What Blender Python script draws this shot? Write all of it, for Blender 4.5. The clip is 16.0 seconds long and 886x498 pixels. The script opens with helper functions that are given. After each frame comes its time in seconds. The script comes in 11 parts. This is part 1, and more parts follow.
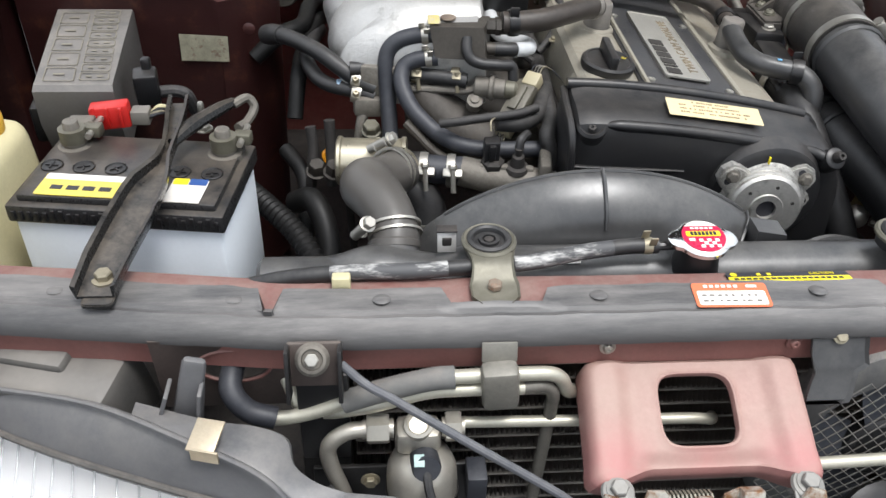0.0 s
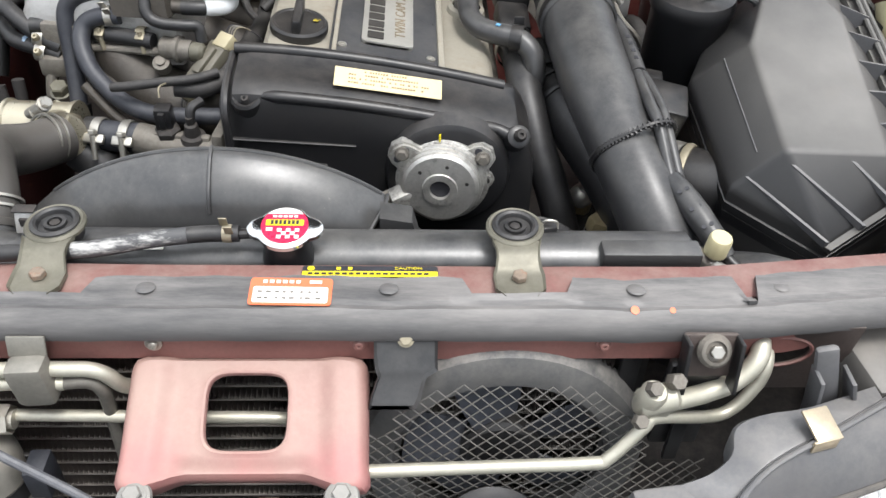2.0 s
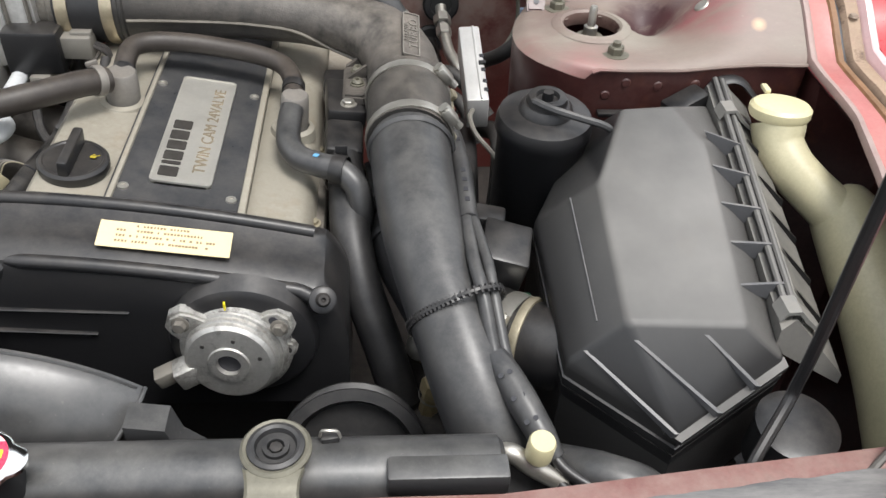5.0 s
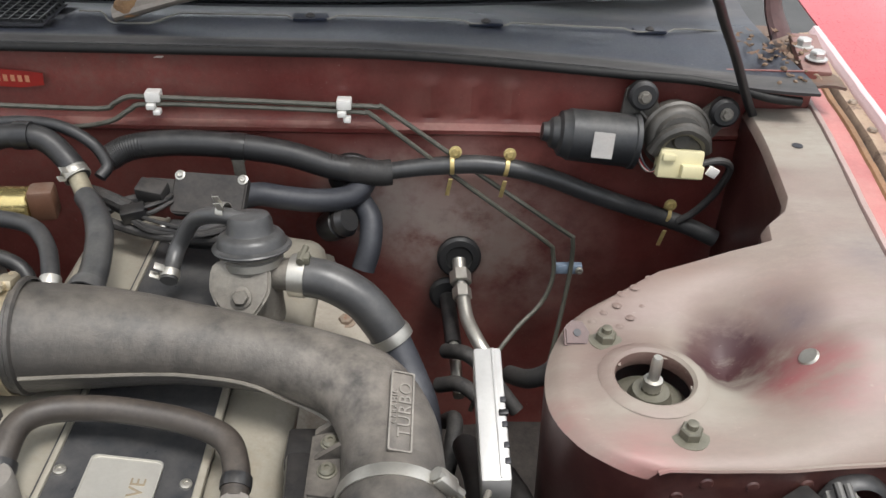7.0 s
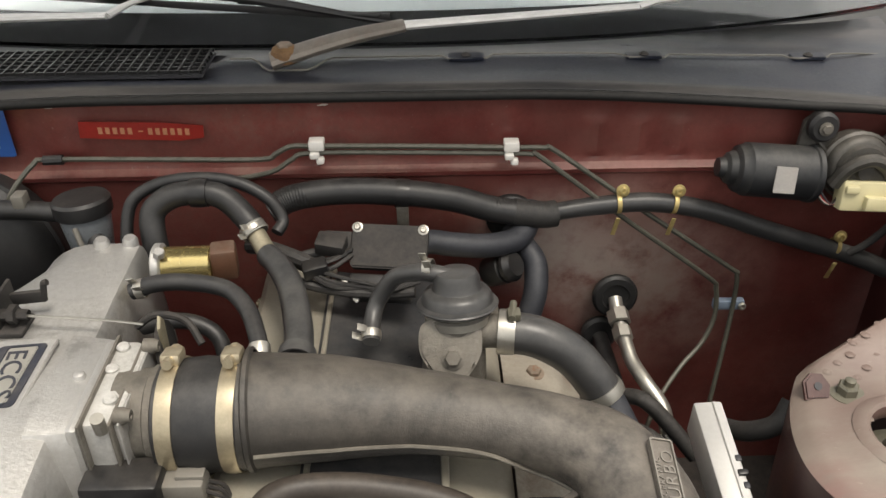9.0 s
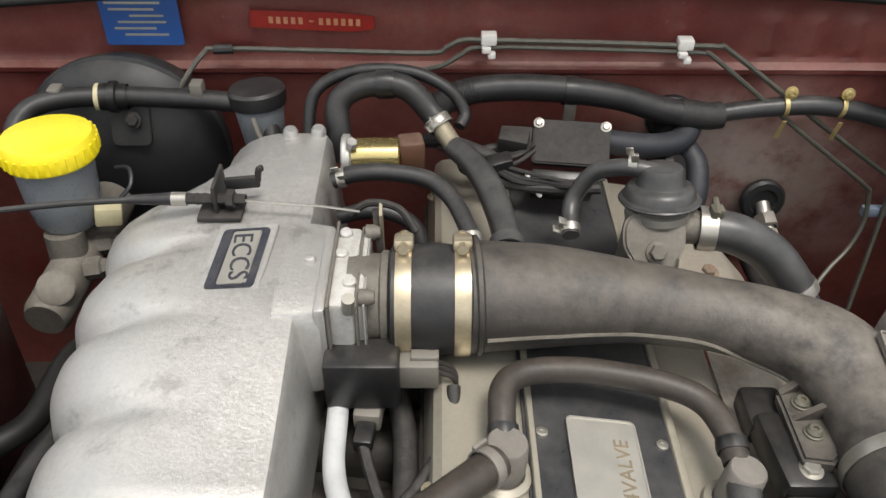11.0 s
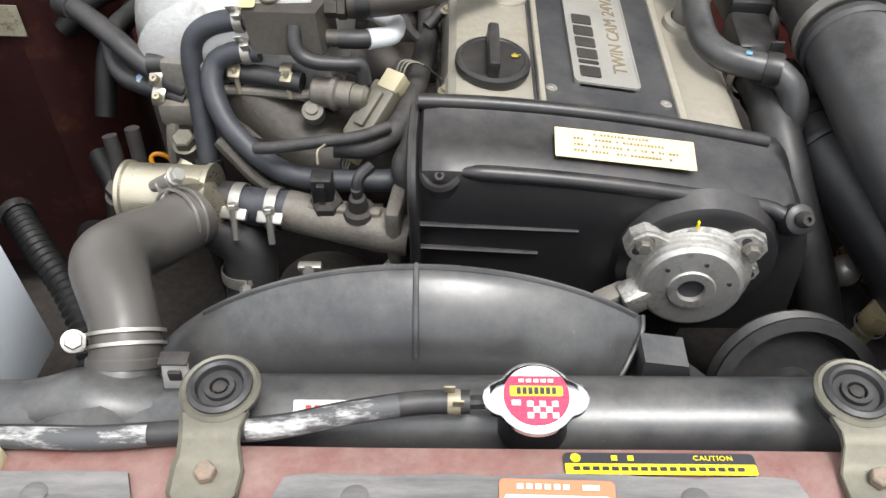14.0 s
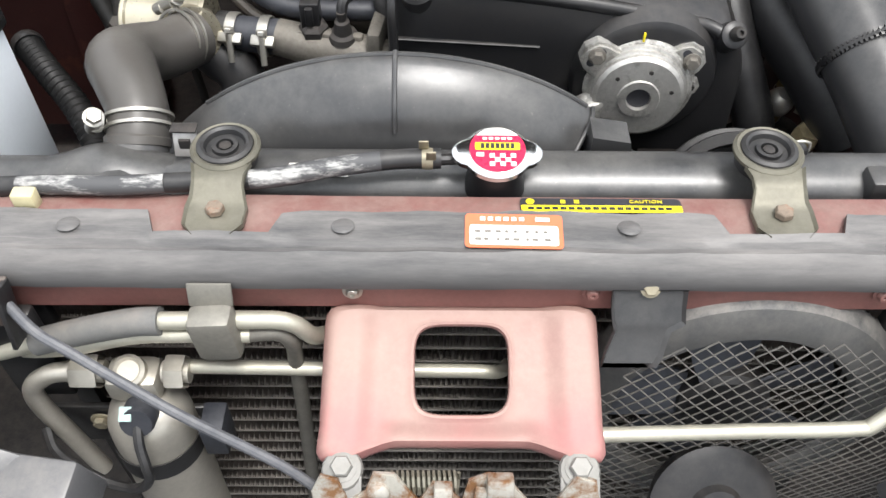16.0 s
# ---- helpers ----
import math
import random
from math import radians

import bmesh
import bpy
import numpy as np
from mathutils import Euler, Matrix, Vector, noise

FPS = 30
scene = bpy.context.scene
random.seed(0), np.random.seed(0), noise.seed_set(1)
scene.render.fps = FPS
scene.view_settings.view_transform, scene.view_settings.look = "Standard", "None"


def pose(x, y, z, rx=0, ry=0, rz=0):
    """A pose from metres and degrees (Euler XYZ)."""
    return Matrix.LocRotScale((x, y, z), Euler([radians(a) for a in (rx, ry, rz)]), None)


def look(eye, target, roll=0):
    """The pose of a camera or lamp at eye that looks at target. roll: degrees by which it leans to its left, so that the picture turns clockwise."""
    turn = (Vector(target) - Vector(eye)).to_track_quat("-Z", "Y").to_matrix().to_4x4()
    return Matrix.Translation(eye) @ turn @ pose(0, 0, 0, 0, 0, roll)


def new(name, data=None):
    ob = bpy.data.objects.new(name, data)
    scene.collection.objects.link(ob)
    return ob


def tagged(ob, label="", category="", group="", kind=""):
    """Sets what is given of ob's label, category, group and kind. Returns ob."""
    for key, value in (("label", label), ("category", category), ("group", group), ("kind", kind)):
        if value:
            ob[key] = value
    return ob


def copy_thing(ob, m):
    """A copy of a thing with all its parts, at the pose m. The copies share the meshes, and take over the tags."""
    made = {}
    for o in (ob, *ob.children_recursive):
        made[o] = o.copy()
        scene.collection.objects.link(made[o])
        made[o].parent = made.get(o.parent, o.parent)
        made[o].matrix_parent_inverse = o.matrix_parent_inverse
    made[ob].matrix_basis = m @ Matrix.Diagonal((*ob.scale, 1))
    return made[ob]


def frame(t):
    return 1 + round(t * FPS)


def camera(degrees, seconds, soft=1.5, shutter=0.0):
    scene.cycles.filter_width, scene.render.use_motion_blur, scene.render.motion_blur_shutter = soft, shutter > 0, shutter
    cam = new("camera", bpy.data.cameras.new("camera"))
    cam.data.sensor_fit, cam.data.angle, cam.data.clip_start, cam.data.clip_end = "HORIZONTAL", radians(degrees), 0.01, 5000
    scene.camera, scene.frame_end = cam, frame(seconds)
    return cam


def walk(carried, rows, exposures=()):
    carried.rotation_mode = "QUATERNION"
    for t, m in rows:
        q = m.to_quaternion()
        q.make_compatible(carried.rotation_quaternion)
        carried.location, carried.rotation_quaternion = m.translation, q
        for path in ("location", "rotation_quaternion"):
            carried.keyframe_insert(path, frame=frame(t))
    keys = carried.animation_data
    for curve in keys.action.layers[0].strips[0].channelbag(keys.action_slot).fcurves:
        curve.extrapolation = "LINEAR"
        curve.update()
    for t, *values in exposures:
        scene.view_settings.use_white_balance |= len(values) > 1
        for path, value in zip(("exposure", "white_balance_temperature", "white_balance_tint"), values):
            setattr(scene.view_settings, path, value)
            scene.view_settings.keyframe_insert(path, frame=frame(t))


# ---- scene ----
cam = camera(55.7, 16.0)
PATH = [
    (0, (-0.327, -0.621, 1.385), (-0.187, 0.962, 0.171), 2.1),
    (0.5, (-0.24, -0.645, 1.381), (-0.077, 0.921, 0.148), 2.6),
    (1, (-0.133, -0.603, 1.374), (0.07, 0.933, 0.11), 3.1),
    (1.5, (-0.008, -0.554, 1.393), (0.178, 0.946, 0.083), 3.4),
    (2, (0.116, -0.565, 1.401), (0.203, 0.926, 0.071), 2.6),
    (2.5, (0.231, -0.599, 1.395), (0.272, 0.893, 0.064), 2.6),
    (3, (0.276, -0.608, 1.401), (0.335, 0.883, 0.07), 2.7),
    (3.2, (0.288, -0.608, 1.404), (0.367, 0.889, 0.079), 3.0),
    (5.3, (0.303, -0.28, 1.438), (0.471, 1.258, 0.171), 3.7),
    (5.5, (0.287, -0.23, 1.448), (0.465, 1.319, 0.195), 3.9),
    (6, (0.306, -0.11, 1.471), (0.488, 1.466, 0.253), 4.2),
    (6.5, (0.355, 0.022, 1.486), (0.482, 1.643, 0.321), 3.2),
    (7, (0.357, 0.079, 1.496), (0.42, 1.738, 0.381), 2.0),
    (7.5, (0.345, 0.101, 1.516), (0.421, 1.79, 0.447), 0.5),
    (8, (0.33, 0.12, 1.511), (0.488, 1.812, 0.458), 0.6),
    (8.5, (0.269, 0.128, 1.513), (0.392, 1.815, 0.446), 0.6),
    (9, (0.145, 0.139, 1.512), (0.182, 1.813, 0.417), -0.4),
    (9.2, (0.093, 0.141, 1.507), (0.117, 1.811, 0.406), -0.6),
    (11.3, (-0.064, 0.112, 1.493), (-0.055, 1.634, 0.195), 0.6),
    (11.5, (-0.067, 0.095, 1.484), (-0.056, 1.594, 0.16), 0.8),
    (12, (-0.064, 0.043, 1.446), (-0.036, 1.499, 0.074), 1.5),
    (12.5, (-0.055, -0.019, 1.425), (-0.076, 1.412, 0.028), 0.3),
    (13, (-0.042, -0.127, 1.392), (-0.114, 1.274, -0.034), -1.1),
    (13.5, (-0.045, -0.215, 1.376), (-0.111, 1.167, -0.068), -0.9),
    (14, (-0.054, -0.272, 1.364), (-0.089, 1.106, -0.085), -0.8),
    (14.5, (-0.043, -0.325, 1.356), (-0.07, 1.037, -0.108), -0.6),
    (15, (-0.032, -0.371, 1.353), (-0.05, 0.972, -0.129), -0.7),
    (15.5, (-0.034, -0.426, 1.344), (-0.028, 0.9, -0.154), 0.3),
    (16, (-0.048, -0.444, 1.339), (-0.033, 0.852, -0.184), 0.9),
]
walk(cam, [(t, look(eye, target, roll)) for t, eye, target, roll in PATH],
     [(0, 0.52, 6350, 10), (1.2, 0.71, 6350, 10), (2, 0.79, 6400, 10), (2.5, 0.74, 6400, 10), (3.2, 0.58, 6400, 10), (5.5, 0.66, 6500, 10), (6, 0.66, 6500, 10), (7.5, 0.68, 6550, 10), (8.2, 0.49, 6900, 10),
      (9, 0.4, 7250, 10), (9.6, 0.4, 7250, 10), (11, 0.45, 6800, 10), (12, 0.5, 6700, 10), (12.7, 0.62, 6600, 10), (13.5, 0.86, 6500, 10), (14.5, 0.88, 6500, 10), (16, 0.88, 6500, 10)])

# ---- world, sun, exposure ----
world = bpy.data.worlds.new("sky")
scene.world = world
world.use_nodes = True
wn = world.node_tree.nodes
sky = wn.new("ShaderNodeTexSky")
sky.sky_type, sky.sun_disc = "NISHITA", False
sky.sun_elevation, sky.sun_rotation = radians(74), radians(130)
sky.air_density, sky.dust_density, sky.ozone_density = 1.0, 3.0, 1.0
# a bright overcast sky, three times as bright overhead as at the horizon
aim, up = wn.new("ShaderNodeTexCoord"), wn.new("ShaderNodeSeparateXYZ")
rise = wn.new("ShaderNodeMapRange")
rise.inputs[1].default_value, rise.inputs[2].default_value = 0.0, 1.0
rise.inputs[3].default_value, rise.inputs[4].default_value = 4.2, 9.6
cloud, soft = wn.new("ShaderNodeMixRGB"), wn.new("ShaderNodeMixRGB")
cloud.blend_type = "MULTIPLY"
cloud.inputs[0].default_value, soft.inputs[0].default_value = 1.0, 0.8
cloud.inputs[2].default_value = (0.97, 1.0, 1.03, 1)
for a, b in ((aim.outputs["Generated"], up.inputs[0]), (up.outputs[2], rise.inputs[0]), (rise.outputs[0], cloud.inputs[1]),
             (sky.outputs[0], soft.inputs[1]), (cloud.outputs[0], soft.inputs[2]), (soft.outputs[0], wn["Background"].inputs[0])):
    world.node_tree.links.new(a, b)
wn["Background"].inputs[1].default_value = 0.15
sun = new("sun", bpy.data.lights.new("sun", "SUN"))
sun.data.energy, sun.data.angle, sun.data.color = 2.2, radians(20), (1.0, 0.98, 0.95)
sun.matrix_world = look((0.95, -0.75, 5.3), (0, 0.4, 0.8))
scene.view_settings.exposure = 1.8

# ---- materials ----
MATS = {}


def material(name, colour, rough=0.6, metal=0.0, dust=0.0, dust_colour=(0.22, 0.19, 0.16), vary=0.25, scale=30.0, bump=0.05,
             rust=0.0, spots=0.0, coat=0.0, clear=0.0, rust_colour=(0.16, 0.06, 0.03), streak=None, wear=(0.55, 0.68), grime=0.0, grime_colour=(0.22, 0.17, 0.14), patches=(), spec=0.5, even=False, lay=(0.0, 0.97)):
    """A worn surface: two scales of colour change, settled dust on what faces up, specks, fine relief."""
    if name in MATS:
        return MATS[name]
    m = bpy.data.materials.new(name)
    m.use_nodes = True
    n, k = m.node_tree.nodes, m.node_tree.links
    b = n["Principled BSDF"]
    geo = n.new("ShaderNodeNewGeometry")

    def noise_at(s, detail=4, rough_=0.6):
        q = n.new("ShaderNodeTexNoise")
        q.inputs["Scale"].default_value, q.inputs["Detail"].default_value, q.inputs["Roughness"].default_value = s, detail, rough_
        if streak:
            mp = n.new("ShaderNodeMapping")
            mp.inputs["Scale"].default_value = streak
            k.new(geo.outputs["Position"], mp.inputs[0])
            k.new(mp.outputs[0], q.inputs["Vector"])
        else:
            k.new(geo.outputs["Position"], q.inputs["Vector"])
        return q.outputs[0]

    def ramp(src, a, c):
        q = n.new("ShaderNodeMapRange")
        q.inputs[1].default_value, q.inputs[2].default_value = a, c
        k.new(src, q.inputs[0])
        return q.outputs[0]

    def times(x, y):
        q = n.new("ShaderNodeMath")
        q.operation = "MULTIPLY"
        for i, v in enumerate((x, y)):
            if isinstance(v, (int, float)):
                q.inputs[i].default_value = v
            else:
                k.new(v, q.inputs[i])
        return q.outputs[0]

    def blend(fac, a, c):
        q = n.new("ShaderNodeMixRGB")
        for i, v in enumerate((fac, a, c)):
            if isinstance(v, (int, float)):
                q.inputs[i].default_value = v
            elif isinstance(v, tuple):
                q.inputs[i].default_value = (*v, 1)
            else:
                k.new(v, q.inputs[i])
        return q.outputs[0]

    big, fine = noise_at(scale * 0.5, 8, 0.65), noise_at(max(220, scale * 6), 6, 0.75)
    dark, light = tuple(c * (1 - vary) for c in colour), tuple(min(1, c * (1 + vary)) for c in colour)
    col = blend(ramp(big, 0.3, 0.7), dark, light)
    col = blend(times(ramp(fine, 0.35, 0.75), min(1.0, vary * 1.3)), col, tuple(c * 0.5 for c in colour))
    ro = None
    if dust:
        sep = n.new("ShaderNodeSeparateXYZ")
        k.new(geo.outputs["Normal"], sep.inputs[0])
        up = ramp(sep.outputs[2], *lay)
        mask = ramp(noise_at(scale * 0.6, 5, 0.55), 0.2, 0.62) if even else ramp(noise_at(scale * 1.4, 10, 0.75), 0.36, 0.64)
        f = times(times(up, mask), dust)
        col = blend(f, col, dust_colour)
        ro = f
    if grime:
        col = blend(times(times(ramp(noise_at(scale * 0.5, 5, 0.6), 0.42, 0.66), ramp(noise_at(scale * 9, 6, 0.75), 0.3, 0.62)), grime), col, grime_colour)
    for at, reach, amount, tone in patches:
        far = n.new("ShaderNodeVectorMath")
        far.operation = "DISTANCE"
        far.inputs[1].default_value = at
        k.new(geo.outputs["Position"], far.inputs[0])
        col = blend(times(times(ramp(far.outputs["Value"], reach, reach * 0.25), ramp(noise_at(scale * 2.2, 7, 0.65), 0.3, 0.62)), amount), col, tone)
    if rust:
        col = blend(times(ramp(noise_at(scale * 1.3, 7, 0.7), *wear), rust), col, rust_colour)
    if spots:
        col = blend(times(ramp(noise_at(240, 2, 0.5), 0.7, 0.78), min(1.0, spots * 1.5)), col, (0.4, 0.36, 0.31))
    k.new(col, b.inputs["Base Color"])
    r = n.new("ShaderNodeMapRange")
    r.inputs[3].default_value, r.inputs[4].default_value = max(0.04, rough - 0.12), min(1, rough + 0.1)
    k.new(fine, r.inputs[0])
    if ro is not None:
        a = n.new("ShaderNodeMath")
        a.operation, a.use_clamp = "ADD", True
        k.new(r.outputs[0], a.inputs[0])
        k.new(times(ro, 0.25), a.inputs[1])
        k.new(a.outputs[0], b.inputs["Roughness"])
        mm = n.new("ShaderNodeMath")
        mm.operation, mm.inputs[0].default_value = "MULTIPLY_ADD", -metal
        k.new(ro, mm.inputs[1])
        mm.inputs[2].default_value = metal
        k.new(mm.outputs[0], b.inputs["Metallic"])
    else:
        k.new(r.outputs[0], b.inputs["Roughness"])
        b.inputs["Metallic"].default_value = metal
    b.inputs["Coat Weight"].default_value = coat
    b.inputs["Specular IOR Level"].default_value = spec
    b.inputs["Coat Roughness"].default_value = 0.08
    if clear:
        b.inputs["Transmission Weight"].default_value = clear
    if bump:
        bp = n.new("ShaderNodeBump")
        bp.inputs["Strength"].default_value, bp.inputs["Distance"].default_value = bump, 0.002
        k.new(fine, bp.inputs["Height"])
        k.new(bp.outputs[0], b.inputs["Normal"])
    MATS[name] = m
    return m


DUST = (0.27, 0.235, 0.2)
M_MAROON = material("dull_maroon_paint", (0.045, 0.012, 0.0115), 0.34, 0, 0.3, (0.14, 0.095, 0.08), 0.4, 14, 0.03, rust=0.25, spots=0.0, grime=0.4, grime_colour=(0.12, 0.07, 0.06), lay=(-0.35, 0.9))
# maroon darkened to carry the deep shade of the left side walls
M_MAROONDK = material("shaded_maroon_paint", (0.03, 0.009, 0.0085), 0.4, 0, 0.25, (0.09, 0.06, 0.05), 0.4, 14, 0.04, rust=0.25, grime=0.4, grime_colour=(0.02, 0.014, 0.012), spec=0.3)
M_FIREWALL = material("dusty_maroon_paint", (0.165, 0.033, 0.029), 0.34, 0, 0.6, (0.31, 0.19, 0.15), 0.45, 8, 0.05, rust=0.35, rust_colour=(0.075, 0.027, 0.023), spots=0.16, grime=0.55, grime_colour=(0.18, 0.1, 0.082), lay=(-0.35, 0.9),
                      patches=(((0.48, 1.16, 0.84), 0.26, 0.9, (0.3, 0.1, 0.085)), ((0.41, 1.16, 0.83), 0.15, 1.5, (0.46, 0.37, 0.325)), ((0.3, 1.16, 0.86), 0.11, 1.0, (0.42, 0.34, 0.3)), ((0.5, 1.16, 0.76), 0.18, 0.9, (0.36, 0.27, 0.23)), ((0.43, 1.15, 0.91), 0.1, 0.6, (0.3, 0.13, 0.11))))
# patches lay dark maroon in the hollow, pinks and browns along the edges
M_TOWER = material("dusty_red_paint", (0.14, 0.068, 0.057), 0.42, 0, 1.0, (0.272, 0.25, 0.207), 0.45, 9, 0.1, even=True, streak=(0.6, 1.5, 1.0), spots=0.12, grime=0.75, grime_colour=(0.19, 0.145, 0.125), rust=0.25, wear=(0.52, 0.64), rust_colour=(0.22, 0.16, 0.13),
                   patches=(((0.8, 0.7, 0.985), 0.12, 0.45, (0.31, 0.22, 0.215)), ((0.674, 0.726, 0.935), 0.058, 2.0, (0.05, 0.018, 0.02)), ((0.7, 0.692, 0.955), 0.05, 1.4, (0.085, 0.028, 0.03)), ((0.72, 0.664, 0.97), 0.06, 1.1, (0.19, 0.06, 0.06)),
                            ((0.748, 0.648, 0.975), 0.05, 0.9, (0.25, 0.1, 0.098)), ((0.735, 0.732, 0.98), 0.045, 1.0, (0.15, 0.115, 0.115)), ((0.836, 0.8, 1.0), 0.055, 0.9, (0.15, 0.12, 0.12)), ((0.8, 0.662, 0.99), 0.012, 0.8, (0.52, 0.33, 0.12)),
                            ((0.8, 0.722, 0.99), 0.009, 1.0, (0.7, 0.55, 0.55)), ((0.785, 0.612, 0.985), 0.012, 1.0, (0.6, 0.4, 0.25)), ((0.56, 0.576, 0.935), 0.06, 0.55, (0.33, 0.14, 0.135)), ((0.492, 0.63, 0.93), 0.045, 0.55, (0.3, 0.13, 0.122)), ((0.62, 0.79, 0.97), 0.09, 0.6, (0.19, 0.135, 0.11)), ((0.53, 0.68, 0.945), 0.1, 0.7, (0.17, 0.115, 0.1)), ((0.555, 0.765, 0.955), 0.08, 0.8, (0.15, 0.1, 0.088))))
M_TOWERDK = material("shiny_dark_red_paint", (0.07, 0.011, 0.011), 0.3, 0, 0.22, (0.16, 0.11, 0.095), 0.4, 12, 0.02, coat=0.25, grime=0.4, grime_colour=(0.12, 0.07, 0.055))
M_RED = material("gloss_red_paint", (0.4, 0.005, 0.012), 0.3, 0, 0.05, (0.5, 0.2, 0.2), 0.1, 8, 0.0, coat=0.5)
M_PINK = material("faded_pink_paint", (0.34, 0.175, 0.155), 0.5, 0, 0.9, (0.39, 0.305, 0.25), 0.25, 9, 0.02, even=True, grime=0.45, grime_colour=(0.25, 0.14, 0.125), spots=0.05,
                  patches=(((-0.12, -0.14, 0.75), 0.06, 0.6, (0.42, 0.15, 0.15)), ((0.065, -0.14, 0.75), 0.06, 0.6, (0.42, 0.15, 0.15)), ((-0.028, -0.15, 0.745), 0.05, 0.5, (0.42, 0.16, 0.15))))
M_SUPPORT = material("faded_maroon_paint", (0.2, 0.085, 0.074), 0.5, 0, 0.6, (0.29, 0.215, 0.185), 0.25, 16, 0.03, grime=0.4, grime_colour=(0.12, 0.08, 0.065))
M_BLACK = material("black_plastic", (0.012, 0.012, 0.013), 0.36, 0, 0.11, DUST, 0.3, 26, 0.04)
M_COVER = material("satin_black_cover", (0.013, 0.013, 0.014), 0.38, 0, 0.13, DUST, 0.3, 16, 0.02)
M_DARK = material("grimy_black", (0.02, 0.018, 0.017), 0.7, 0, 0.35, (0.12, 0.1, 0.085), 0.4, 40, 0.15)
M_RUBBER = material("black_rubber", (0.016, 0.016, 0.017), 0.46, 0, 0.22, (0.17, 0.157, 0.143), 0.25, 30, 0.04)
M_HOSE = material("grey_blue_rubber_hose", (0.024, 0.026, 0.033), 0.5, 0, 0.32, (0.13, 0.13, 0.138), 0.25, 30, 0.06, grime=0.2, grime_colour=(0.02, 0.02, 0.022))
M_STRIP = material("dusty_rubber_strip", (0.068, 0.067, 0.068), 0.42, 0, 0.72, (0.29, 0.272, 0.255), 0.2, 14, 0.06, streak=(0.16, 1.0, 1.0), grime=0.55, grime_colour=(0.05, 0.047, 0.047))
# rubber blackened to hold the shade deep in the left of the bay
M_RUBBERDK = material("shaded_black_rubber", (0.008, 0.008, 0.008), 0.5, 0, 0.12, (0.06, 0.052, 0.045), 0.4, 30, 0.1, spec=0.25)
M_PIPE = material("cast_dusty_pipe", (0.029, 0.027, 0.025), 0.42, 0.0, 0.6, (0.155, 0.135, 0.113), 0.25, 20, 0.4, spots=0.06, grime=0.3, grime_colour=(0.05, 0.045, 0.04), patches=(((0.3, 0.66, 0.97), 0.16, 0.7, (0.2, 0.175, 0.15)), ((0.1, 0.72, 1.0), 0.14, 0.4, (0.17, 0.148, 0.125))))
M_SHROUD = material("faded_black_plastic", (0.038, 0.038, 0.039), 0.33, 0, 0.4, (0.2, 0.19, 0.175), 0.25, 12, 0.04, grime=0.4, grime_colour=(0.018, 0.018, 0.018), spots=0.08, spec=0.75)
M_FADED = material("faded_rubber_hose", (0.055, 0.051, 0.047), 0.38, 0, 0.4, (0.19, 0.172, 0.15), 0.15, 10, 0.03, even=True)
M_DUCT = material("grey_black_duct", (0.035, 0.035, 0.036), 0.36, 0, 0.3, (0.2, 0.19, 0.175), 0.2, 20, 0.03)
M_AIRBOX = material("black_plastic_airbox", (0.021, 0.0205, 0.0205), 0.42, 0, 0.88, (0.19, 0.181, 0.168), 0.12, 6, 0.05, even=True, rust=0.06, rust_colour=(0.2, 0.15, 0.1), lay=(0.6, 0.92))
M_LAMPCOVER = material("dusty_lamp_cover", (0.075, 0.073, 0.07), 0.45, 0, 0.8, (0.25, 0.228, 0.2), 0.3, 14, 0.08, even=True, lay=(-0.3, 0.97))
M_OILY = material("oily_brown_casting", (0.055, 0.049, 0.042), 0.46, 0.35, 0.3, (0.1, 0.085, 0.07), 0.5, 22, 0.5, grime=0.8, grime_colour=(0.035, 0.029, 0.023), rust=0.4, wear=(0.5, 0.66), rust_colour=(0.05, 0.038, 0.028))
M_ALU = material("cast_aluminium", (0.58, 0.57, 0.55), 0.39, 0.7, 0.22, (0.54, 0.52, 0.49), 0.2, 14, 0.5, spots=0.05, grime=0.55, grime_colour=(0.26, 0.24, 0.21), rust=0.35, wear=(0.58, 0.66), rust_colour=(0.12, 0.105, 0.09))
M_ALUDK = material("grimy_cast_aluminium", (0.2, 0.185, 0.16), 0.55, 0.45, 0.55, (0.2, 0.172, 0.14), 0.5, 35, 0.5, grime=0.5, grime_colour=(0.06, 0.052, 0.043))
M_STEEL = material("bare_steel", (0.46, 0.44, 0.395), 0.38, 0.85, 0.15, (0.4, 0.36, 0.3), 0.15, 60, 0.05)
M_ZINC = material("zinc_yellow", (0.36, 0.32, 0.23), 0.5, 0.65, 0.3, (0.3, 0.26, 0.2), 0.3, 60, 0.08)
M_OLIVE = material("olive_zinc_steel", (0.14, 0.132, 0.1), 0.45, 0.4, 0.4, (0.2, 0.185, 0.15), 0.25, 40, 0.08)
M_CHROME = material("bright_metal", (0.8, 0.8, 0.78), 0.16, 1.0, 0, DUST, 0.05, 30, 0.02)
M_VALVE = material("beige_silver_paint", (0.34, 0.318, 0.262), 0.4, 0.3, 0.3, (0.36, 0.31, 0.25), 0.15, 14, 0.05, rust=0.25, rust_colour=(0.24, 0.17, 0.1), grime=0.4, grime_colour=(0.2, 0.17, 0.13))
M_PANEL = material("dark_grey_panel", (0.035, 0.037, 0.041), 0.3, 0.1, 0.3, (0.17, 0.155, 0.14), 0.15, 18, 0.04)
M_PLATE = material("silver_plate", (0.55, 0.53, 0.48), 0.36, 0.7, 0.2, (0.4, 0.36, 0.3), 0.1, 30, 0.03)
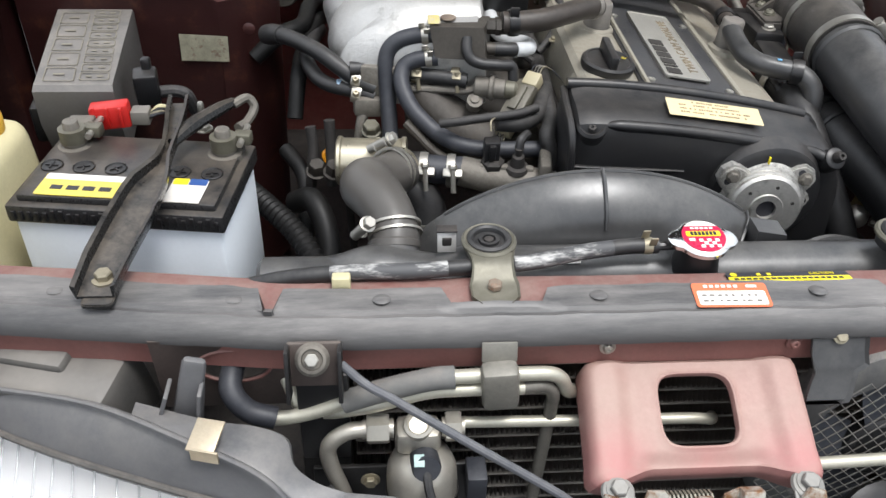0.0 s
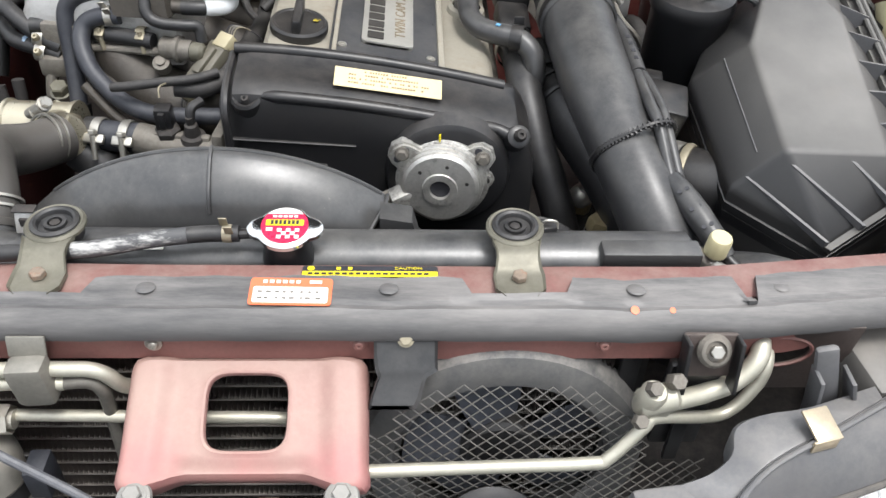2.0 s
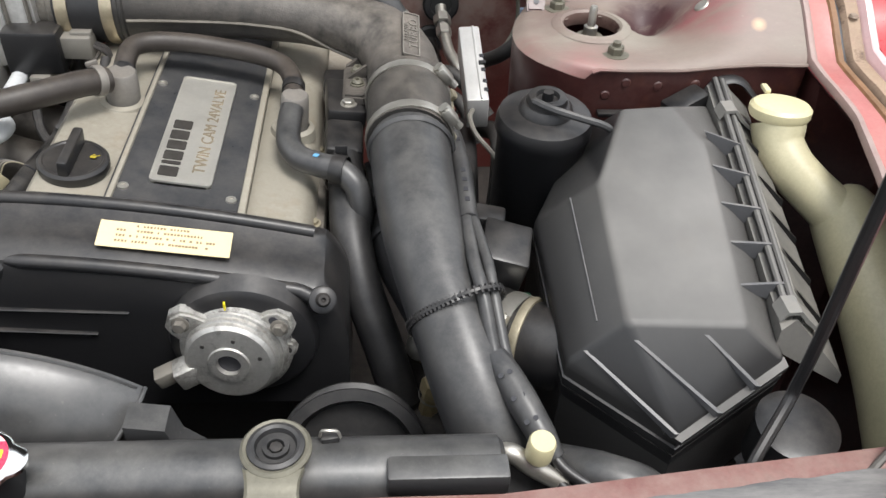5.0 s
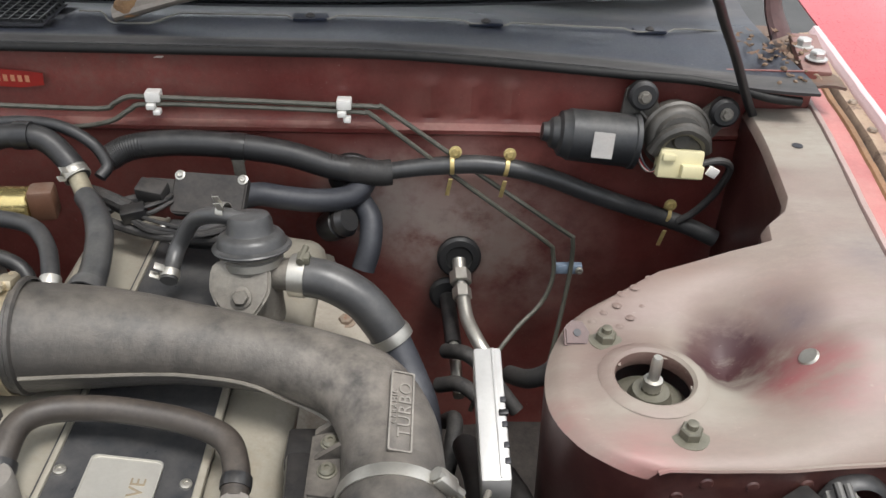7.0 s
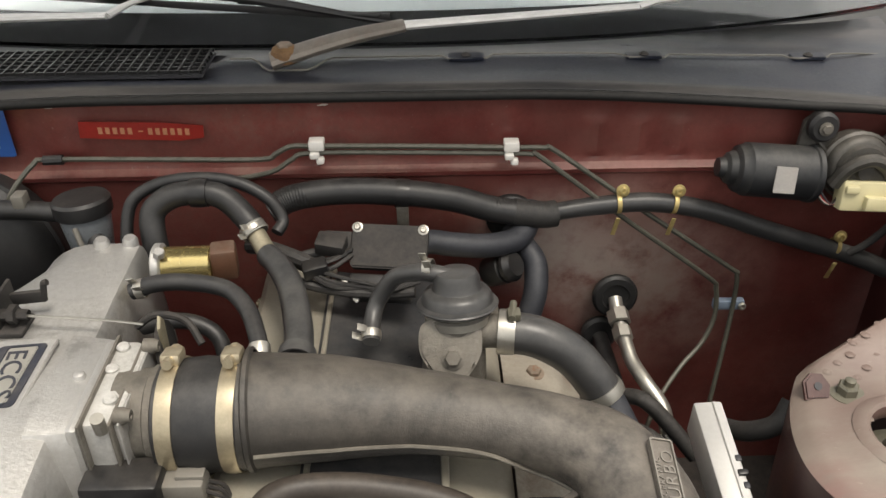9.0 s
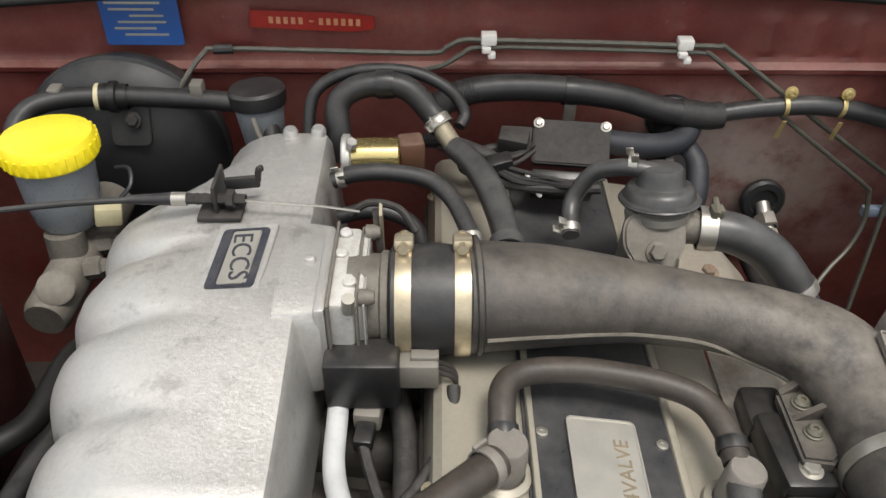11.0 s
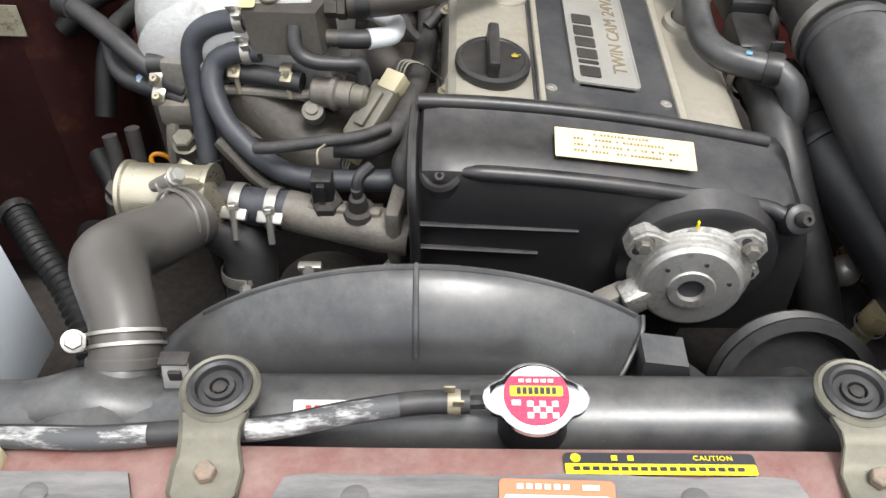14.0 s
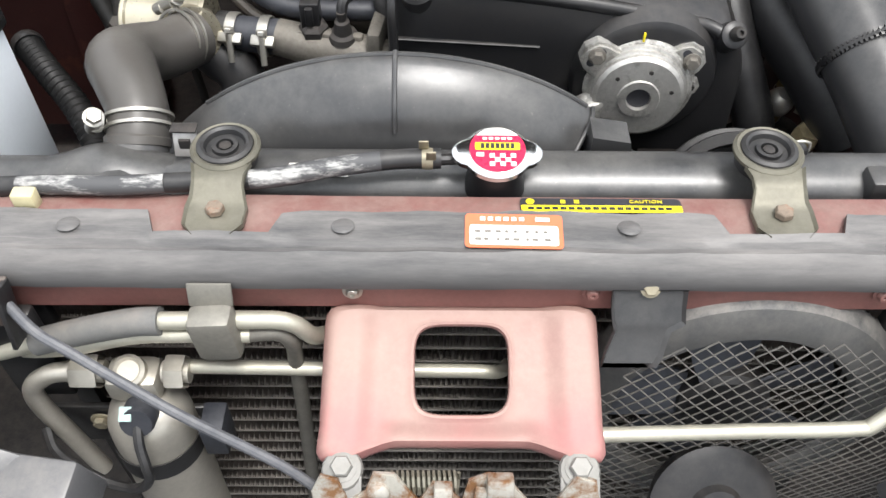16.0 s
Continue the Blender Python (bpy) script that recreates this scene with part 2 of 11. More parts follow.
M_BATTERY = material("pale_battery_case", (0.78, 0.83, 0.88), 0.4, 0, 0.12, (0.4, 0.38, 0.35), 0.06, 12, 0.01)
M_CREAM = material("aged_cream_plastic", (0.6, 0.54, 0.33), 0.36, 0, 0.2, (0.4, 0.34, 0.22), 0.15, 14, 0.02)
M_YELLOW = material("bright_yellow_plastic", (0.85, 0.7, 0.02), 0.4, 0, 0.15, (0.5, 0.35, 0.1), 0.1, 30, 0.02, rust=0.35, wear=(0.62, 0.7), rust_colour=(0.4, 0.2, 0.05))
M_RESERVOIR = material("grey_translucent_plastic", (0.17, 0.185, 0.2), 0.3, 0, 0.2, DUST, 0.15, 20, 0.02)
M_WHITE = material("white_plastic", (0.72, 0.7, 0.66), 0.45, 0, 0.15, (0.5, 0.45, 0.38), 0.08, 30, 0.02)
M_LABEL = material("cream_label", (0.66, 0.55, 0.32), 0.5, 0, 0.1, (0.5, 0.42, 0.3), 0.08, 30, 0.01)
M_ORANGE = material("orange_sticker", (0.68, 0.15, 0.06), 0.45, 0, 0.1, (0.5, 0.3, 0.2), 0.05, 30, 0.0)
M_PAPER = material("white_sticker", (0.78, 0.74, 0.68), 0.5, 0, 0.08, DUST, 0.05, 30, 0.0)
M_INK = material("dark_ink", (0.03, 0.03, 0.035), 0.5)
M_BLUE = material("blue_sticker", (0.02, 0.08, 0.28), 0.4, 0, 0.1, DUST, 0.1, 30, 0.0)
M_REDPL = material("red_plastic", (0.5, 0.015, 0.012), 0.35, 0, 0.1, DUST, 0.1, 30, 0.01)
M_GREY = material("grey_plastic", (0.16, 0.15, 0.13), 0.5, 0, 0.3, DUST, 0.12, 30, 0.03)
M_OLIVEPL = material("khaki_plastic", (0.1, 0.093, 0.07), 0.5, 0, 0.3, DUST, 0.15, 40, 0.03)
M_RUST = material("rusty_steel", (0.28, 0.22, 0.17), 0.6, 0.5, 0.25, (0.3, 0.24, 0.18), 0.4, 45, 0.2, rust=0.9, rust_colour=(0.3, 0.1, 0.03))
M_ASPHALT = material("asphalt", (0.05, 0.05, 0.05), 0.85, 0, 0.3, (0.09, 0.088, 0.084), 0.3, 6, 0.3)
M_LAMPBODY = material("grey_lamp_housing", (0.1, 0.1, 0.104), 0.38, 0, 0.45, (0.27, 0.25, 0.225), 0.2, 11, 0.05)


def glass_material(name, tint, rough=0.03):
    m = bpy.data.materials.new(name)
    m.use_nodes = True
    b = m.node_tree.nodes["Principled BSDF"]
    b.inputs["Base Color"].default_value = (*tint, 1)
    b.inputs["Roughness"].default_value = rough
    b.inputs["Transmission Weight"].default_value = 1.0
    b.inputs["IOR"].default_value = 1.45
    MATS[name] = m
    return m


M_GLASS = glass_material("clear_glass", (0.92, 0.95, 0.94))
M_LENS = glass_material("lamp_lens", (0.97, 0.97, 0.97), 0.05)

# ---- shape helpers ----
V = Vector


def finish(bm, sharp=0.6):
    bmesh.ops.remove_doubles(bm, verts=bm.verts, dist=1e-6)
    bmesh.ops.recalc_face_normals(bm, faces=bm.faces)
    for f in bm.faces:
        f.smooth = True
    for e in bm.edges:
        if len(e.link_faces) == 2 and e.calc_face_angle(0) > sharp:
            e.smooth = False
    return bm


def mesh_of(bm, name, mat, sharp=0.6):
    finish(bm, sharp)
    me = bpy.data.meshes.new(name)
    bm.to_mesh(me)
    bm.free()
    me.materials.append(mat)
    return me


def thing(name, at, label, category, group="", kind=""):
    """A top-level thing: an Empty at its base."""
    ob = new(name)
    ob.empty_display_size = 0.02
    ob.location = at
    return tagged(ob, label, category, group, kind)


def part(name, bm, mat, parent, label="", sharp=0.6):
    """Links a bmesh, given in world coordinates, as one mesh under a thing or a part."""
    ob = new(name, mesh_of(bm, name, mat, sharp))
    base = parent
    off = Matrix.Identity(4)
    while base is not None:
        off = off @ Matrix.Identity(4)
        off = Matrix.Translation(-Vector(base.location)) @ off if base.data is None else off
        base = base.parent
    ob.parent = parent
    ob.matrix_parent_inverse = off if parent.data is None else Matrix.Identity(4)
    if label:
        tagged(ob, label)
    return ob


def solo(name, bm, mat, label, category, group="", kind=""):
    """A thing that is one mesh."""
    return tagged(new(name, mesh_of(bm, name, mat)), label, category, group, kind)


def frame_of(axis, up=(0, 0, 1)):
    """Axes whose third is the given axis."""
    w = V(axis).normalized()
    u = V(up).cross(w)
    if u.length < 1e-4:
        u = V((1, 0, 0)).cross(w)
        if u.length < 1e-4:
            u = V((0, 1, 0)).cross(w)
    u.normalize()
    v = w.cross(u)
    return Matrix((u, v, w)).transposed()


def at_frame(origin, axis=(0, 0, 1), up=(0, 0, 1), spin=0):
    return Matrix.Translation(origin) @ frame_of(axis, up).to_4x4() @ Matrix.Rotation(radians(spin), 4, "Z")


def box(c, s, bevel=0.003, rot=(0, 0, 0), seg=2, taper=1.0, bm=None, m=None):
    """A bevelled box of size s round c; taper shrinks its top."""
    out = bmesh.new()
    bmesh.ops.create_cube(out, size=1)
    for v in out.verts:
        q = taper if v.co.z > 0 else 1.0
        v.co = V((v.co.x * s[0] * q, v.co.y * s[1] * q, v.co.z * s[2]))
    if bevel:
        bmesh.ops.bevel(out, geom=out.edges[:], offset=min(bevel, min(s) * 0.45), segments=seg, profile=0.5, affect="EDGES")
    mm = m if m is not None else pose(*c, *rot)
    bmesh.ops.transform(out, matrix=mm, verts=out.verts)
    return merge(bm, out)


def merge(bm, other):
    if bm is None:
        return other
    me = bpy.data.meshes.new("tmp")
    other.to_mesh(me)
    other.free()
    bm.from_mesh(me)
    bpy.data.meshes.remove(me)
    return bm


def spline(pts, n=8, closed=False):
    """Points along a Catmull-Rom curve through pts."""
    p = [V(q) for q in pts]
    if len(p) < 3:
        return [p[0].lerp(p[-1], i / n) for i in range(n + 1)]
    q = [p[-1]] + p + [p[0], p[1]] if closed else [p[0] * 2 - p[1]] + p + [p[-1] * 2 - p[-2]]
    out = []
    for i in range(1, len(q) - 2):
        a, b, c, d = q[i - 1], q[i], q[i + 1], q[i + 2]
        for j in range(n):
            t = j / n
            out.append(0.5 * (2 * b + (c - a) * t + (2 * a - 5 * b + 4 * c - d) * t * t + (3 * b - a - 3 * c + d) * t ** 3))
    if not closed:
        out.append(p[-1])
    return out


def tube(pts, r, seg=12, n=6, bm=None, caps=True, straight=False, squash=None):
    """A round bar or hose through pts; r may be a list, one for each given point. squash: (u, v) factors of the section."""
    path = [V(q) for q in pts] if straight else spline(pts, n)
    radii = [r] * len(path)
    if isinstance(r, (list, tuple)):
        radii = []
        for i in range(len(path)):
            f = i / (len(path) - 1) * (len(r) - 1)
            a = min(int(f), len(r) - 2)
            radii.append(r[a] + (r[a + 1] - r[a]) * (f - a))
    out = bmesh.new() if bm is None else bm
    t0 = (path[1] - path[0]).normalized()
    u = t0.orthogonal().normalized() if abs(t0.z) > 0.95 else V((0, 0, 1)).cross(t0).normalized()
    rings = []
    for i, c in enumerate(path):
        t = (path[min(i + 1, len(path) - 1)] - path[max(i - 1, 0)]).normalized()
        u = (u - t * u.dot(t)).normalized()
        w = t.cross(u)
        a, b2 = squash if squash else (1, 1)
        rings.append([out.verts.new(c + (u * math.cos(k * math.tau / seg) * a + w * math.sin(k * math.tau / seg) * b2) * radii[i]) for k in range(seg)])
    for a, b in zip(rings, rings[1:]):
        for k in range(seg):
            out.faces.new((a[k], a[(k + 1) % seg], b[(k + 1) % seg], b[k]))
    if caps:
        out.faces.new(rings[0][::-1])
        out.faces.new(rings[-1])
    return out


def lathe(profile, origin, axis=(0, 0, 1), seg=24, bm=None, squash=1.0, up=(0, 0, 1)):
    """Turns (radius, height) pairs round an axis."""
    m = at_frame(origin, axis, up)
    out = bmesh.new() if bm is None else bm
    rings = []
    for r, h in profile:
        if r < 1e-6:
            rings.append([out.verts.new(m @ V((0, 0, h)))])
        else:
            rings.append([out.verts.new(m @ V((r * math.cos(k * math.tau / seg), r * squash * math.sin(k * math.tau / seg), h))) for k in range(seg)])
    for a, b in zip(rings, rings[1:]):
        for k in range(seg):
            q = (k + 1) % seg
            if len(a) == 1 and len(b) == 1:
                continue
            if len(a) == 1:
                out.faces.new((a[0], b[q], b[k]))
            elif len(b) == 1:
                out.faces.new((a[k], a[q], b[0]))
            else:
                out.faces.new((a[k], a[q], b[q], b[k]))
    return out


def loft(loops, bm=None, caps=True, closed=True):
    """A skin over loops of equal length."""
    out = bmesh.new() if bm is None else bm
    rings = [[out.verts.new(V(p)) for p in lp] for lp in loops]
    n = len(rings[0])
    for a, b in zip(rings, rings[1:]):
        for k in range(n if closed else n - 1):
            out.faces.new((a[k], a[(k + 1) % n], b[(k + 1) % n], b[k]))
    if caps and closed:
        out.faces.new(rings[0][::-1])
        out.faces.new(rings[-1])
    return out


def slab(outline, depth, m=None, bevel=0.0015, hole=None, bm=None):
    """An outline in the xy plane made thick along z, placed by m; hole: a second outline of as many points, cut through."""
    out = bmesh.new()
    if hole is None:
        f = out.faces.new([out.verts.new((x, y, 0)) for x, y in outline])
        r = bmesh.ops.extrude_face_region(out, geom=[f])
        top = [g for g in r["geom"] if isinstance(g, bmesh.types.BMVert)]
        for v in top:
            v.co.z += depth
        if bevel:
            es = [e for e in out.edges if all(v.co.z > depth * 0.5 for v in e.verts)]
            bmesh.ops.bevel(out, geom=es, offset=bevel, segments=2, affect="EDGES")
    else:
        n = len(outline)
        rings = [[out.verts.new((x, y, z)) for x, y in lp] for lp, z in ((outline, 0), (outline, depth - bevel), ([(x * 1, y * 1) for x, y in outline], depth), (hole, depth), (hole, 0))]
        for a, b in zip(rings, rings[1:] + rings[:1]):
            for k in range(n):
                out.faces.new((a[k], a[(k + 1) % n], b[(k + 1) % n], b[k]))
    if m is not None:
        bmesh.ops.transform(out, matrix=m, verts=out.verts)
    return merge(bm, out)


def rounded(w, h, r, n=4, cx=0, cy=0):
    """A rounded rectangle."""
    out = []
    for sx, sy, a0 in ((1, 1, 0), (-1, 1, 90), (-1, -1, 180), (1, -1, 270)):
        for i in range(n + 1):
            a = radians(a0 + 90 * i / n)
            out.append((cx + sx * (w / 2 - r) + r * math.cos(a), cy + sy * (h / 2 - r) + r * math.sin(a)))
    return out


def circle(r, n=20, cx=0, cy=0):
    return [(cx + r * math.cos(i * math.tau / n), cy + r * math.sin(i * math.tau / n)) for i in range(n)]


def bolt_mesh(r=0.007, h=0.006, washer=0.011, stud=0.0, m=None, bm=None, round_head=False):
    """A hexagon bolt with its washer, standing on z = 0 of m."""
    m = m if m is not None else Matrix.Identity(4)
    o, ax = m.translation, m.to_3x3() @ V((0, 0, 1))
    up = m.to_3x3() @ V((0, 1, 0))
    out = bm if bm is not None else bmesh.new()
    if washer:
        lathe([(0, 0), (washer, 0), (washer, 0.0016), (r * 1.02, 0.0022), (0, 0.0022)], o, ax, 16, out, up=up)
    if round_head:
        lathe([(r, 0.002), (r, h * 0.6), (r * 0.7, h), (r * 0.35, h), (r * 0.3, h * 0.7), (0, h * 0.7)], o, ax, 14, out, up=up)
    else:
        lathe([(r, 0.002), (r, h * 0.85), (r * 0.86, h), (0.0001, h)], o, ax, 6, out, up=up)
    if stud:
        lathe([(r * 0.5, h), (r * 0.5, h + stud * 0.9), (r * 0.35, h + stud), (0, h + stud)], o, ax, 10, out, up=up)
    return out


def band(path_pt, axis, r, width=0.012, thick=0.0015, seg=28, bm=None):
    """A flat ring round an axis."""
    h = width / 2
    return lathe([(r, -h), (r + thick, -h), (r + thick * 1.4, 0), (r + thick, h), (r, h)], path_pt, axis, seg, bm)


def worm_clamp(c, axis, r, screw_dir, mat=None, width=0.012, parent=None):
    """A worm-drive hose clamp: band and screw housing, as a part with its screw."""
    ax, sd = V(axis).normalized(), V(screw_dir)
    sd = (sd - ax * sd.dot(ax)).normalized()
    tang = ax.cross(sd)
    b = part("clamp_band", band(c, ax, r, width), mat or M_STEEL, parent, "bright steel worm-drive clamp band")
    top = V(c) + sd * (r + 0.006)
    bm = box((0, 0, 0), (width * 1.25, 0.024, 0.012), 0.0035, m=Matrix.Translation(top) @ Matrix((ax, tang, sd)).transposed().to_4x4())
    lathe([(0, -0.018), (0.0068, -0.018), (0.0068, -0.012), (0.005, -0.012), (0.005, 0.017), (0, 0.017)], top + tang * 0.004, tang, 10, bm)
    part("clamp_screw", bm, mat or M_STEEL, b)
    return b


def spring_clamp(c, axis, r, tab_dir, mat=None, parent=None):
    """A spring hose clamp with two squeeze tabs."""
    ax, sd = V(axis).normalized(), V(tab_dir)
    sd = (sd - ax * sd.dot(ax)).normalized()
    tang = ax.cross(sd)
    bm = band(c, ax, r, 0.009, 0.001, 20)
    for q in (-1, 1):
        o = V(c) + sd * (r + 0.005) + tang * 0.005 * q
        box((0, 0, 0), (0.008, 0.0015, 0.012), 0.0005, bm=bm, m=Matrix.Translation(o + ax * 0.003 * q) @ Matrix((ax, tang, sd)).transposed().to_4x4())
    return part("spring_clamp", bm, mat or M_STEEL, parent, "silver spring hose clamp")


def text_mesh(body, size, m, depth=0.0006, spacing=1.0):
    """Letters as a mesh: built-in font, baseline on x of m."""
    cu = bpy.data.curves.new("lettering", "FONT")
    cu.body, cu.size, cu.extrude, cu.align_x, cu.align_y, cu.space_character = body, size, depth, "CENTER", "CENTER", spacing
    cu.resolution_u = 3
    ob = bpy.data.objects.new("lettering", cu)
    scene.collection.objects.link(ob)
    dg = bpy.context.evaluated_depsgraph_get()
    me = bpy.data.meshes.new_from_object(ob.evaluated_get(dg))
    bm = bmesh.new()
    bm.from_mesh(me)
    bpy.data.objects.remove(ob)
    bpy.data.meshes.remove(me)
    bmesh.ops.transform(bm, matrix=m, verts=bm.verts)
    return bm


def axes(o, x, y):
    """A pose from an origin and the directions of its x and y."""
    u = V(x).normalized()
    w = u.cross(V(y)).normalized()
    return Matrix.Translation(o) @ Matrix((u, w.cross(u), w)).transposed().to_4x4()


def smooth01(t):
    t = max(0.0, min(1.0, t))
    return t * t * (3 - 2 * t)


def steps(a, b, n):
    return [a + (b - a) * i / n for i in range(n + 1)]



# ---- ground ----
bm = bmesh.new()
bmesh.ops.create_grid(bm, x_segments=40, y_segments=40, size=400)
solo("ground", bm, M_ASPHALT, "dark grey asphalt ground under the car", "ground", kind="structure")


def end_shift(x):
    """How far the front panel bends back towards the wings."""
    a = max(0.0, abs(x) - 0.4)
    return min(a * 0.11, 0.04)


# ---- front: radiator support and what is fixed to it ----
def radiator_support():
    th = thing("radiator_support", (0, -0.02, 0.84), "faded maroon steel radiator support with a dusty rubber strip on top", "car panel")
    xs = [-0.78 + i * 0.02 for i in range(79)]
    prof = [(0.024, 0.80), (0.026, 0.852), (0.006, 0.856), (-0.038, 0.849), (-0.046, 0.838), (-0.046, 0.80), (-0.034, 0.797), (-0.03, 0.83), (0.015, 0.83)]
    loops = []
    for x in xs:
        s = end_shift(x)
        cut = 0.8 + 0.04 * smooth01((x - 0.49) / 0.06)
        loops.append([(x, y + s, max(z, cut - 0.003 * (z < 0.798)) + 0.0012 * noise.noise((x * 9, y * 30, z * 30))) for y, z in prof])
    part("beam", loft(loops), M_SUPPORT, th)

    def strip(x0, x1):
        loops = []
        n = max(2, int((x1 - x0) / 0.008))
        for i in range(n + 1):
            x = x0 + (x1 - x0) * i / n
            s = end_shift(x)
            notch = min(1.0, max(0.0, (0.052 - abs(abs(x) - 0.22)) / 0.004)) if abs(abs(x) - 0.22) < 0.052 else 0
            if 0.425 < abs(x) < 0.445:
                notch = 1.6
            wave = 0.0022 * noise.noise((x * 14, 0, 3)) + 0.001 * noise.noise((x * 45, 2, 3))
            back = 0.001 - 0.021 * min(notch, 1.6) + 0.5 * wave
            sec = [(back, 0.8565), (back, 0.861), (back * 0.4 - 0.018, 0.8592), (-0.027, 0.8582), (-0.0305, 0.8552), (-0.0335, 0.8552), (-0.036, 0.8562), (-0.047, 0.849), (-0.0525, 0.838), (-0.0525 - wave * 0.6, 0.831),
                   (-0.0495, 0.831), (-0.0485, 0.838), (-0.04, 0.8485), (-0.034, 0.8515), (-0.031, 0.8515), (-0.027, 0.853), (-0.02, 0.8535)]
            loops.append([(x, y + s + wave, z + wave * 0.8) for y, z in sec])
        return loft(loops)
    part("rubber_strip", strip(-0.745, 0.745), M_STRIP, th, "dusty grey-black rubber sealing strip")
    for x in (-0.64, -0.47, -0.33, -0.12, 0.1, 0.33, 0.47, 0.6):
        b = lathe([(0, 0.0016), (0.007, 0.0014), (0.009, 0)], (x, -0.014 + end_shift(x), 0.8605 - (0.002 if abs(x) > 0.4 else 0)), (0, 0.15, 1), 14)
        part("strip_clip", b, M_STRIP, th)
    # orange paint dots on the strip
    for x, r in ((0.325, 0.0042), (0.36, 0.003)):
        part("paint_dot", lathe([(0, 0.001), (r, 0.0008), (r, 0)], (x, -0.036, 0.8555), (0, -0.45, 1), 9), M_ORANGE, th, "small dot of orange paint")
    return th


radiator_support()


def sticker(name, o, xdir, ydir, w, h, mat, parent=None, label="", category="sticker"):
    m = axes(o, xdir, ydir)
    bm = slab(rounded(w, h, 0.003, 2), 0.0006, m, 0)
    if parent is None:
        return solo(name, bm, mat, label, category), m
    return part(name, bm, mat, parent, label), m


def bars(parent, m, rows, mat=M_INK, name="print_bar"):
    """Unreadable writing as plain bars: rows of (x, y, width, height) on the plane of m."""
    for x, y, w, h in rows:
        part(name, slab([(x - w / 2, y - h / 2), (x + w / 2, y - h / 2), (x + w / 2, y + h / 2), (x - w / 2, y + h / 2)], 0.0004, m @ Matrix.Translation((0, 0, 0.0006)), 0), mat, parent)


def front_stickers():
    d = V((0.0, 0.022, 0.0032))
    th = thing("service_sticker", (0.011, -0.018, 0.8597), "orange and white service sticker on the rubber strip", "sticker")
    _, m = sticker("backing", (0.011, -0.018, 0.8597), (1, -0.02, 0), d, 0.075, 0.031, M_ORANGE, th)
    part("white_field", slab(rounded(0.068, 0.018, 0.002, 2, 0, -0.004), 0.0004, m @ Matrix.Translation((0, 0, 0.0006)), 0), M_PAPER, th, "white writing field")
    m2 = m @ Matrix.Translation((0, 0, 0.0005))
    random.seed(5)
    bars(th, m2, [(-0.024 + i * 0.006, 0.0105, 0.004, 0.0035) for i in range(6)] + [(0.022, 0.0105, 0.011, 0.0035)], M_PAPER)
    bars(th, m2, [(-0.028 + i * 0.0075 + random.uniform(-.001, .001), -0.001 - 0.007 * j, random.uniform(0.002, 0.005), 0.002) for i in range(8) for j in range(2)], M_GREY)
    th = thing("caution_sticker", (0.082, 0.0145, 0.8565), "black and yellow caution sticker on the radiator support", "sticker")
    o = (0.082, 0.0125, 0.8562)
    ob, m = sticker("backing", o, (1, 0.0, 0), (0, 1, -0.14), 0.128, 0.018, M_INK, th)
    part("yellow_band", slab(rounded(0.127, 0.0085, 0.001, 2, 0, -0.0045), 0.0004, m @ Matrix.Translation((0, 0, 0.0006)), 0), M_YELLOW, th, "yellow lower band")
    part("lettering", text_mesh("CAUTION", 0.0055, m @ Matrix.Translation((0.036, 0.0045, 0.0011)), 0.0002, 1.1), M_YELLOW, th, "yellow letters")
    bars(th, m, [(-0.03, 0.0045, 0.004, 0.004), (-0.019, 0.0045, 0.004, 0.004)], M_YELLOW)
    part("emblem", slab(circle(0.0035, 12, -0.056, 0.0045), 0.0004, m @ Matrix.Translation((0, 0, 0.0006)), 0), M_YELLOW, th)
    bars(th, m @ Matrix.Translation((0, 0, 0.0006)), [(-0.056 + i * 0.0064, -0.0045, 0.0045, 0.003) for i in range(18)])


front_stickers()


def radiator_mount():
    th = thing("radiator_mount", (0, 0, 0.856), "olive zinc steel radiator mounting bracket with a black rubber bush", "bracket", "radiator mounting brackets")
    sec = [(-0.023, 0.8585), (-0.014, 0.859), (0.004, 0.859), (0.012, 0.862), (0.02, 0.869), (0.028, 0.8725), (0.04, 0.8725)]
    loops = []
    for i, (y, z) in enumerate(sec):
        w = (0.015, 0.0235, 0.0245, 0.022, 0.0205, 0.021, 0.024)[i]
        loops.append([(-w, y, z - 0.002), (-w, y, z + 0.003), (-w * 0.9, y, z + 0.0005), (w * 0.9, y, z + 0.0005), (w, y, z + 0.003), (w, y, z - 0.002)])
    part("strap", loft(loops), M_OLIVE, th)
    part("ring", lathe([(0.022, 0.0), (0.0285, 0.0), (0.0285, 0.003), (0.026, 0.0055), (0.022, 0.004)], (0, 0.06, 0.8705), seg=28), M_OLIVE, th)
    part("rubber_bush", lathe([(0.024, -0.012), (0.024, 0.002), (0.0228, 0.006), (0.0195, 0.0075), (0.017, 0.006), (0.0155, 0.002), (0.011, 0.002), (0.0105, 0.005), (0.007, 0.005), (0.006, 0.001), (0, 0.001)],
                              (0, 0.06, 0.8705), seg=28), M_RUBBER, th, "ribbed black rubber bush")
    part("screw", lathe([(0.005, 0), (0.005, 0.0035), (0.003, 0.0045), (0, 0.0045)], (0, 0.06, 0.8715), seg=10), M_DARK, th)
    part("bolt", bolt_mesh(0.0075, 0.008, 0.0, m=pose(0, 0, 0.859, 0, 0, 15)), M_RUST, th, "rusty hexagon bolt")
    return th


mount = radiator_mount()
copy_thing(mount, pose(0.222, 0, 0.856))
mount.location = (-0.22, 0, 0.856)


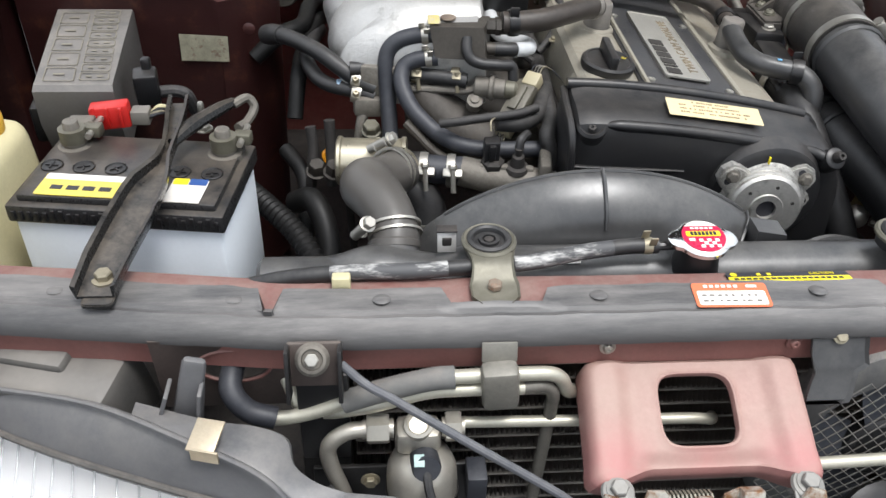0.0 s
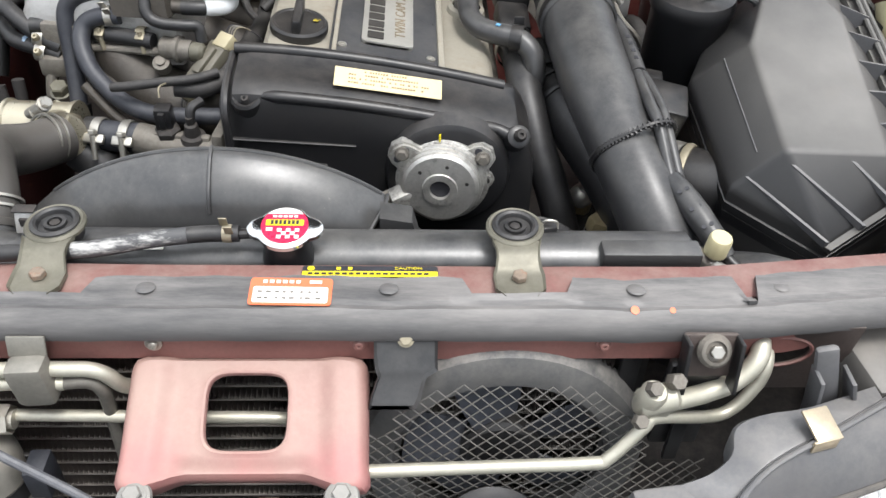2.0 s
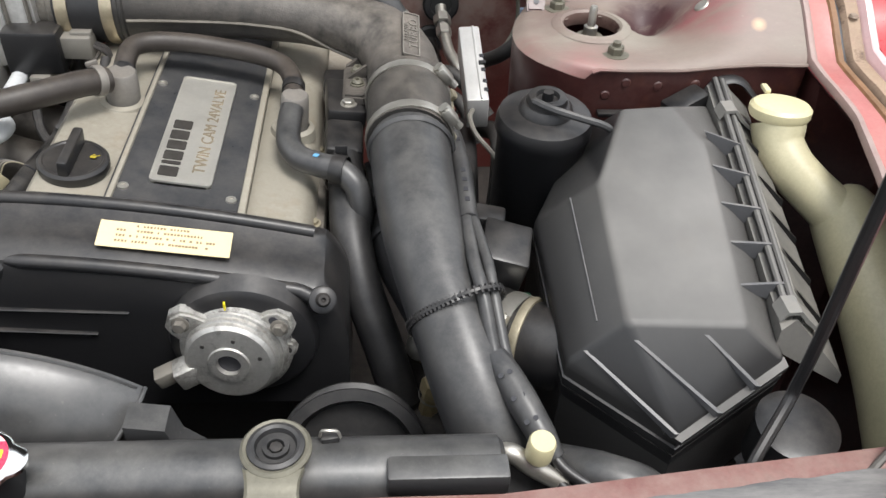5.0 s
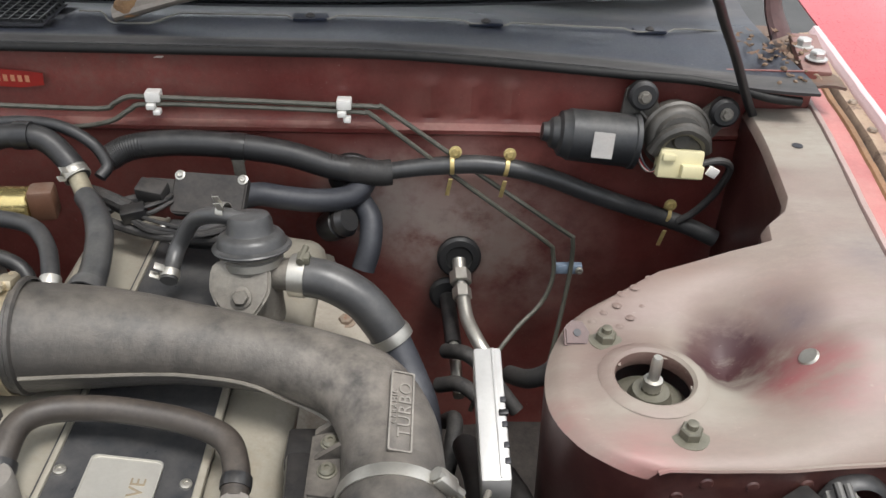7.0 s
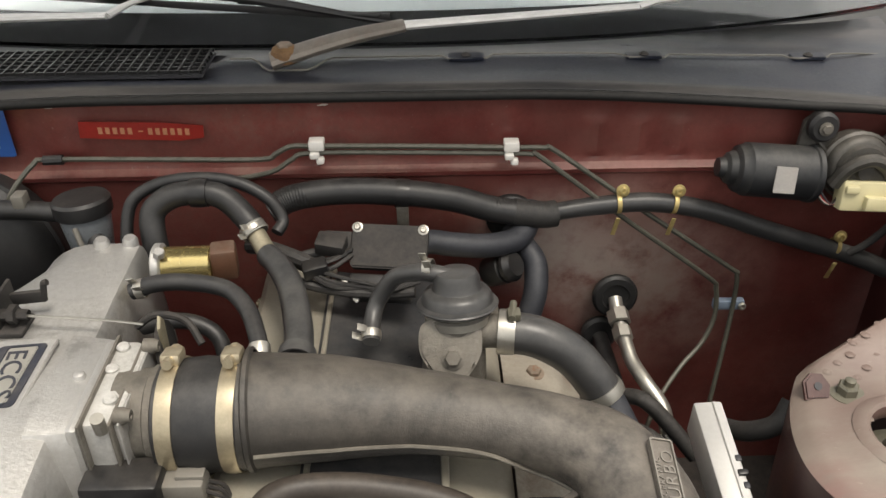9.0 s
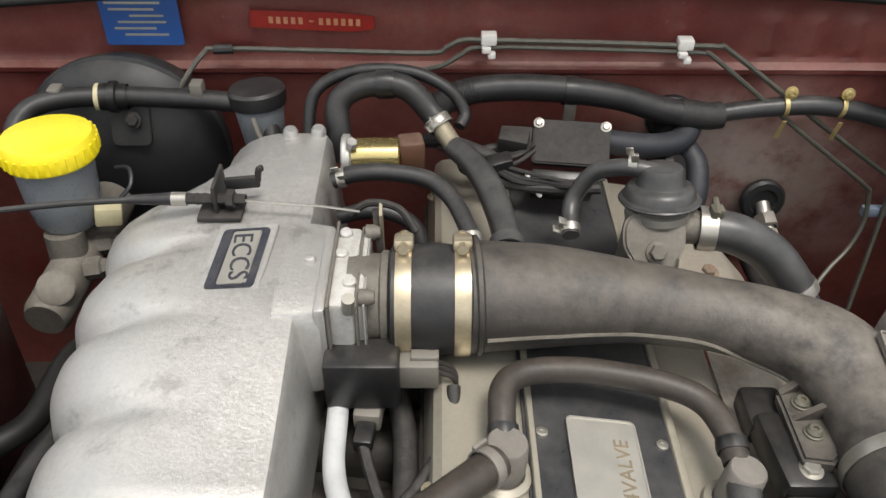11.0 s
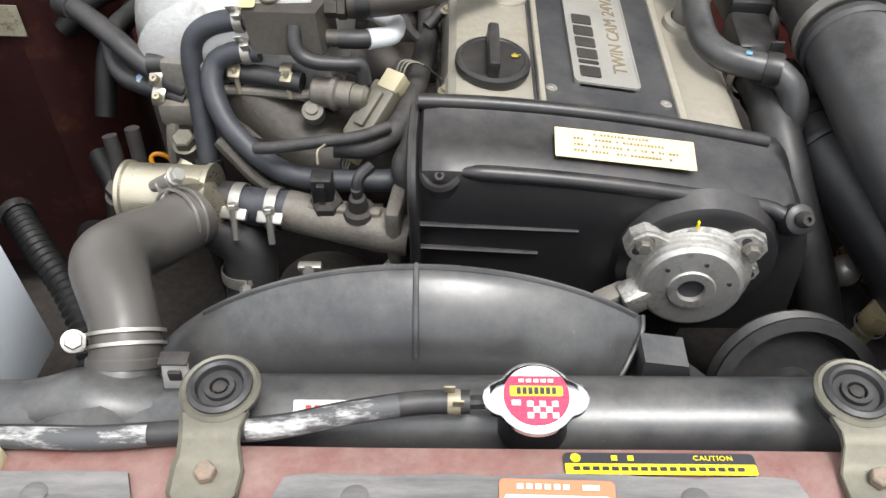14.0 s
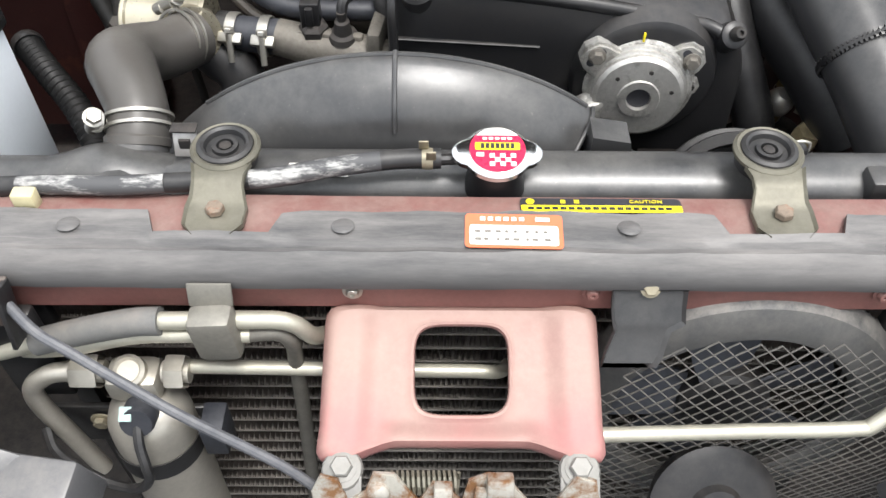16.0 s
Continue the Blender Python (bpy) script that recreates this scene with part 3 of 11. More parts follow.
def radiator():
    th = thing("radiator", (0, 0.075, 0.6), "black radiator with a round plastic top tank behind the support", "radiator")
    loops = []
    for x in [-0.46, -0.455, -0.36, -0.32, -0.29, -0.27, -0.245, -0.2, -0.1, 0, 0.1, 0.2, 0.3, 0.39, 0.405, 0.41]:
        r = 0.03
        if x < -0.27:
            r = 0.029
        if x in (-0.46, 0.41):
            r *= 0.8
        loops.append([(x, 0.072 + r * 1.1 * math.cos(k * math.tau / 20), (0.818 if x > -0.27 else 0.809) + r * math.sin(k * math.tau / 20)) for k in range(20)])
    part("top_tank", loft(loops), M_SHROUD, th)
    part("core", box((-0.02, 0.07, 0.58), (0.82, 0.045, 0.44), 0.003), M_DARK, th)
    part("neck_shoulder", tube([(-0.4, 0.074, 0.806), (-0.365, 0.076, 0.81), (-0.335, 0.078, 0.816), (-0.3, 0.077, 0.811), (-0.265, 0.074, 0.808)], [0.028, 0.031, 0.033, 0.031, 0.029], 20), M_SHROUD, th)
    part("inlet_neck", tube([(-0.325, 0.066, 0.796), (-0.321, 0.082, 0.806), (-0.318, 0.096, 0.814), (-0.316, 0.11, 0.823), (-0.315, 0.125, 0.835)], [0.056, 0.043, 0.033, 0.0275, 0.0258], 24), M_SHROUD, th)
    part("filler_neck", lathe([(0.026, 0), (0.022, 0.02), (0.02, 0.035), (0, 0.035)], (0, 0.055, 0.838), (0, -0.12, 1)), M_BLACK, th)
    part("overflow_pipe", tube([(-0.012, 0.055, 0.868), (-0.06, 0.053, 0.866)], 0.005, 10), M_BLACK, th)
    lab = part("tank_label", slab(rounded(0.05, 0.012, 0.001, 2), 0.0006, axes((-0.147, 0.06, 0.8475), (1, 0, 0), (0, 0.9, 0.42)), 0), M_PAPER, th, "white paper label on the tank")
    bars(lab, axes((-0.147, 0.06, 0.8475), (1, 0, 0), (0, 0.9, 0.42)), [(-0.014 + i * 0.0065, 0.001, 0.0045, 0.0025) for i in range(5)], M_REDPL)
    clip = part("wire_clip", box((0.262, 0.09, 0.845), (0.016, 0.012, 0.012), 0.002, rot=(0, 0, 10)), M_BLACK, th, "small black clip with a bright spring")
    part("clip_spring", tube([(0.254, 0.088, 0.85), (0.256, 0.087, 0.858), (0.262, 0.086, 0.86), (0.269, 0.087, 0.857), (0.271, 0.088, 0.848)], 0.0014, 6), M_STEEL, clip)
    return th


radiator()


def radiator_cap():
    o, ax = (0.0, 0.051, 0.872), (0, -0.13, 1)
    th = thing("pressure_cap", o, "silver radiator cap with a red, yellow and checkered sticker", "radiator cap")
    m = at_frame(o, ax, (0, 1, 0), 0)
    m = axes(o, (1, 0, 0), V((0, 1, 0.13)))
    pts = []
    for i in range(48):
        a = i * math.tau / 48
        r = 0.0275 + 0.009 * max(0, abs(math.cos(a)) - 0.86) / 0.14
        pts.append((r * math.cos(a), r * 0.98 * math.sin(a)))
    loops = []
    for s, z in ((0.9, 0), (1, 0.002), (1, 0.0065), (0.93, 0.0085), (0.8, 0.0095)):
        loops.append([m @ V((x * s, y * s, z)) for x, y in pts])
    part("cap_body", loft(loops), M_CHROME, th)
    mt = m @ Matrix.Translation((0, 0, 0.0096))
    part("sticker", slab(circle(0.0225, 32), 0.0005, mt, 0), material("crimson_print", (0.55, 0.02, 0.07), 0.3, coat=0.5, vary=0.05, bump=0), th, "crimson cap sticker")
    mt2 = mt @ Matrix.Translation((0, 0, 0.0005))
    part("yellow_band", slab(rounded(0.036, 0.0075, 0.001, 2, 0, 0.003), 0.0004, mt2, 0), M_YELLOW, th)
    bars(th, mt2, [(-0.012 + i * 0.004, 0.003, 0.0028, 0.005) for i in range(7)])
    bars(th, mt2, [(-0.01 + i * 0.005, 0.0105, 0.0035, 0.0025) for i in range(5)], M_PAPER)
    part("white_arc", slab([(0.0222 * math.cos(radians(a)), 0.0222 * math.sin(radians(a))) for a in range(40, 141, 10)], 0.0004, mt2, 0), M_PAPER, th)
    for i in range(5):
        for j in range(3):
            if (i + j) % 2 == 0:
                part("check", slab(rounded(0.0042, 0.0042, 0.0002, 1, -0.0005 + i * 0.0042 - 0.004, -0.0065 - j * 0.0042), 0.0004, mt2, 0), M_PAPER, th)
    bars(th, mt2 @ Matrix.Translation((-0.014, -0.006, 0)), [(0, 0, 0.006, 0.004)], M_PAPER)
    return th


radiator_cap()


def overflow_hose():
    pts = [(-0.045, 0.053, 0.868), (-0.08, 0.052, 0.868), (-0.13, 0.044, 0.867), (-0.18, 0.034, 0.864), (-0.24, 0.031, 0.862), (-0.3, 0.026, 0.862), (-0.35, 0.027, 0.861), (-0.4, 0.028, 0.857), (-0.445, 0.03, 0.848), (-0.49, 0.034, 0.83), (-0.53, 0.04, 0.8)]
    th = thing("overflow_hose", (-0.25, 0.036, 0.86), "black rubber overflow hose with scuffed white paint", "hose")
    part("hose", tube(pts, 0.0085, 12), M_RUBBER, th)
    scuff = material("scuffed_white_paint", (0.62, 0.61, 0.58), 0.6, 0, 0, DUST, 0.2, 44, 0.1, rust=1.0, rust_colour=(0.07, 0.07, 0.072), wear=(0.34, 0.5), streak=(0.3, 1.0, 1.0))
    for a, b in ((0.09, 0.2), (0.26, 0.385)):
        q = [V(p) for p in spline(pts, 10) if -b < p[0] < -a]
        part("white_scuff", tube([p + V((0, -0.0012, 0.0012)) for p in q], 0.0081, 12, straight=True), scuff, th, "worn white paint")
    spring_clamp((-0.056, 0.053, 0.868), (1, 0, 0), 0.0078, (0, -0.3, 1), M_ZINC, th)
    part("hose_clip", box((-0.369, 0.01, 0.862), (0.018, 0.012, 0.018), 0.002), M_CREAM, th, "cream plastic hose clip")
    return th


overflow_hose()


def condenser():
    th = thing("condenser", (-0.02, -0.05, 0.4), "dark finned air conditioning condenser in front of the radiator", "condenser")
    part("fin_core", box((-0.02, -0.012, 0.58), (0.7, 0.016, 0.43), 0.001), material("dusty_fin_core", (0.07, 0.058, 0.05), 0.7, 0.1, 0.3, (0.14, 0.1, 0.08), 0.4, 50, 0.2), th)
    fin = material("condenser_fin", (0.12, 0.1, 0.088), 0.5, 0.3, 0.3, (0.14, 0.1, 0.08), 0.5, 60, 0.1)
    tubem = bmesh.new()
    box((0, 0, 0), (0.68, 0.02, 0.0026), 0.001, bm=tubem)
    me = mesh_of(tubem, "flat_tube", material("flat_tube_metal", (0.2, 0.185, 0.165), 0.5, 0.5, 0.5, (0.16, 0.14, 0.12), 0.4, 60, 0.15))
    fb = bmesh.new()
    n = 250
    for i in range(n):
        x = -0.34 + 0.68 * i / n
        q = [fb.verts.new(p) for p in ((x, -0.0095, -0.009), (x + 0.0014 * (1 if i % 2 else -1), -0.0095, 0.009), (x + 0.0014 * (1 if i % 2 else -1), 0.006, 0.009), (x, 0.006, -0.009))]
        fb.faces.new(q)
    fe = mesh_of(fb, "fin_strip", fin)
    for i in range(20):
        z = 0.79 - i * 0.0215
        for nm, dat, zz, yy in (("flat_tube", me, z, -0.0265), ("fin_strip", fe, z - 0.0108, -0.027)):
            ob = new(nm, dat)
            ob.parent, ob.matrix_parent_inverse = th, Matrix.Translation(-th.location)
            ob.location = (-0.02, yy, zz)
    for sx in (-0.375, 0.335):
        part("side_plate", box((sx, -0.024, 0.58), (0.02, 0.03, 0.44), 0.003), M_BLACK, th)
    return th


condenser()


def outline_at(k, n, wide=1.0):
    """The k-th of n points round a square, its x scaled."""
    a = k * math.tau / n
    c, s = math.cos(a), math.sin(a)
    q = 1 / max(abs(c), abs(s))
    return (c * q * wide, s * q)


def lock_bracket():
    th = thing("hood_lock_bracket", (-0.028, -0.06, 0.74), "faded pink steel hood lock bracket with a square opening", "bracket")
    m = axes((-0.028, -0.097, 0.777), (1, 0, 0), (0, 0.1, 0.052))
    N = 96
    def outline(k, grow=0.0):
        a = k * math.tau / N
        c, s = math.cos(a), math.sin(a)
        q = (abs(c) ** 14 + abs(s) ** 14) ** (-1 / 14)
        x, y = c * q, s * q
        w = 0.109 + 0.002 * (1 - y) / 2 + 0.003 * smooth01((-0.55 - y) / 0.4)
        px = x * (w + grow)
        if y > 0:
            return (px, y * (0.058 + grow))
        return (px, y * (0.054 + grow + 0.013 * smooth01((abs(px) - 0.05) / 0.045)))
    def hole(k, grow=0.0):
        a = k * math.tau / N
        c, s = math.cos(a), math.sin(a)
        q = (abs(c) ** 4.5 + abs(s) ** 4.5) ** (-1 / 4.5)
        return (c * q * (0.0365 + grow), s * q * (0.0345 + grow) + 0.006)
    def height(x, y):
        e = abs(x) - 0.003 - 0.004 * (0.058 - y) / 0.1
        h = 0.0075 * smooth01((e - 0.058) / 0.02) - 0.009 * smooth01((e - 0.088) / 0.022) ** 2
        h -= 0.006 * smooth01((-0.03 - y) / 0.018) * smooth01((0.07 - abs(x)) / 0.02)
        return h + 0.0006 * noise.noise((x * 30, y * 30, 0))
    def ring(f, z):
        return [m @ V((*f(k), z(*f(k)) if callable(z) else z)) for k in range(N)]
    loops = [ring(outline, -0.032), ring(outline, lambda x, y: height(x, y) - 0.012), ring(lambda k: outline(k, -0.0015), lambda x, y: height(x, y) - 0.005), ring(lambda k: outline(k, -0.005), lambda x, y: height(x, y) - 0.001)]
    for g in steps(0.05, 0.95, 19):
        row = []
        for k in range(N):
            a, b = outline(k, -0.005), hole(k, 0.006)
            x, y = a[0] + (b[0] - a[0]) * g, a[1] + (b[1] - a[1]) * g
            row.append(m @ V((x, y, height(x, y))))
        loops.append(row)
    loops += [ring(lambda k: hole(k, 0.006), height), ring(lambda k: hole(k, 0.003), 0.0012), ring(lambda k: hole(k, 0.001), 0.0004), ring(hole, -0.0025), ring(lambda k: hole(k, 0.0005), -0.009)]
    part("pressed_plate", loft(loops, caps=False), M_PINK, th)
    galv = material("dull_galvanised", (0.24, 0.235, 0.22), 0.5, 0.3, 0.5, (0.26, 0.24, 0.21), 0.25, 40, 0.1)
    for x in (-0.118, 0.061):
        pad = part("fixing_ear", lathe([(0, 0.0045), (0.011, 0.004), (0.0145, 0.003), (0.016, 0.0)], (x, -0.161, 0.749), (0, -0.3, 1), 20), galv, th, "dull galvanised washer plate")
        part("ear_strap", box((x, -0.176, 0.741), (0.03, 0.026, 0.003), 0.001, rot=(38, 0, 0)), galv, pad)
        part("bolt", bolt_mesh(0.0085, 0.009, 0.0115, m=at_frame((x, -0.161, 0.7525), (0, -0.3, 1))), galv, pad)
    return th


lock_bracket()


def side_panel(s):
    """Plate beside the condenser with an oval hole for the pipes."""
    th = thing("support_side_plate", (s * 0.45, -0.02, 0.78), "dark dusty steel side plate with an oval pipe hole", "car panel", "support side plates")
    m = axes((s * 0.474, -0.03, 0.785), (1, 0, 0), (0, -0.1, 1))
    n = 32
    rim = [outline_at(k, n, 0.075) for k in range(n)]
    rim = [(x, y * 0.05) for x, y in rim]
    oval = [(math.cos(k * math.tau / n) * 0.034, math.sin(k * math.tau / n) * 0.022 + 0.012) for k in range(n)]
    part("plate", slab(rim, 0.003, m, 0.0008, hole=oval), M_SIDE, th)
    ring = [m @ V((x * 1.04, (y - 0.012) * 1.04 + 0.012, 0.003)) for x, y in oval + oval[:1]]
    part("hole_rim", tube(ring, 0.002, 6, straight=True), M_SUPPORT, th, "maroon rim of the hole")


M_SIDE = material("dusty_dark_plate", (0.06, 0.045, 0.04), 0.5, 0, 0.5, (0.2, 0.17, 0.145), 0.3, 18, 0.05)
side_panel(-1)
side_panel(1)

# ---- body shell: firewall, cowl, wings ----
def sheet(fn, us, vs, thick=0.003, down=(0, 0, -1)):
    """A sheet over a grid of (u, v), with thickness."""
    bm = bmesh.new()
    top = [[bm.verts.new(V(fn(u, v))) for v in vs] for u in us]
    low = [[bm.verts.new(p.co + V(down) * thick) for p in row] for row in top]
    nu, nv = len(us), len(vs)
    for i in range(nu - 1):
        for j in range(nv - 1):
            bm.faces.new((top[i][j], top[i + 1][j], top[i + 1][j + 1], top[i][j + 1]))
            bm.faces.new((low[i][j], low[i][j + 1], low[i + 1][j + 1], low[i + 1][j]))
    for i in range(nu - 1):
        for j in (0, nv - 1):
            bm.faces.new((top[i][j], top[i + 1][j], low[i + 1][j], low[i][j]))
    for j in range(nv - 1):
        for i in (0, nu - 1):
            bm.faces.new((top[i][j], low[i][j], low[i][j + 1], top[i][j + 1]))
    return bm


def firewall_y(x, z):
    """Depth of the pressed firewall: a ledge, shallow swages, a bulge below."""
    y = 1.15
    y += -0.014 * math.exp(-((z - 0.98) / 0.007) ** 2)
    if z > 1.0:
        for cx in (0.0, 0.245, -0.33):
            y -= 0.006 * smooth01((0.03 - abs(x - cx)) / 0.01) * smooth01((z - 1.0) / 0.02)
        for cx in (0.375, 0.43, 0.485):
            y -= 0.006 * smooth01((0.01 - abs(x - cx)) / 0.008) * smooth01((1.065 - z) / 0.02)
    else:
        y += 0.03 * smooth01((0.96 - z) / 0.35)
        y -= 0.008 * smooth01((0.16 - abs(x - 0.33)) / 0.03) * smooth01((0.93 - z) / 0.03)
    return y + 0.0015 * noise.noise((x * 6, z * 6, 0))


zs = steps(0.35, 0.9, 12) + steps(0.91, 1.095, 28)
bm = sheet(lambda x, z: (x, firewall_y(x, z), z - 0.02 * smooth01((abs(x - 0.0) - 0.3) / 0.5) * smooth01((z - 1.0) / 0.1)), steps(-0.9, 0.9, 130), zs, 0.004, (0, 1, 0))
firewall = solo("firewall", bm, M_FIREWALL, "dull maroon painted steel firewall with dust and chipped edges", "firewall", kind="structure")


def cowl_z(x):
    return 1.1 - 0.03 * smooth01((abs(x) - 0.25) / 0.6)


def cowl():
    th = thing("cowl_panel", (0, 1.25, 1.08), "dusty blue-black cowl panel below the windscreen", "car panel")
    dark = material("blue_black_cowl", (0.012, 0.016, 0.029), 0.36, 0, 0.1, (0.2, 0.18, 0.15), 0.3, 12, 0.03, spots=0.2, spec=0.28, grime=0.3, grime_colour=(0.05, 0.045, 0.042))
    def f(x, v):
        y = 1.135 + v * 0.25
        z = cowl_z(x) + 0.004 * smooth01(v / 0.06) - 0.004 * smooth01((v - 0.1) / 0.3) + 0.03 * smooth01((v - 0.55) / 0.45)
        if -0.5 < x < -0.14 and 0.17 < v < 0.53:
            z -= 0.006
        return (x, y + 0.16 * v * (abs(x) / 0.8) ** 2.3 - 0.05 * smooth01((abs(x) - 0.6) / 0.3) * (1 - v), z)
    strip = material("dusty_cowl_strip", (0.03, 0.029, 0.03), 0.4, 0, 0.42, (0.17, 0.155, 0.14), 0.3, 14, 0.04, streak=(0.2, 1.0, 1.0), spec=0.25)
    band_up = material("grey_cowl_top", (0.018, 0.022, 0.032), 0.3, 0, 0.3, (0.2, 0.17, 0.14), 0.3, 10, 0.02, coat=0.08, streak=(0.2, 1.0, 1.0), spec=0.3)
    for name, mt, v0, v1 in (("front_strip", strip, 0.0, 0.085), ("panel", dark, 0.085, 0.46), ("upper_band", band_up, 0.46, 0.75)):
        part(name, sheet(f, steps(-0.88, 0.88, 110), steps(v0, v1, 12), 0.004), mt, th)
    part("rubber_seal", tube([(x, 1.124 - 0.03 * smooth01((abs(x) - 0.7) / 0.15), cowl_z(x) - 0.003 - 0.012 * smooth01((abs(x) - 0.75) / 0.1)) for x in steps(-0.86, 0.86, 40)], 0.0062, 12, 2), material("matt_black_seal", (0.012, 0.012, 0.012), 0.6, 0, 0.06, DUST, 0.2, 30, 0.05, spec=0.3), th, "black rubber hood seal")
    # pale worn line along the stepped edge, dusty strip in front of it
    line = []
    for x in steps(-0.12, 0.86, 98):
        near = min(abs(x - c) for c in (0.203, 0.452, 0.7))
        dip = 0.045 * smooth01((0.055 - abs(x + 0.035)) / 0.03)
        line.append((x, 1.248 + 0.07 * (abs(x) / 0.8) ** 2.3 - 0.014 * smooth01((0.034 - near) / 0.006) - dip, cowl_z(x) + 0.0035 - 0.006 * smooth01((x - 0.75) / 0.1)))
    part("panel_edge", tube(line, 0.0014, 5, straight=True), M_GREY, th, "pale worn panel edge")
    # the air intake grille
    for i in range(27):
        part("grille_bar", box((-0.49 + i * 0.0132, 1.222, 1.1125), (0.0025, 0.088, 0.004), 0), M_BLACK, th)
    for j in range(7):
        part("grille_rib", box((-0.318, 1.182 + j * 0.0135, 1.1115), (0.35, 0.0025, 0.004), 0), M_BLACK, th)
    part("grille_well", box((-0.318, 1.222, 1.1062), (0.352, 0.092, 0.002), 0), M_INK, th)
    for x in (0.203, 0.452, 0.7):
        z = cowl_z(x) + 0.001
        part("cowl_clip", slab(rounded(0.05, 0.022, 0.004, 2), 0.004, axes((x, 1.243 + 0.07 * (x / 0.8) ** 2.3, z), (1, 0.1 * x, 0), (0, 1, 0)), 0.001), dark, th)
        part("clip_screw", bolt_mesh(0.005, 0.004, 0.007, m=pose(x, 1.241 + 0.07 * (x / 0.8) ** 2.3, z + 0.004), round_head=True), M_DARK, th)
    return th


cowl()

# windscreen; black band and pale sheet stand in for what the glass reflects
def screen(x, v, back=0.0):
    return (x * (1 - 0.1 * v), 1.258 + back + v * 0.85 + 0.155 * (abs(x) / 0.877) ** 2.5, 1.12 + v * 0.5 - back)


glass = thing("windscreen", (0, 1.3, 1.12), "clear windscreen glass with a black lower band painted as a reflection", "windscreen")
pane = part("pane", sheet(screen, steps(-0.86, 0.86, 50), steps(0, 1, 10), 0.005), M_GLASS, glass, "clear glass reflecting the sky")
pane.visible_shadow = False
# black strip painted for the dark reflection low in the glass
part("dark_reflection_band", sheet(lambda x, v: screen(x, v * 0.062, 0.008), steps(-0.86, 0.86, 50), steps(0, 1, 3), 0.003), M_INK, glass, "black band standing in for a dark reflection")
# pale sheet added to give the glass its bright sky reflection
bm = sheet(lambda x, v: (x, 1.32 + v * 0.85 + 0.155 * (abs(x) / 0.877) ** 2.5, 1.11 + 0.4 * v), steps(-0.84, 0.84, 30), steps(0, 1, 6), 0.02)
solo("sky_reflection_sheet", bm, material("pale_reflected_sky", (0.66, 0.7, 0.74), 0.5, 0.0, 0, DUST, 0.12, 5, 0.02), "pale sheet behind the windscreen, standing in for reflected sky", "sun shade")


def wiper(name, piv, elbow, tip, hook, blade):
    th = thing(name, piv, "worn silver-grey wiper arm with a black blade and rusty pivot nut", "wiper", "windscreen wipers")
    p, e, t = V(piv), V(elbow), V(tip)
    part("arm_base", tube([p - (e - p).normalized() * 0.019, p.lerp(e, 0.5) + V((0, 0, 0.004)), e], [0.021, 0.019, 0.0155], 12, squash=(1, 0.5)), material("worn_grey_arm", (0.2, 0.175, 0.15), 0.5, 0.3, 0.35, DUST, 0.25, 40, 0.1, rust=0.2), th, "worn grey-brown arm base")
    part("pivot_nut", bolt_mesh(0.011, 0.01, 0.017, m=pose(*(p + V((0, 0, 0.009))))), M_RUST, th, "rusty pivot nut")
    part("pivot_cap", lathe([(0, 0.017), (0.01, 0.016), (0.017, 0.012), (0.02, 0.005), (0.02, -0.002)], p, (0, -0.1, 1), 24), material("rusted_pivot_cap", (0.2, 0.11, 0.05), 0.6, 0.3, 0.3, (0.3, 0.2, 0.1), 0.5, 60, 0.3, rust=0.8, rust_colour=(0.1, 0.04, 0.02)), th, "rusted round pivot cap")
    part("arm", tube([e, t], [0.0105, 0.008], 8, squash=(1, 0.55)), material("silver_arm_paint", (0.75, 0.74, 0.72), 0.35, 0.2, 0.2, DUST, 0.1, 30, 0.02), th, "bright silver arm")
    part("hook", tube([t, t.lerp(V(hook), 0.5) + V((0, 0, 0.003)), V(hook)], [0.0075, 0.006, 0.006], 8, squash=(1, 0.6)), MATS["silver_arm_paint"], th, "bright silver hook")
    b0, b1 = V(blade[0]), V(blade[1])
    bl = part("blade", tube([b0, b0.lerp(b1, 0.5) + V((0, 0, 0.012)), b1], [0.004, 0.009, 0.004], 8), M_BLACK, th, "black wiper blade")
    for i in range(7):
        q = b0.lerp(b1, (i + 0.5) / 7)
        part("blade_bridge", box(q + V((0, 0, 0.006)), (0.05, 0.008, 0.006), 0.002, rot=(0, 0, math.degrees(math.atan2(b1.y - b0.y, b1.x - b0.x)))), M_BLACK, bl)
    part("rubber", box((b0 + b1) / 2 - V((0, 0, 0.008)), ((b1 - b0).length, 0.004, 0.01), 0.001, rot=(0, 0, math.degrees(math.atan2(b1.y - b0.y, b1.x - b0.x)))), M_RUBBER, bl)
    return th


wiper("wiper", (-0.038, 1.213, 1.118), (0.12, 1.239, 1.15), (0.44, 1.274, 1.16), (0.5, 1.3, 1.162), ((0.3, 1.315, 1.168), (0.8, 1.36, 1.18)))
wiper("wiper", (-0.56, 1.219, 1.105), (-0.432, 1.277, 1.155), (-0.28, 1.266, 1.16), (-0.237, 1.336, 1.165), ((-0.42, 1.37, 1.18), (0.1, 1.252, 1.15)))


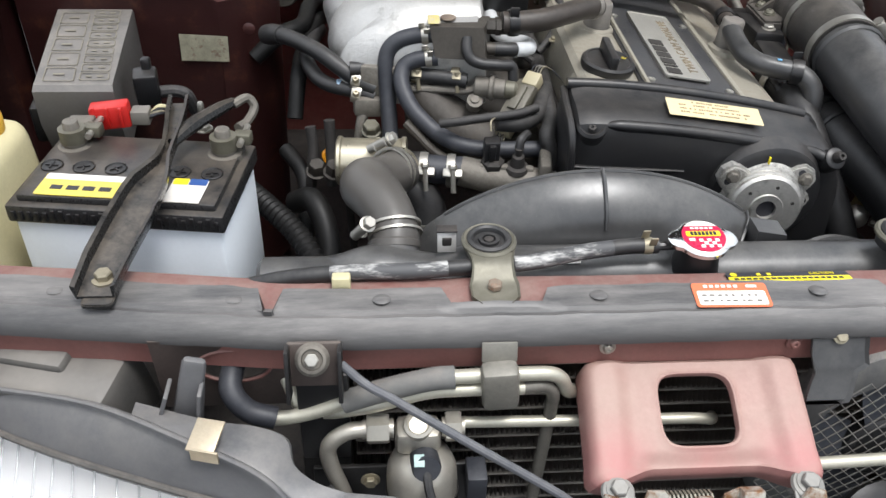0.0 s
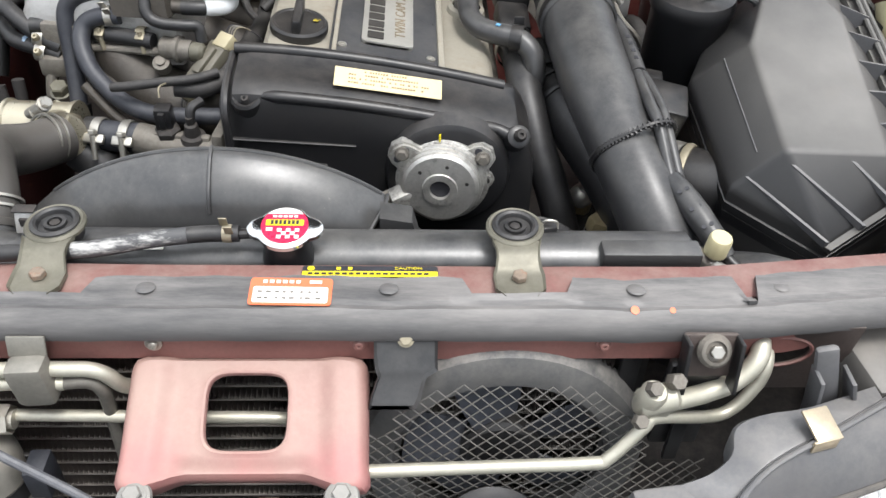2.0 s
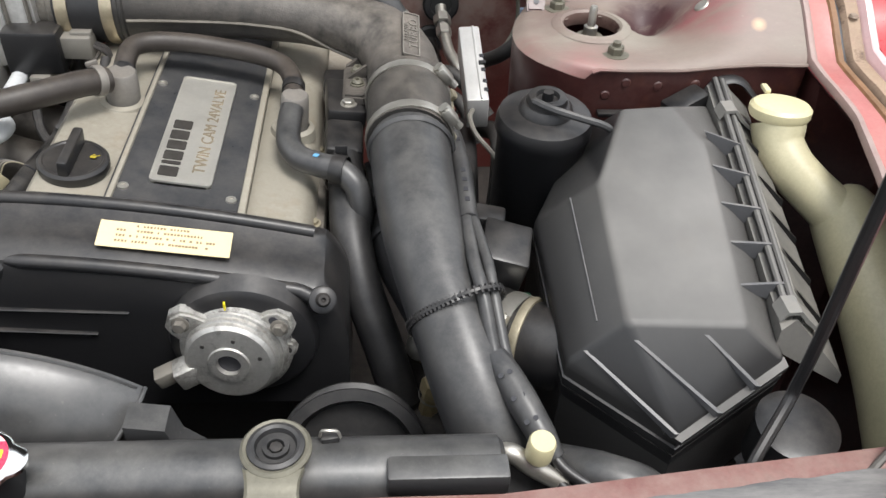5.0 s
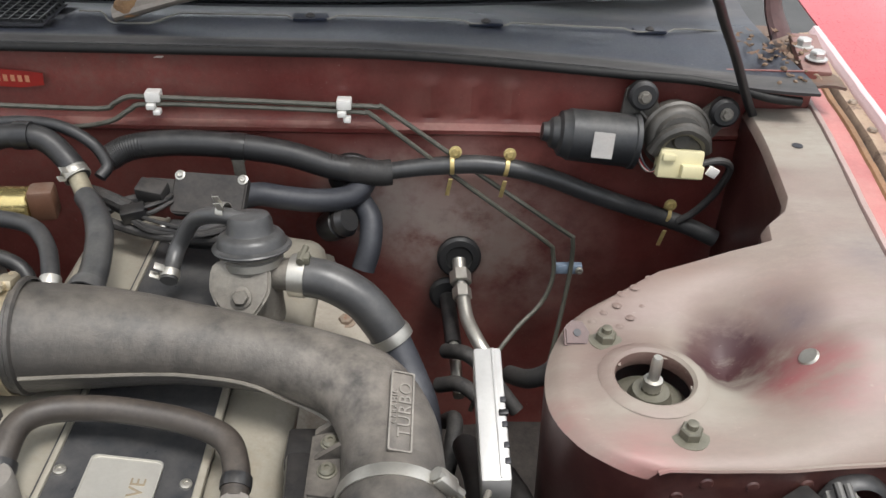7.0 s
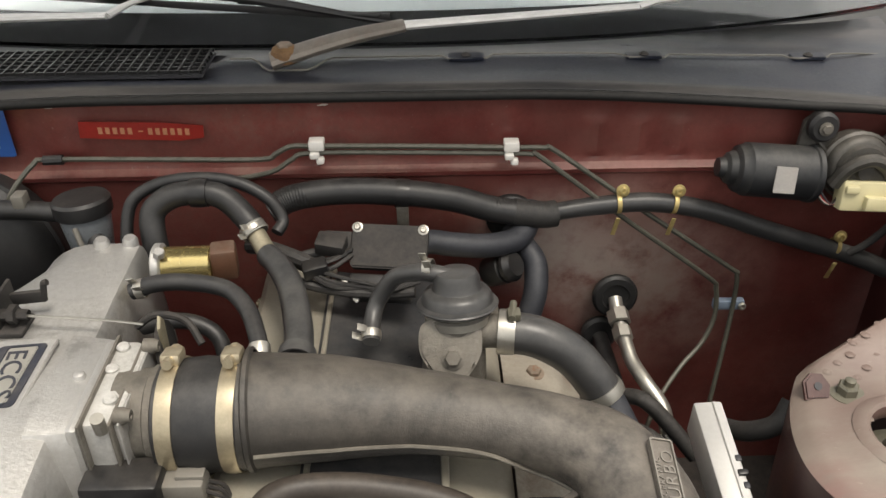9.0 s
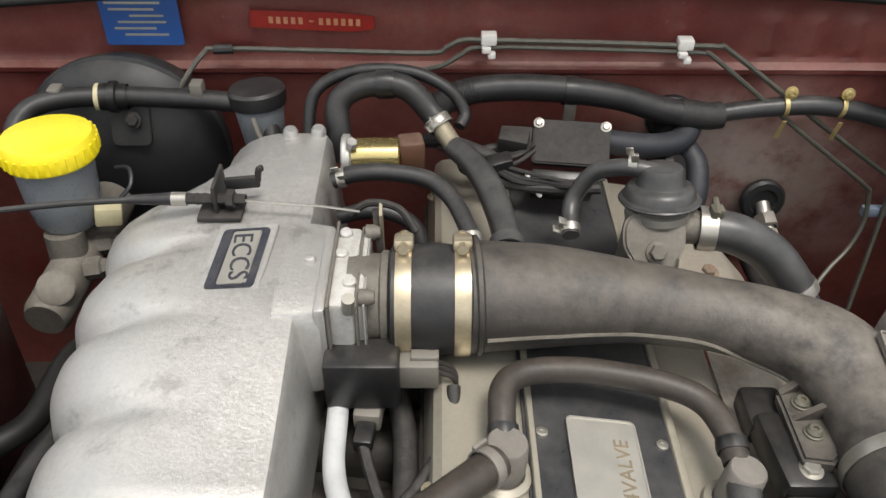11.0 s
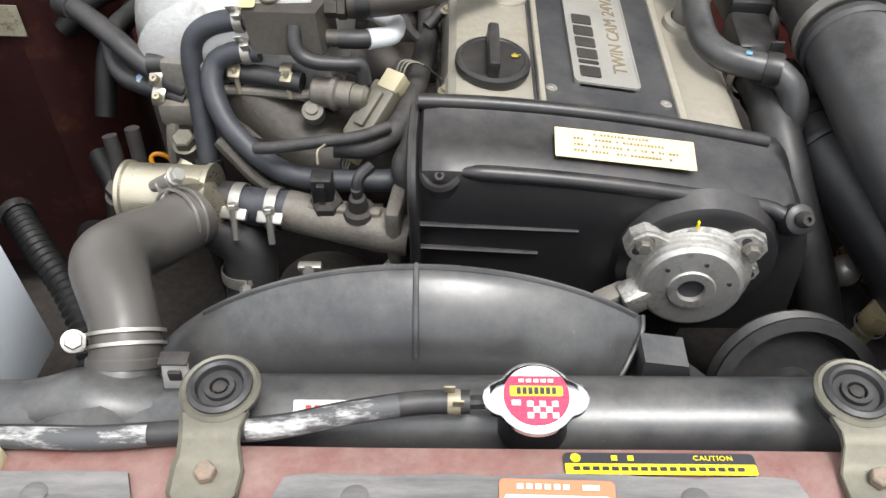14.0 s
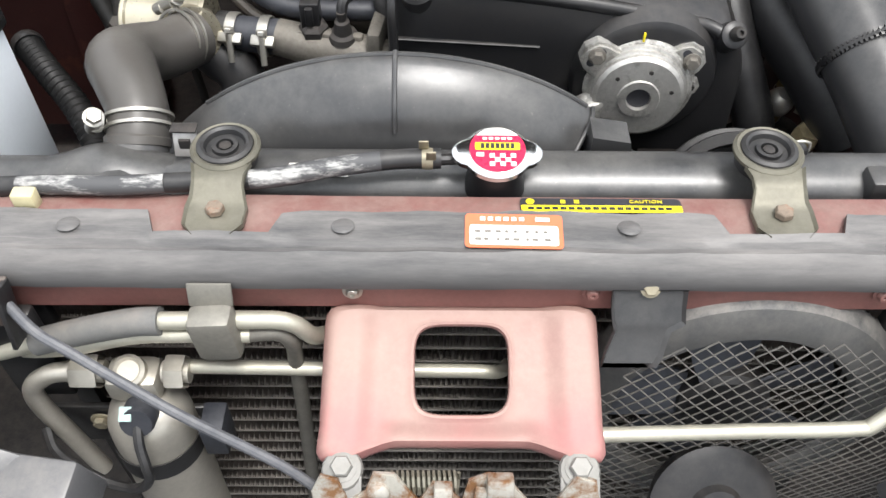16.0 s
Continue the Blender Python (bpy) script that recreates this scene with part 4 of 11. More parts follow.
# ---- wings ----
def tower_z(x, y):
    """Height of the strut tower top and the ledge behind it, for the side where x is positive."""
    z = 0.943 + (0.05 * smooth01((x - 0.66) / 0.12) + 0.02 * smooth01((x - 0.6) / 0.3)) * smooth01((y - 0.54) / 0.13)
    back = min(0.954 + (x - 0.516) * 0.218, 1.012)
    z += (max(back, z) - z) * smooth01((y - 0.735) / 0.08)
    z += 0.012 * smooth01((y - 0.8) / 0.3)
    z -= 0.038 * math.exp(-((x - 0.682) / 0.036) ** 2 - ((y - 0.72) / 0.045) ** 2)
    z += 0.004 * smooth01((0.07 - math.hypot(x - 0.585, y - 0.672)) / 0.02)
    return z + 0.0012 * noise.noise((x * 22, y * 22, 4))


EDGE = ((0.775, 0.516), (0.814, 0.606), (0.829, 0.688), (0.836, 0.738), (0.866, 0.744), (0.885, 0.769), (0.909, 0.781), (0.96, 0.788), (1.02, 0.796), (1.14, 0.806))


def tower_edge(y):
    """The inner edge of the top at each y."""
    if y < 0.775:
        d = y - 0.665
        return 0.483 + 0.6 * d * d / 0.012 * 0.06 if d > 0 else 0.575 - 0.092 * math.sqrt(max(0.0, 1 - (d / 0.0945) ** 2))
    for (y0, x0), (y1, x1) in zip(EDGE, EDGE[1:]):
        if y <= y1:
            return x0 + (x1 - x0) * (y - y0) / (y1 - y0)
    return EDGE[-1][1]


def edge_x(y):
    """The outer edge of the tower ledge, where the wing gutter begins."""
    if y > 0.445:
        return 0.843 + max(0.0, y - 0.75) * 0.14
    return max(0.72, 0.843 + (y - 0.445) * 0.23)


def wing(side):
    s = side
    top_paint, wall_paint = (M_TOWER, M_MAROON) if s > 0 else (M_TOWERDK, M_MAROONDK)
    ys = [0.5715, 0.5722, 0.5735, 0.576, 0.58, 0.586, 0.594, 0.604] + steps(0.62, 0.8, 19) + steps(0.806, 0.9, 24) + steps(0.91, 1.14, 12)
    th = thing("strut_tower", (s * 0.6, 0.68, 0.6), "dusty faded red strut tower top with ledge" if s > 0 else "dark shiny red strut tower top with dull dirt", "strut tower", "strut towers", "structure")
    bm = bmesh.new()
    rows = []
    nv = 34
    for y in ys:
        x0 = tower_edge(y)
        x1 = edge_x(y)
        row = []
        for j in range(nv + 1):
            x = x0 + (x1 - x0) * j / nv
            drop = 0.012 * max(0, 1 - j / 2.2) ** 2 + 0.006 * max(0, (0.588 - y) / 0.016) ** 2
            row.append(bm.verts.new((s * x, y, tower_z(x, y) - drop)))
        rows.append(row)
    for a, b in zip(rows, rows[1:]):
        for j in range(nv):
            cx, cy = sum(v.co.x for v in (a[j], a[j + 1], b[j], b[j + 1])) / 4 * s, (a[0].co.y + b[0].co.y) / 2
            if math.hypot(cx - 0.587, cy - 0.676) > 0.04:
                bm.faces.new((a[j], a[j + 1], b[j + 1], b[j]))
    # skirts down into the bay, at the front and along the inner edge
    front = [v for v in rows[0]]
    inner = [r[0] for r in rows]
    sk = bmesh.new()
    for line, lean in ((front, (0.0, 0.02)), (inner, (0.03, 0.0))):
        low = []
        for v in line:
            c = [sk.verts.new(v.co)]
            for k, dz in enumerate((0.03, 0.2, 0.5)):
                c.append(sk.verts.new((v.co.x + s * lean[0] * dz, v.co.y + lean[1] * dz, v.co.z - dz)))
            low.append(c)
        for a, b in zip(low, low[1:]):
            for k in range(3):
                sk.faces.new((a[k], b[k], b[k + 1], a[k + 1]))
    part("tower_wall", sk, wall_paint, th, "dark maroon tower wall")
    lip = [p.co.copy() + V((0, -0.001, 0.001)) for p in front[1:]]
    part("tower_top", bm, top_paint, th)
    part("front_lip", tube(lip, 0.0025, 6, 2), top_paint, th)
    tab = part("corner_tab", slab([(-0.012, -0.012), (0.011, -0.012), (0.014, 0.002), (0.007, 0.013), (-0.004, 0.014), (-0.012, 0.006)], 0.006, axes((s * 0.521, 0.742, 0.947), (1, 0, 0), (0, 0.75, 0.65)), 0.002), M_MAROON, th)
    part("tab_hole", lathe([(0, 0.0006), (0.004, 0.0006), (0.004, 0)], (s * 0.522, 0.7385, 0.9525), (0, -0.65, 0.75), 12), M_INK, tab)
    part("hole_lip", lathe([(0.0395, -0.016), (0.036, -0.006), (0.0375, 0.002), (0.041, 0.0048), (0.047, 0.004), (0.053, 0.0005)], (s * 0.587, 0.676, 0.947), (0, 0, 1), 32), top_paint, th)
    part("strut_seat", lathe([(0.04, -0.03), (0.03, -0.022), (0.022, -0.02), (0.018, -0.012), (0.009, -0.012), (0.009, 0)], (s * 0.587, 0.676, 0.945), (0, 0, 1), 28), M_OLIVE, th, "olive strut top mount in the opening")
    part("strut_rod", lathe([(0.007, -0.02), (0.0095, -0.008), (0.0095, 0.002), (0.0055, 0.003), (0.0055, 0.026), (0.004, 0.03), (0, 0.03)], (s * 0.587, 0.676, 0.945), (0, 0, 1), 12), M_STEEL, th, "threaded strut rod with nut")
    for x, y in ((0.552, 0.738), (0.605, 0.606)):
        part("tower_nut", bolt_mesh(0.0105, 0.012, 0.0175, 0.006, m=pose(s * x, y, tower_z(x, y) - 0.001)), M_OLIVE, th, "zinc tower nut on its stud")
    part("plug", lathe([(0, 0.0012), (0.007, 0.002), (0.009, 0.0015), (0.0105, -0.001)], (s * 0.729, 0.674, tower_z(0.729, 0.674) + 0.0005), (s * (tower_z(0.722, 0.674) - tower_z(0.736, 0.674)) / 0.014, (tower_z(0.729, 0.667) - tower_z(0.729, 0.681)) / 0.014, 1), 18), M_STEEL, th, "bright metal plug")
    random.seed(3)
    for q in range(9):
        x, y = (0.533 + q * 0.012, 0.765 + q * 0.0085) if q < 6 else (0.555 + (q - 6) * 0.014, 0.758 + (q - 6) * 0.01)
        part("spot_weld", lathe([(0, 0.0012), (0.003, 0.001), (0.0055, 0)], (s * (x + 0.012 + random.uniform(-0.004, 0.004)), y + random.uniform(-0.003, 0.003), tower_z(x + 0.012, y) - 0.0008), (0, 0, 1), 10), M_TOWER, th)
    for x, y in ((0.84, 1.03),):
        part("ledge_hole", lathe([(0, 0.0006), (0.007, 0.0006), (0.007, 0)], (s * x, y, tower_z(x, y) + 0.0005), (0, 0, 1), 14), M_INK, th)
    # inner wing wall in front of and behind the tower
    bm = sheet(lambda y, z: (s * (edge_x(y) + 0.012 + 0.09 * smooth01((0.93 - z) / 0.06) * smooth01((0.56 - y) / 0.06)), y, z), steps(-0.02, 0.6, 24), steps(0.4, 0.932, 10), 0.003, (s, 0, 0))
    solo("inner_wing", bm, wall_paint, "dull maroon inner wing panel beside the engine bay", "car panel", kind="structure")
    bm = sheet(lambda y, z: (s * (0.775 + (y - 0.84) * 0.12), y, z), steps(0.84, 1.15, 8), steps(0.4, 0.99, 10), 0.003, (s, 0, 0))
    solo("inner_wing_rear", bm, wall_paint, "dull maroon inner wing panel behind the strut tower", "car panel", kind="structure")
    # gutter between tower and wing, and the outer wing
    gut = material("dirty_gutter_paint", (0.3, 0.2, 0.14), 0.6, 0, 0.6, (0.36, 0.28, 0.19), 0.35, 25, 0.1, rust=0.9, rust_colour=(0.06, 0.03, 0.02), spots=0.4)
    th2 = thing("front_wing", (s * 1.0, 0.6, 0.6), "glossy red front wing with a dirty gutter along its edge", "car wing", "front wings")
    def gutter(y, v):
        z = tower_z(0.84, max(0.57, y)) - 0.002
        z += 0.005 * smooth01(v / 0.002) - 0.006 * smooth01((v - 0.009) / 0.004) + 0.004 * smooth01((v - 0.036) / 0.004) - 0.009 * smooth01((v - 0.046) / 0.003)
        z += 0.01 * smooth01((v - 0.052) / 0.005) + 0.012 * smooth01((v - 0.073) / 0.008) + 0.0012 * noise.noise((y * 40, v * 60, 1))
        return (s * (edge_x(y) + v), y, z - 0.05 * smooth01((0.35 - y) / 0.5))
    lipm = material("grey_pink_lip", (0.3, 0.2, 0.18), 0.5, 0, 0.6, (0.33, 0.28, 0.25), 0.2, 20, 0.03)
    chan = material("bleached_red_channel", (0.42, 0.13, 0.12), 0.4, 0, 0.35, (0.42, 0.26, 0.22), 0.25, 16, 0.02, grime=0.3, grime_colour=(0.3, 0.14, 0.11))
    brown = material("orange_brown_sealer", (0.2, 0.1, 0.045), 0.6, 0, 0.3, (0.26, 0.16, 0.09), 0.35, 40, 0.15)
    # pale pink puts the highlight of the wing fold into the colour
    edge = material("pale_shine_edge", (0.62, 0.42, 0.42), 0.3, 0, 0.1, DUST, 0.1, 20, 0.0, coat=0.4)
    for name, mt, v0, v1, n, label in (("gutter_lip", lipm, 0.0, 0.013, 5, "dusty grey-pink lip"), ("channel", chan, 0.013, 0.037, 4, "bleached red drain channel"), ("sealer_line", brown, 0.037, 0.046, 4, "orange-brown dirty sealer"),
                                       ("shut_line", M_INK, 0.046, 0.053, 4, "dark gap"), ("dirty_band", gut, 0.053, 0.074, 4, "dirt-speckled body-colour flange"), ("wing_edge", edge, 0.074, 0.088, 5, "wing edge painted pale pink for its shine")):
        part(name, sheet(gutter, steps(0.1 if v0 < 0.07 else -0.05, 1.45, 60), steps(v0, v1, n), 0.003), mt, th2, label)
    part("front_flange", sheet(gutter, steps(-0.05, 0.1, 8), steps(0.0, 0.074, 8), 0.003), M_SUPPORT, th2, "faded maroon flange ahead of the tower")
    def outer(y, v):
        x = edge_x(y) + 0.088 + v * 0.4
        z = tower_z(0.84, max(0.57, y)) + 0.0135 + 0.02 * math.sin(v * 2.6) - 0.2 * v ** 3 - 0.05 * smooth01((0.35 - y) / 0.5)
        return (s * x, y, z)
    part("wing_skin", sheet(outer, steps(-0.05, 1.75, 60), steps(0, 1, 12), 0.003), M_RED, th2, "glossy bright red paint")
    def flank(y, v):
        a = V(outer(y, 1.0))
        return (a.x + s * 0.03 * math.sin(v * 2), y, a.z - v * 0.6)
    part("flank", sheet(flank, steps(-0.05, 1.75, 20), steps(0, 1, 6), 0.003, (-s, 0, 0)), M_RED, th2)
    random.seed(8)
    for i in range(9):
        y = 0.62 + i * 0.09
        part("gutter_screw", lathe([(0, 0.004), (0.005, 0.003), (0.007, 0)], (s * (edge_x(y) + 0.066), y, gutter(y, 0.066)[2] + 0.0015), (0, 0, 1), 8), M_RUST, th2)


wing(1)
wing(-1)


def support_corner():
    """Pressed panel that sweeps from the radiator support up to the wing."""
    th = thing("support_corner", (0.74, 0.05, 0.86), "dull pink pressed corner panel between support and wing", "car panel", kind="structure")
    rim = spline([V((0.69, 0.022, 0.848)), V((0.72, 0.043, 0.861)), V((0.743, 0.058, 0.88)), V((0.757, 0.08, 0.905)), V((0.764, 0.1, 0.922)), V((0.772, 0.125, 0.932))], 6)
    out = V((0.8, -0.6, -0.1))
    part("panel", loft([[p + V((0, 0, -0.05)), p + V((0, 0, -0.004)), p + out * 0.003 + V((0, 0, 0.001)), p + out * 0.012, p + out * 0.018 + V((0, 0, -0.004)), p + out * 0.1 + V((0, 0, -0.006)), p + out * 0.1 + V((0, 0, -0.06))] for p in rim]), M_SUPPORT, th)
    part("rolled_edge", tube(rim, 0.0035, 8, 1), M_FADED, th, "grey rubber edging")


support_corner()

# bottom of the engine bay and the raised hood that shades it
solo("bay_floor", box((0, 0.55, 0.36), (1.7, 1.3, 0.03), 0.004), M_DARK, "grimy dark bottom of the engine bay", "undertray", kind="structure")
hood = thing("hood", (0, 1.25, 1.16), "open hood raised above the engine bay", "hood")
part("hood_panel", sheet(lambda x, v: (x, 1.34 - v * 0.56, 1.30 + v * 0.96), steps(-0.78, 0.78, 4), steps(0, 1, 4), 0.03, (0, 0.88, 0.47)), M_DARK, hood)

# ---- engine ----
M_TAN = material("grey_fitting", (0.2, 0.185, 0.165), 0.55, 0.3, 0.4, DUST, 0.2, 40, 0.1)


def engine_block():
    th = thing("engine_block", (0.08, 0.6, 0.4), "grimy black engine block below the covers", "engine")
    part("head", box((0.085, 0.7, 0.77), (0.3, 0.76, 0.14), 0.012, rot=(0, 9, 0)), M_ALUDK, th, "grimy aluminium cylinder head")
    part("block", box((0.06, 0.64, 0.56), (0.26, 0.66, 0.3), 0.02, rot=(0, 9, 0)), M_DARK, th)
    return th


engine_block()
COVER_SLOPE = -0.158


def cover_z(x):
    return 0.8945 + COVER_SLOPE * x


def rocker_cover(name, x0, x1, z_drop, label):
    th = thing(name, ((x0 + x1) / 2, 0.6, 0.82), label, "engine cover", "rocker covers")
    loops = []
    for y, s in ((0.338, 0.0), (0.342, 0.006), (0.36, 0.01), (1.04, 0.01), (1.055, 0.006), (1.06, 0.0)):
        prof = []
        for x, dz in ((x0 - 0.012, -0.075), (x0 - 0.008, -0.05), (x0 - 0.002, -0.012), (x0 + 0.006, -0.003), (x0 + 0.016, 0), (x1 - 0.016, 0), (x1 - 0.006, -0.003), (x1 + 0.002, -0.012), (x1 + 0.008, -0.05), (x1 + 0.012, -0.075)):
            prof.append((x, y, cover_z(x) + dz - z_drop + s - 0.01))
        loops.append(prof)
    part("cover", loft(loops), M_VALVE, th)
    for y in (0.41, 0.56, 0.71, 0.86, 1.0):
        for x in (x0 - 0.004, x1 + 0.004):
            part("cover_bolt", bolt_mesh(0.0055, 0.006, 0.0085, m=pose(x, y, cover_z(x) - 0.03 - z_drop)), M_ZINC, th, "small zinc cover bolt")
    part("gasket_edge", loft([[(x, y, cover_z(x) + dz - z_drop) for x, dz in ((x0 - 0.016, -0.083), (x0 - 0.016, -0.077), (x1 + 0.016, -0.077), (x1 + 0.016, -0.083))] for y in (0.345, 1.05)]), M_DARK, th, "dark gasket edge")
    return th


left_cover = rocker_cover("rocker_cover", -0.062, 0.03, 0.003, "beige silver painted rocker cover with oil stains")
rocker_cover("rocker_cover", 0.155, 0.226, 0.006, "beige silver painted rocker cover beside the centre panel")


def centre_panel():
    th = thing("coil_cover", (0.09, 0.6, 0.87), "dark grey centre cover panel with a silver badge plate", "engine cover")
    m = axes((0.09, 0.69, cover_z(0.09)), (1, 0, COVER_SLOPE), (0, 1, 0))
    part("panel", slab(rounded(0.145, 0.7, 0.006, 3), 0.008, m @ Matrix.Translation((0, 0, -0.006)), 0.002), M_PANEL, th)
    part("edge_rail", box((0.0245, 0.69, cover_z(0.0245) + 0.001), (0.006, 0.7, 0.01), 0.002, rot=(0, 9, 0)), M_VALVE, th)
    part("edge_rail", box((0.158, 0.69, cover_z(0.158) + 0.001), (0.008, 0.7, 0.01), 0.002, rot=(0, 9, 0)), M_VALVE, th)
    for x, y in ((0.034, 0.608), (0.034, 0.388), (0.145, 0.386), (0.146, 0.607), (0.034, 0.83), (0.146, 0.83)):
        part("panel_screw", lathe([(0.006, 0), (0.0058, 0.002), (0.0035, 0.0025), (0.003, 0.0012), (0, 0.0012)], (x, y, cover_z(x) + 0.002), (-COVER_SLOPE, 0, 1), 14), M_STEEL, th)
    # badge plate: raised rim, bars for the maker's name, embossed line
    mp = axes((0.0895, 0.5135, cover_z(0.0895) + 0.002), (1, 0, COVER_SLOPE), (0, 1, 0))
    plate = part("badge_plate", slab(rounded(0.066, 0.228, 0.006, 4), 0.004, mp, 0.0012), M_PLATE, th, "brushed silver badge plate")
    rim = rounded(0.066, 0.228, 0.006, 4)
    part("plate_rim", slab(rim, 0.0052, mp, 0.0006, hole=[(x * 0.955, y * 0.985) for x, y in rim]), M_PLATE, plate)
    mt = mp @ Matrix.Translation((0, 0, 0.0042))
    part("lettering", text_mesh("TWIN CAM 24VALVE", 0.0195, mt @ Matrix.Translation((0.0165, 0.0, 0)) @ Matrix.Rotation(radians(90), 4, "Z"), 0.0007, 1.02), material("tan_relief", (0.27, 0.22, 0.15), 0.45, 0.3), plate, "raised tan letters")
    logo = material("worn_dark_logo", (0.06, 0.055, 0.05), 0.4, 0.5, 0.1, DUST, 0.2, 60, 0.03)
    for i, w in enumerate((0.018, 0.006, 0.017, 0.017, 0.018, 0.018)):
        y = -0.094 + (0, 0.0165, 0.031, 0.052, 0.073, 0.095)[i]
        part("logo_bar", slab(rounded(0.021, w, 0.002, 2, -0.0155, y), 0.0008, mt, 0.0003), logo, plate)
    return th


centre_panel()


def oil_cap():
    o = V((-0.021, 0.415, 0.903))
    ax = (0.1, -0.03, 1)
    th = thing("oil_filler_cap", o, "black plastic oil filler cap with a raised grip bar", "oil cap")
    part("disc", lathe([(0.03, -0.012), (0.034, -0.01), (0.0365, -0.004), (0.0365, 0.003), (0.034, 0.006), (0.031, 0.0062), (0.0295, 0.005), (0, 0.005)], o, ax, 36), M_COVER, th)
    part("grip", box((0, 0, 0), (0.011, 0.068, 0.02), 0.003, m=axes(o + V((0, 0, 0.013)), (1, 0, -0.1), (-0.02, 1, 0.03))), M_COVER, th)
    mi = axes(o + V((0.021, 0.002, 0.0055)), (1, 0, -0.1), (0, 1, 0.03)) @ Matrix.Scale(0.7, 4)
    bm = slab(rounded(0.009, 0.006, 0.001, 2), 0.0006, mi, 0)
    slab([(0.004, 0.001), (0.009, 0.004), (0.0085, 0.005), (0.0035, 0.0025)], 0.0006, mi, 0, bm=bm)
    slab(rounded(0.004, 0.0015, 0.0003, 1, 0, 0.0055), 0.0006, mi, 0, bm=bm)
    part("oil_symbol", bm, material("ochre_print", (0.42, 0.33, 0.03), 0.5), th, "yellow oil can symbol")
    part("filler_boss", lathe([(0.046, -0.03), (0.042, -0.012), (0.038, -0.008), (0.036, -0.004), (0, -0.004)], o - V((0, 0, 0.006)), ax, 30), M_VALVE, left_cover)
    return th


oil_cap()


def timing_cover():
    th = thing("timing_cover", (0.09, 0.3, 0.75), "satin black timing belt cover with a cream service label", "engine cover")
    # sections across x: back top edge, slope, front edge, front face
    loops = []
    for x in [-0.095, -0.092, -0.085] + steps(-0.07, 0.2, 22) + [0.21, 0.22, 0.23, 0.24, 0.248, 0.256, 0.262, 0.267, 0.27, 0.272]:
        t = (x + 0.095) / 0.365
        top = 0.908 - 0.055 * t ** 1.7 + 0.0
        e = 0.0
        if x < -0.08:
            e = (-0.08 - x) / 0.015
        if x > 0.24:
            e = max(e, (x - 0.24) / 0.03)
        if x > 0.2:
            top = min(top, 0.79 + math.sqrt(max(0.0001, 0.1085 ** 2 - (x - 0.165) ** 2)))
            e = 0.0
        top -= 0.03 * e ** 2
        fz = top - 0.012
        yf = 0.268 + 0.01 * e
        low = 0.69
        loops.append([(x, 0.362, low), (x, 0.362, top - 0.008), (x, 0.358, top - 0.002), (x, 0.348, top), (x, 0.342, top - 0.001), (x, 0.336, top - 0.005), (x, 0.3, top - 0.008), (x, yf + 0.012, fz - 0.001),
                      (x, yf + 0.004, fz - 0.006), (x, yf, fz - 0.016), (x, yf - 0.004, fz - 0.06), (x, yf - 0.008, low)])
    part("shell", loft(loops), M_COVER, th)
    # brow along the front edge
    brow = []
    for x in steps(-0.045, 0.225, 20):
        t = (x + 0.095) / 0.365
        brow.append((x, 0.2735, 0.888 - 0.055 * t ** 1.7))
    part("brow", tube([(-0.062, 0.278, 0.882)] + brow + [(0.238, 0.268, 0.84)], [0.002] + [0.0075] * 13, 14, 2), M_COVER, th)
    part("side_flange", tube([(-0.093, 0.35, 0.898), (-0.0945, 0.32, 0.892), (-0.0945, 0.285, 0.884), (-0.094, 0.266, 0.868), (-0.093, 0.26, 0.83), (-0.093, 0.257, 0.75)], 0.005, 8), M_COVER, th)
    # rim along the back edge
    rim = []
    for x in steps(-0.09, 0.235, 20):
        t = (x + 0.095) / 0.365
        rim.append((x, 0.3475, 0.9065 - 0.055 * t ** 1.7))
    part("rim", tube(rim, 0.0075, 14, 2), M_COVER, th)
    for i, (xe, z) in enumerate(((0.055, 0.835), (0.02, 0.808))):
        part("face_rib", tube([(-0.088, 0.2625 - i * 0.002, z), (xe, 0.265 - i * 0.002, z - 0.01)], 0.003, 8, squash=(1, 0.4)), M_COVER, th)
    # bolt recesses at the corners
    part("bolt_well", lathe([(0.021, -0.02), (0.019, 0.0), (0.016, 0.003), (0.0125, 0.001), (0.012, -0.008), (0, -0.008)], (-0.069, 0.277, 0.884), (-0.1, -0.55, 1), 24), M_COVER, th)
    part("cover_bolt", bolt_mesh(0.006, 0.012, 0.0, m=at_frame((-0.069, 0.275, 0.876), (-0.1, -0.55, 1)), round_head=True), M_DARK, th)
    part("bolt_boss", lathe([(0.016, -0.03), (0.014, 0.002), (0.011, 0.004), (0, 0.004)], (0.248, 0.262, 0.842), (0.15, -0.75, 0.7), 18), M_COVER, th)
    part("cover_bolt", bolt_mesh(0.0075, 0.012, 0.0, m=at_frame((0.248, 0.259, 0.845), (0.15, -0.75, 0.7)), round_head=True), M_DARK, th)
    # swelling behind the angle sensor
    part("sensor_bulge", lathe([(0.08, -0.01), (0.073, 0.008), (0.066, 0.012), (0, 0.012)], (0.165, 0.262, 0.79), (0, -1, 0), 32), M_COVER, th)
    # label
    a, b, c = V((0.031, 0.317, 0.9015)), V((0.157, 0.318, 0.883)), V((0.03, 0.288, 0.8945))
    m = axes((a + b) / 2 + (c - a) / 2 + V((0, 0, -0.0006)), b - a, a - c)
    lab = part("service_label", slab(rounded((b - a).length, 0.0315, 0.001, 2), 0.0006, m, 0), M_LABEL, th, "aged cream paper service label")
    random.seed(11)
    rows = []
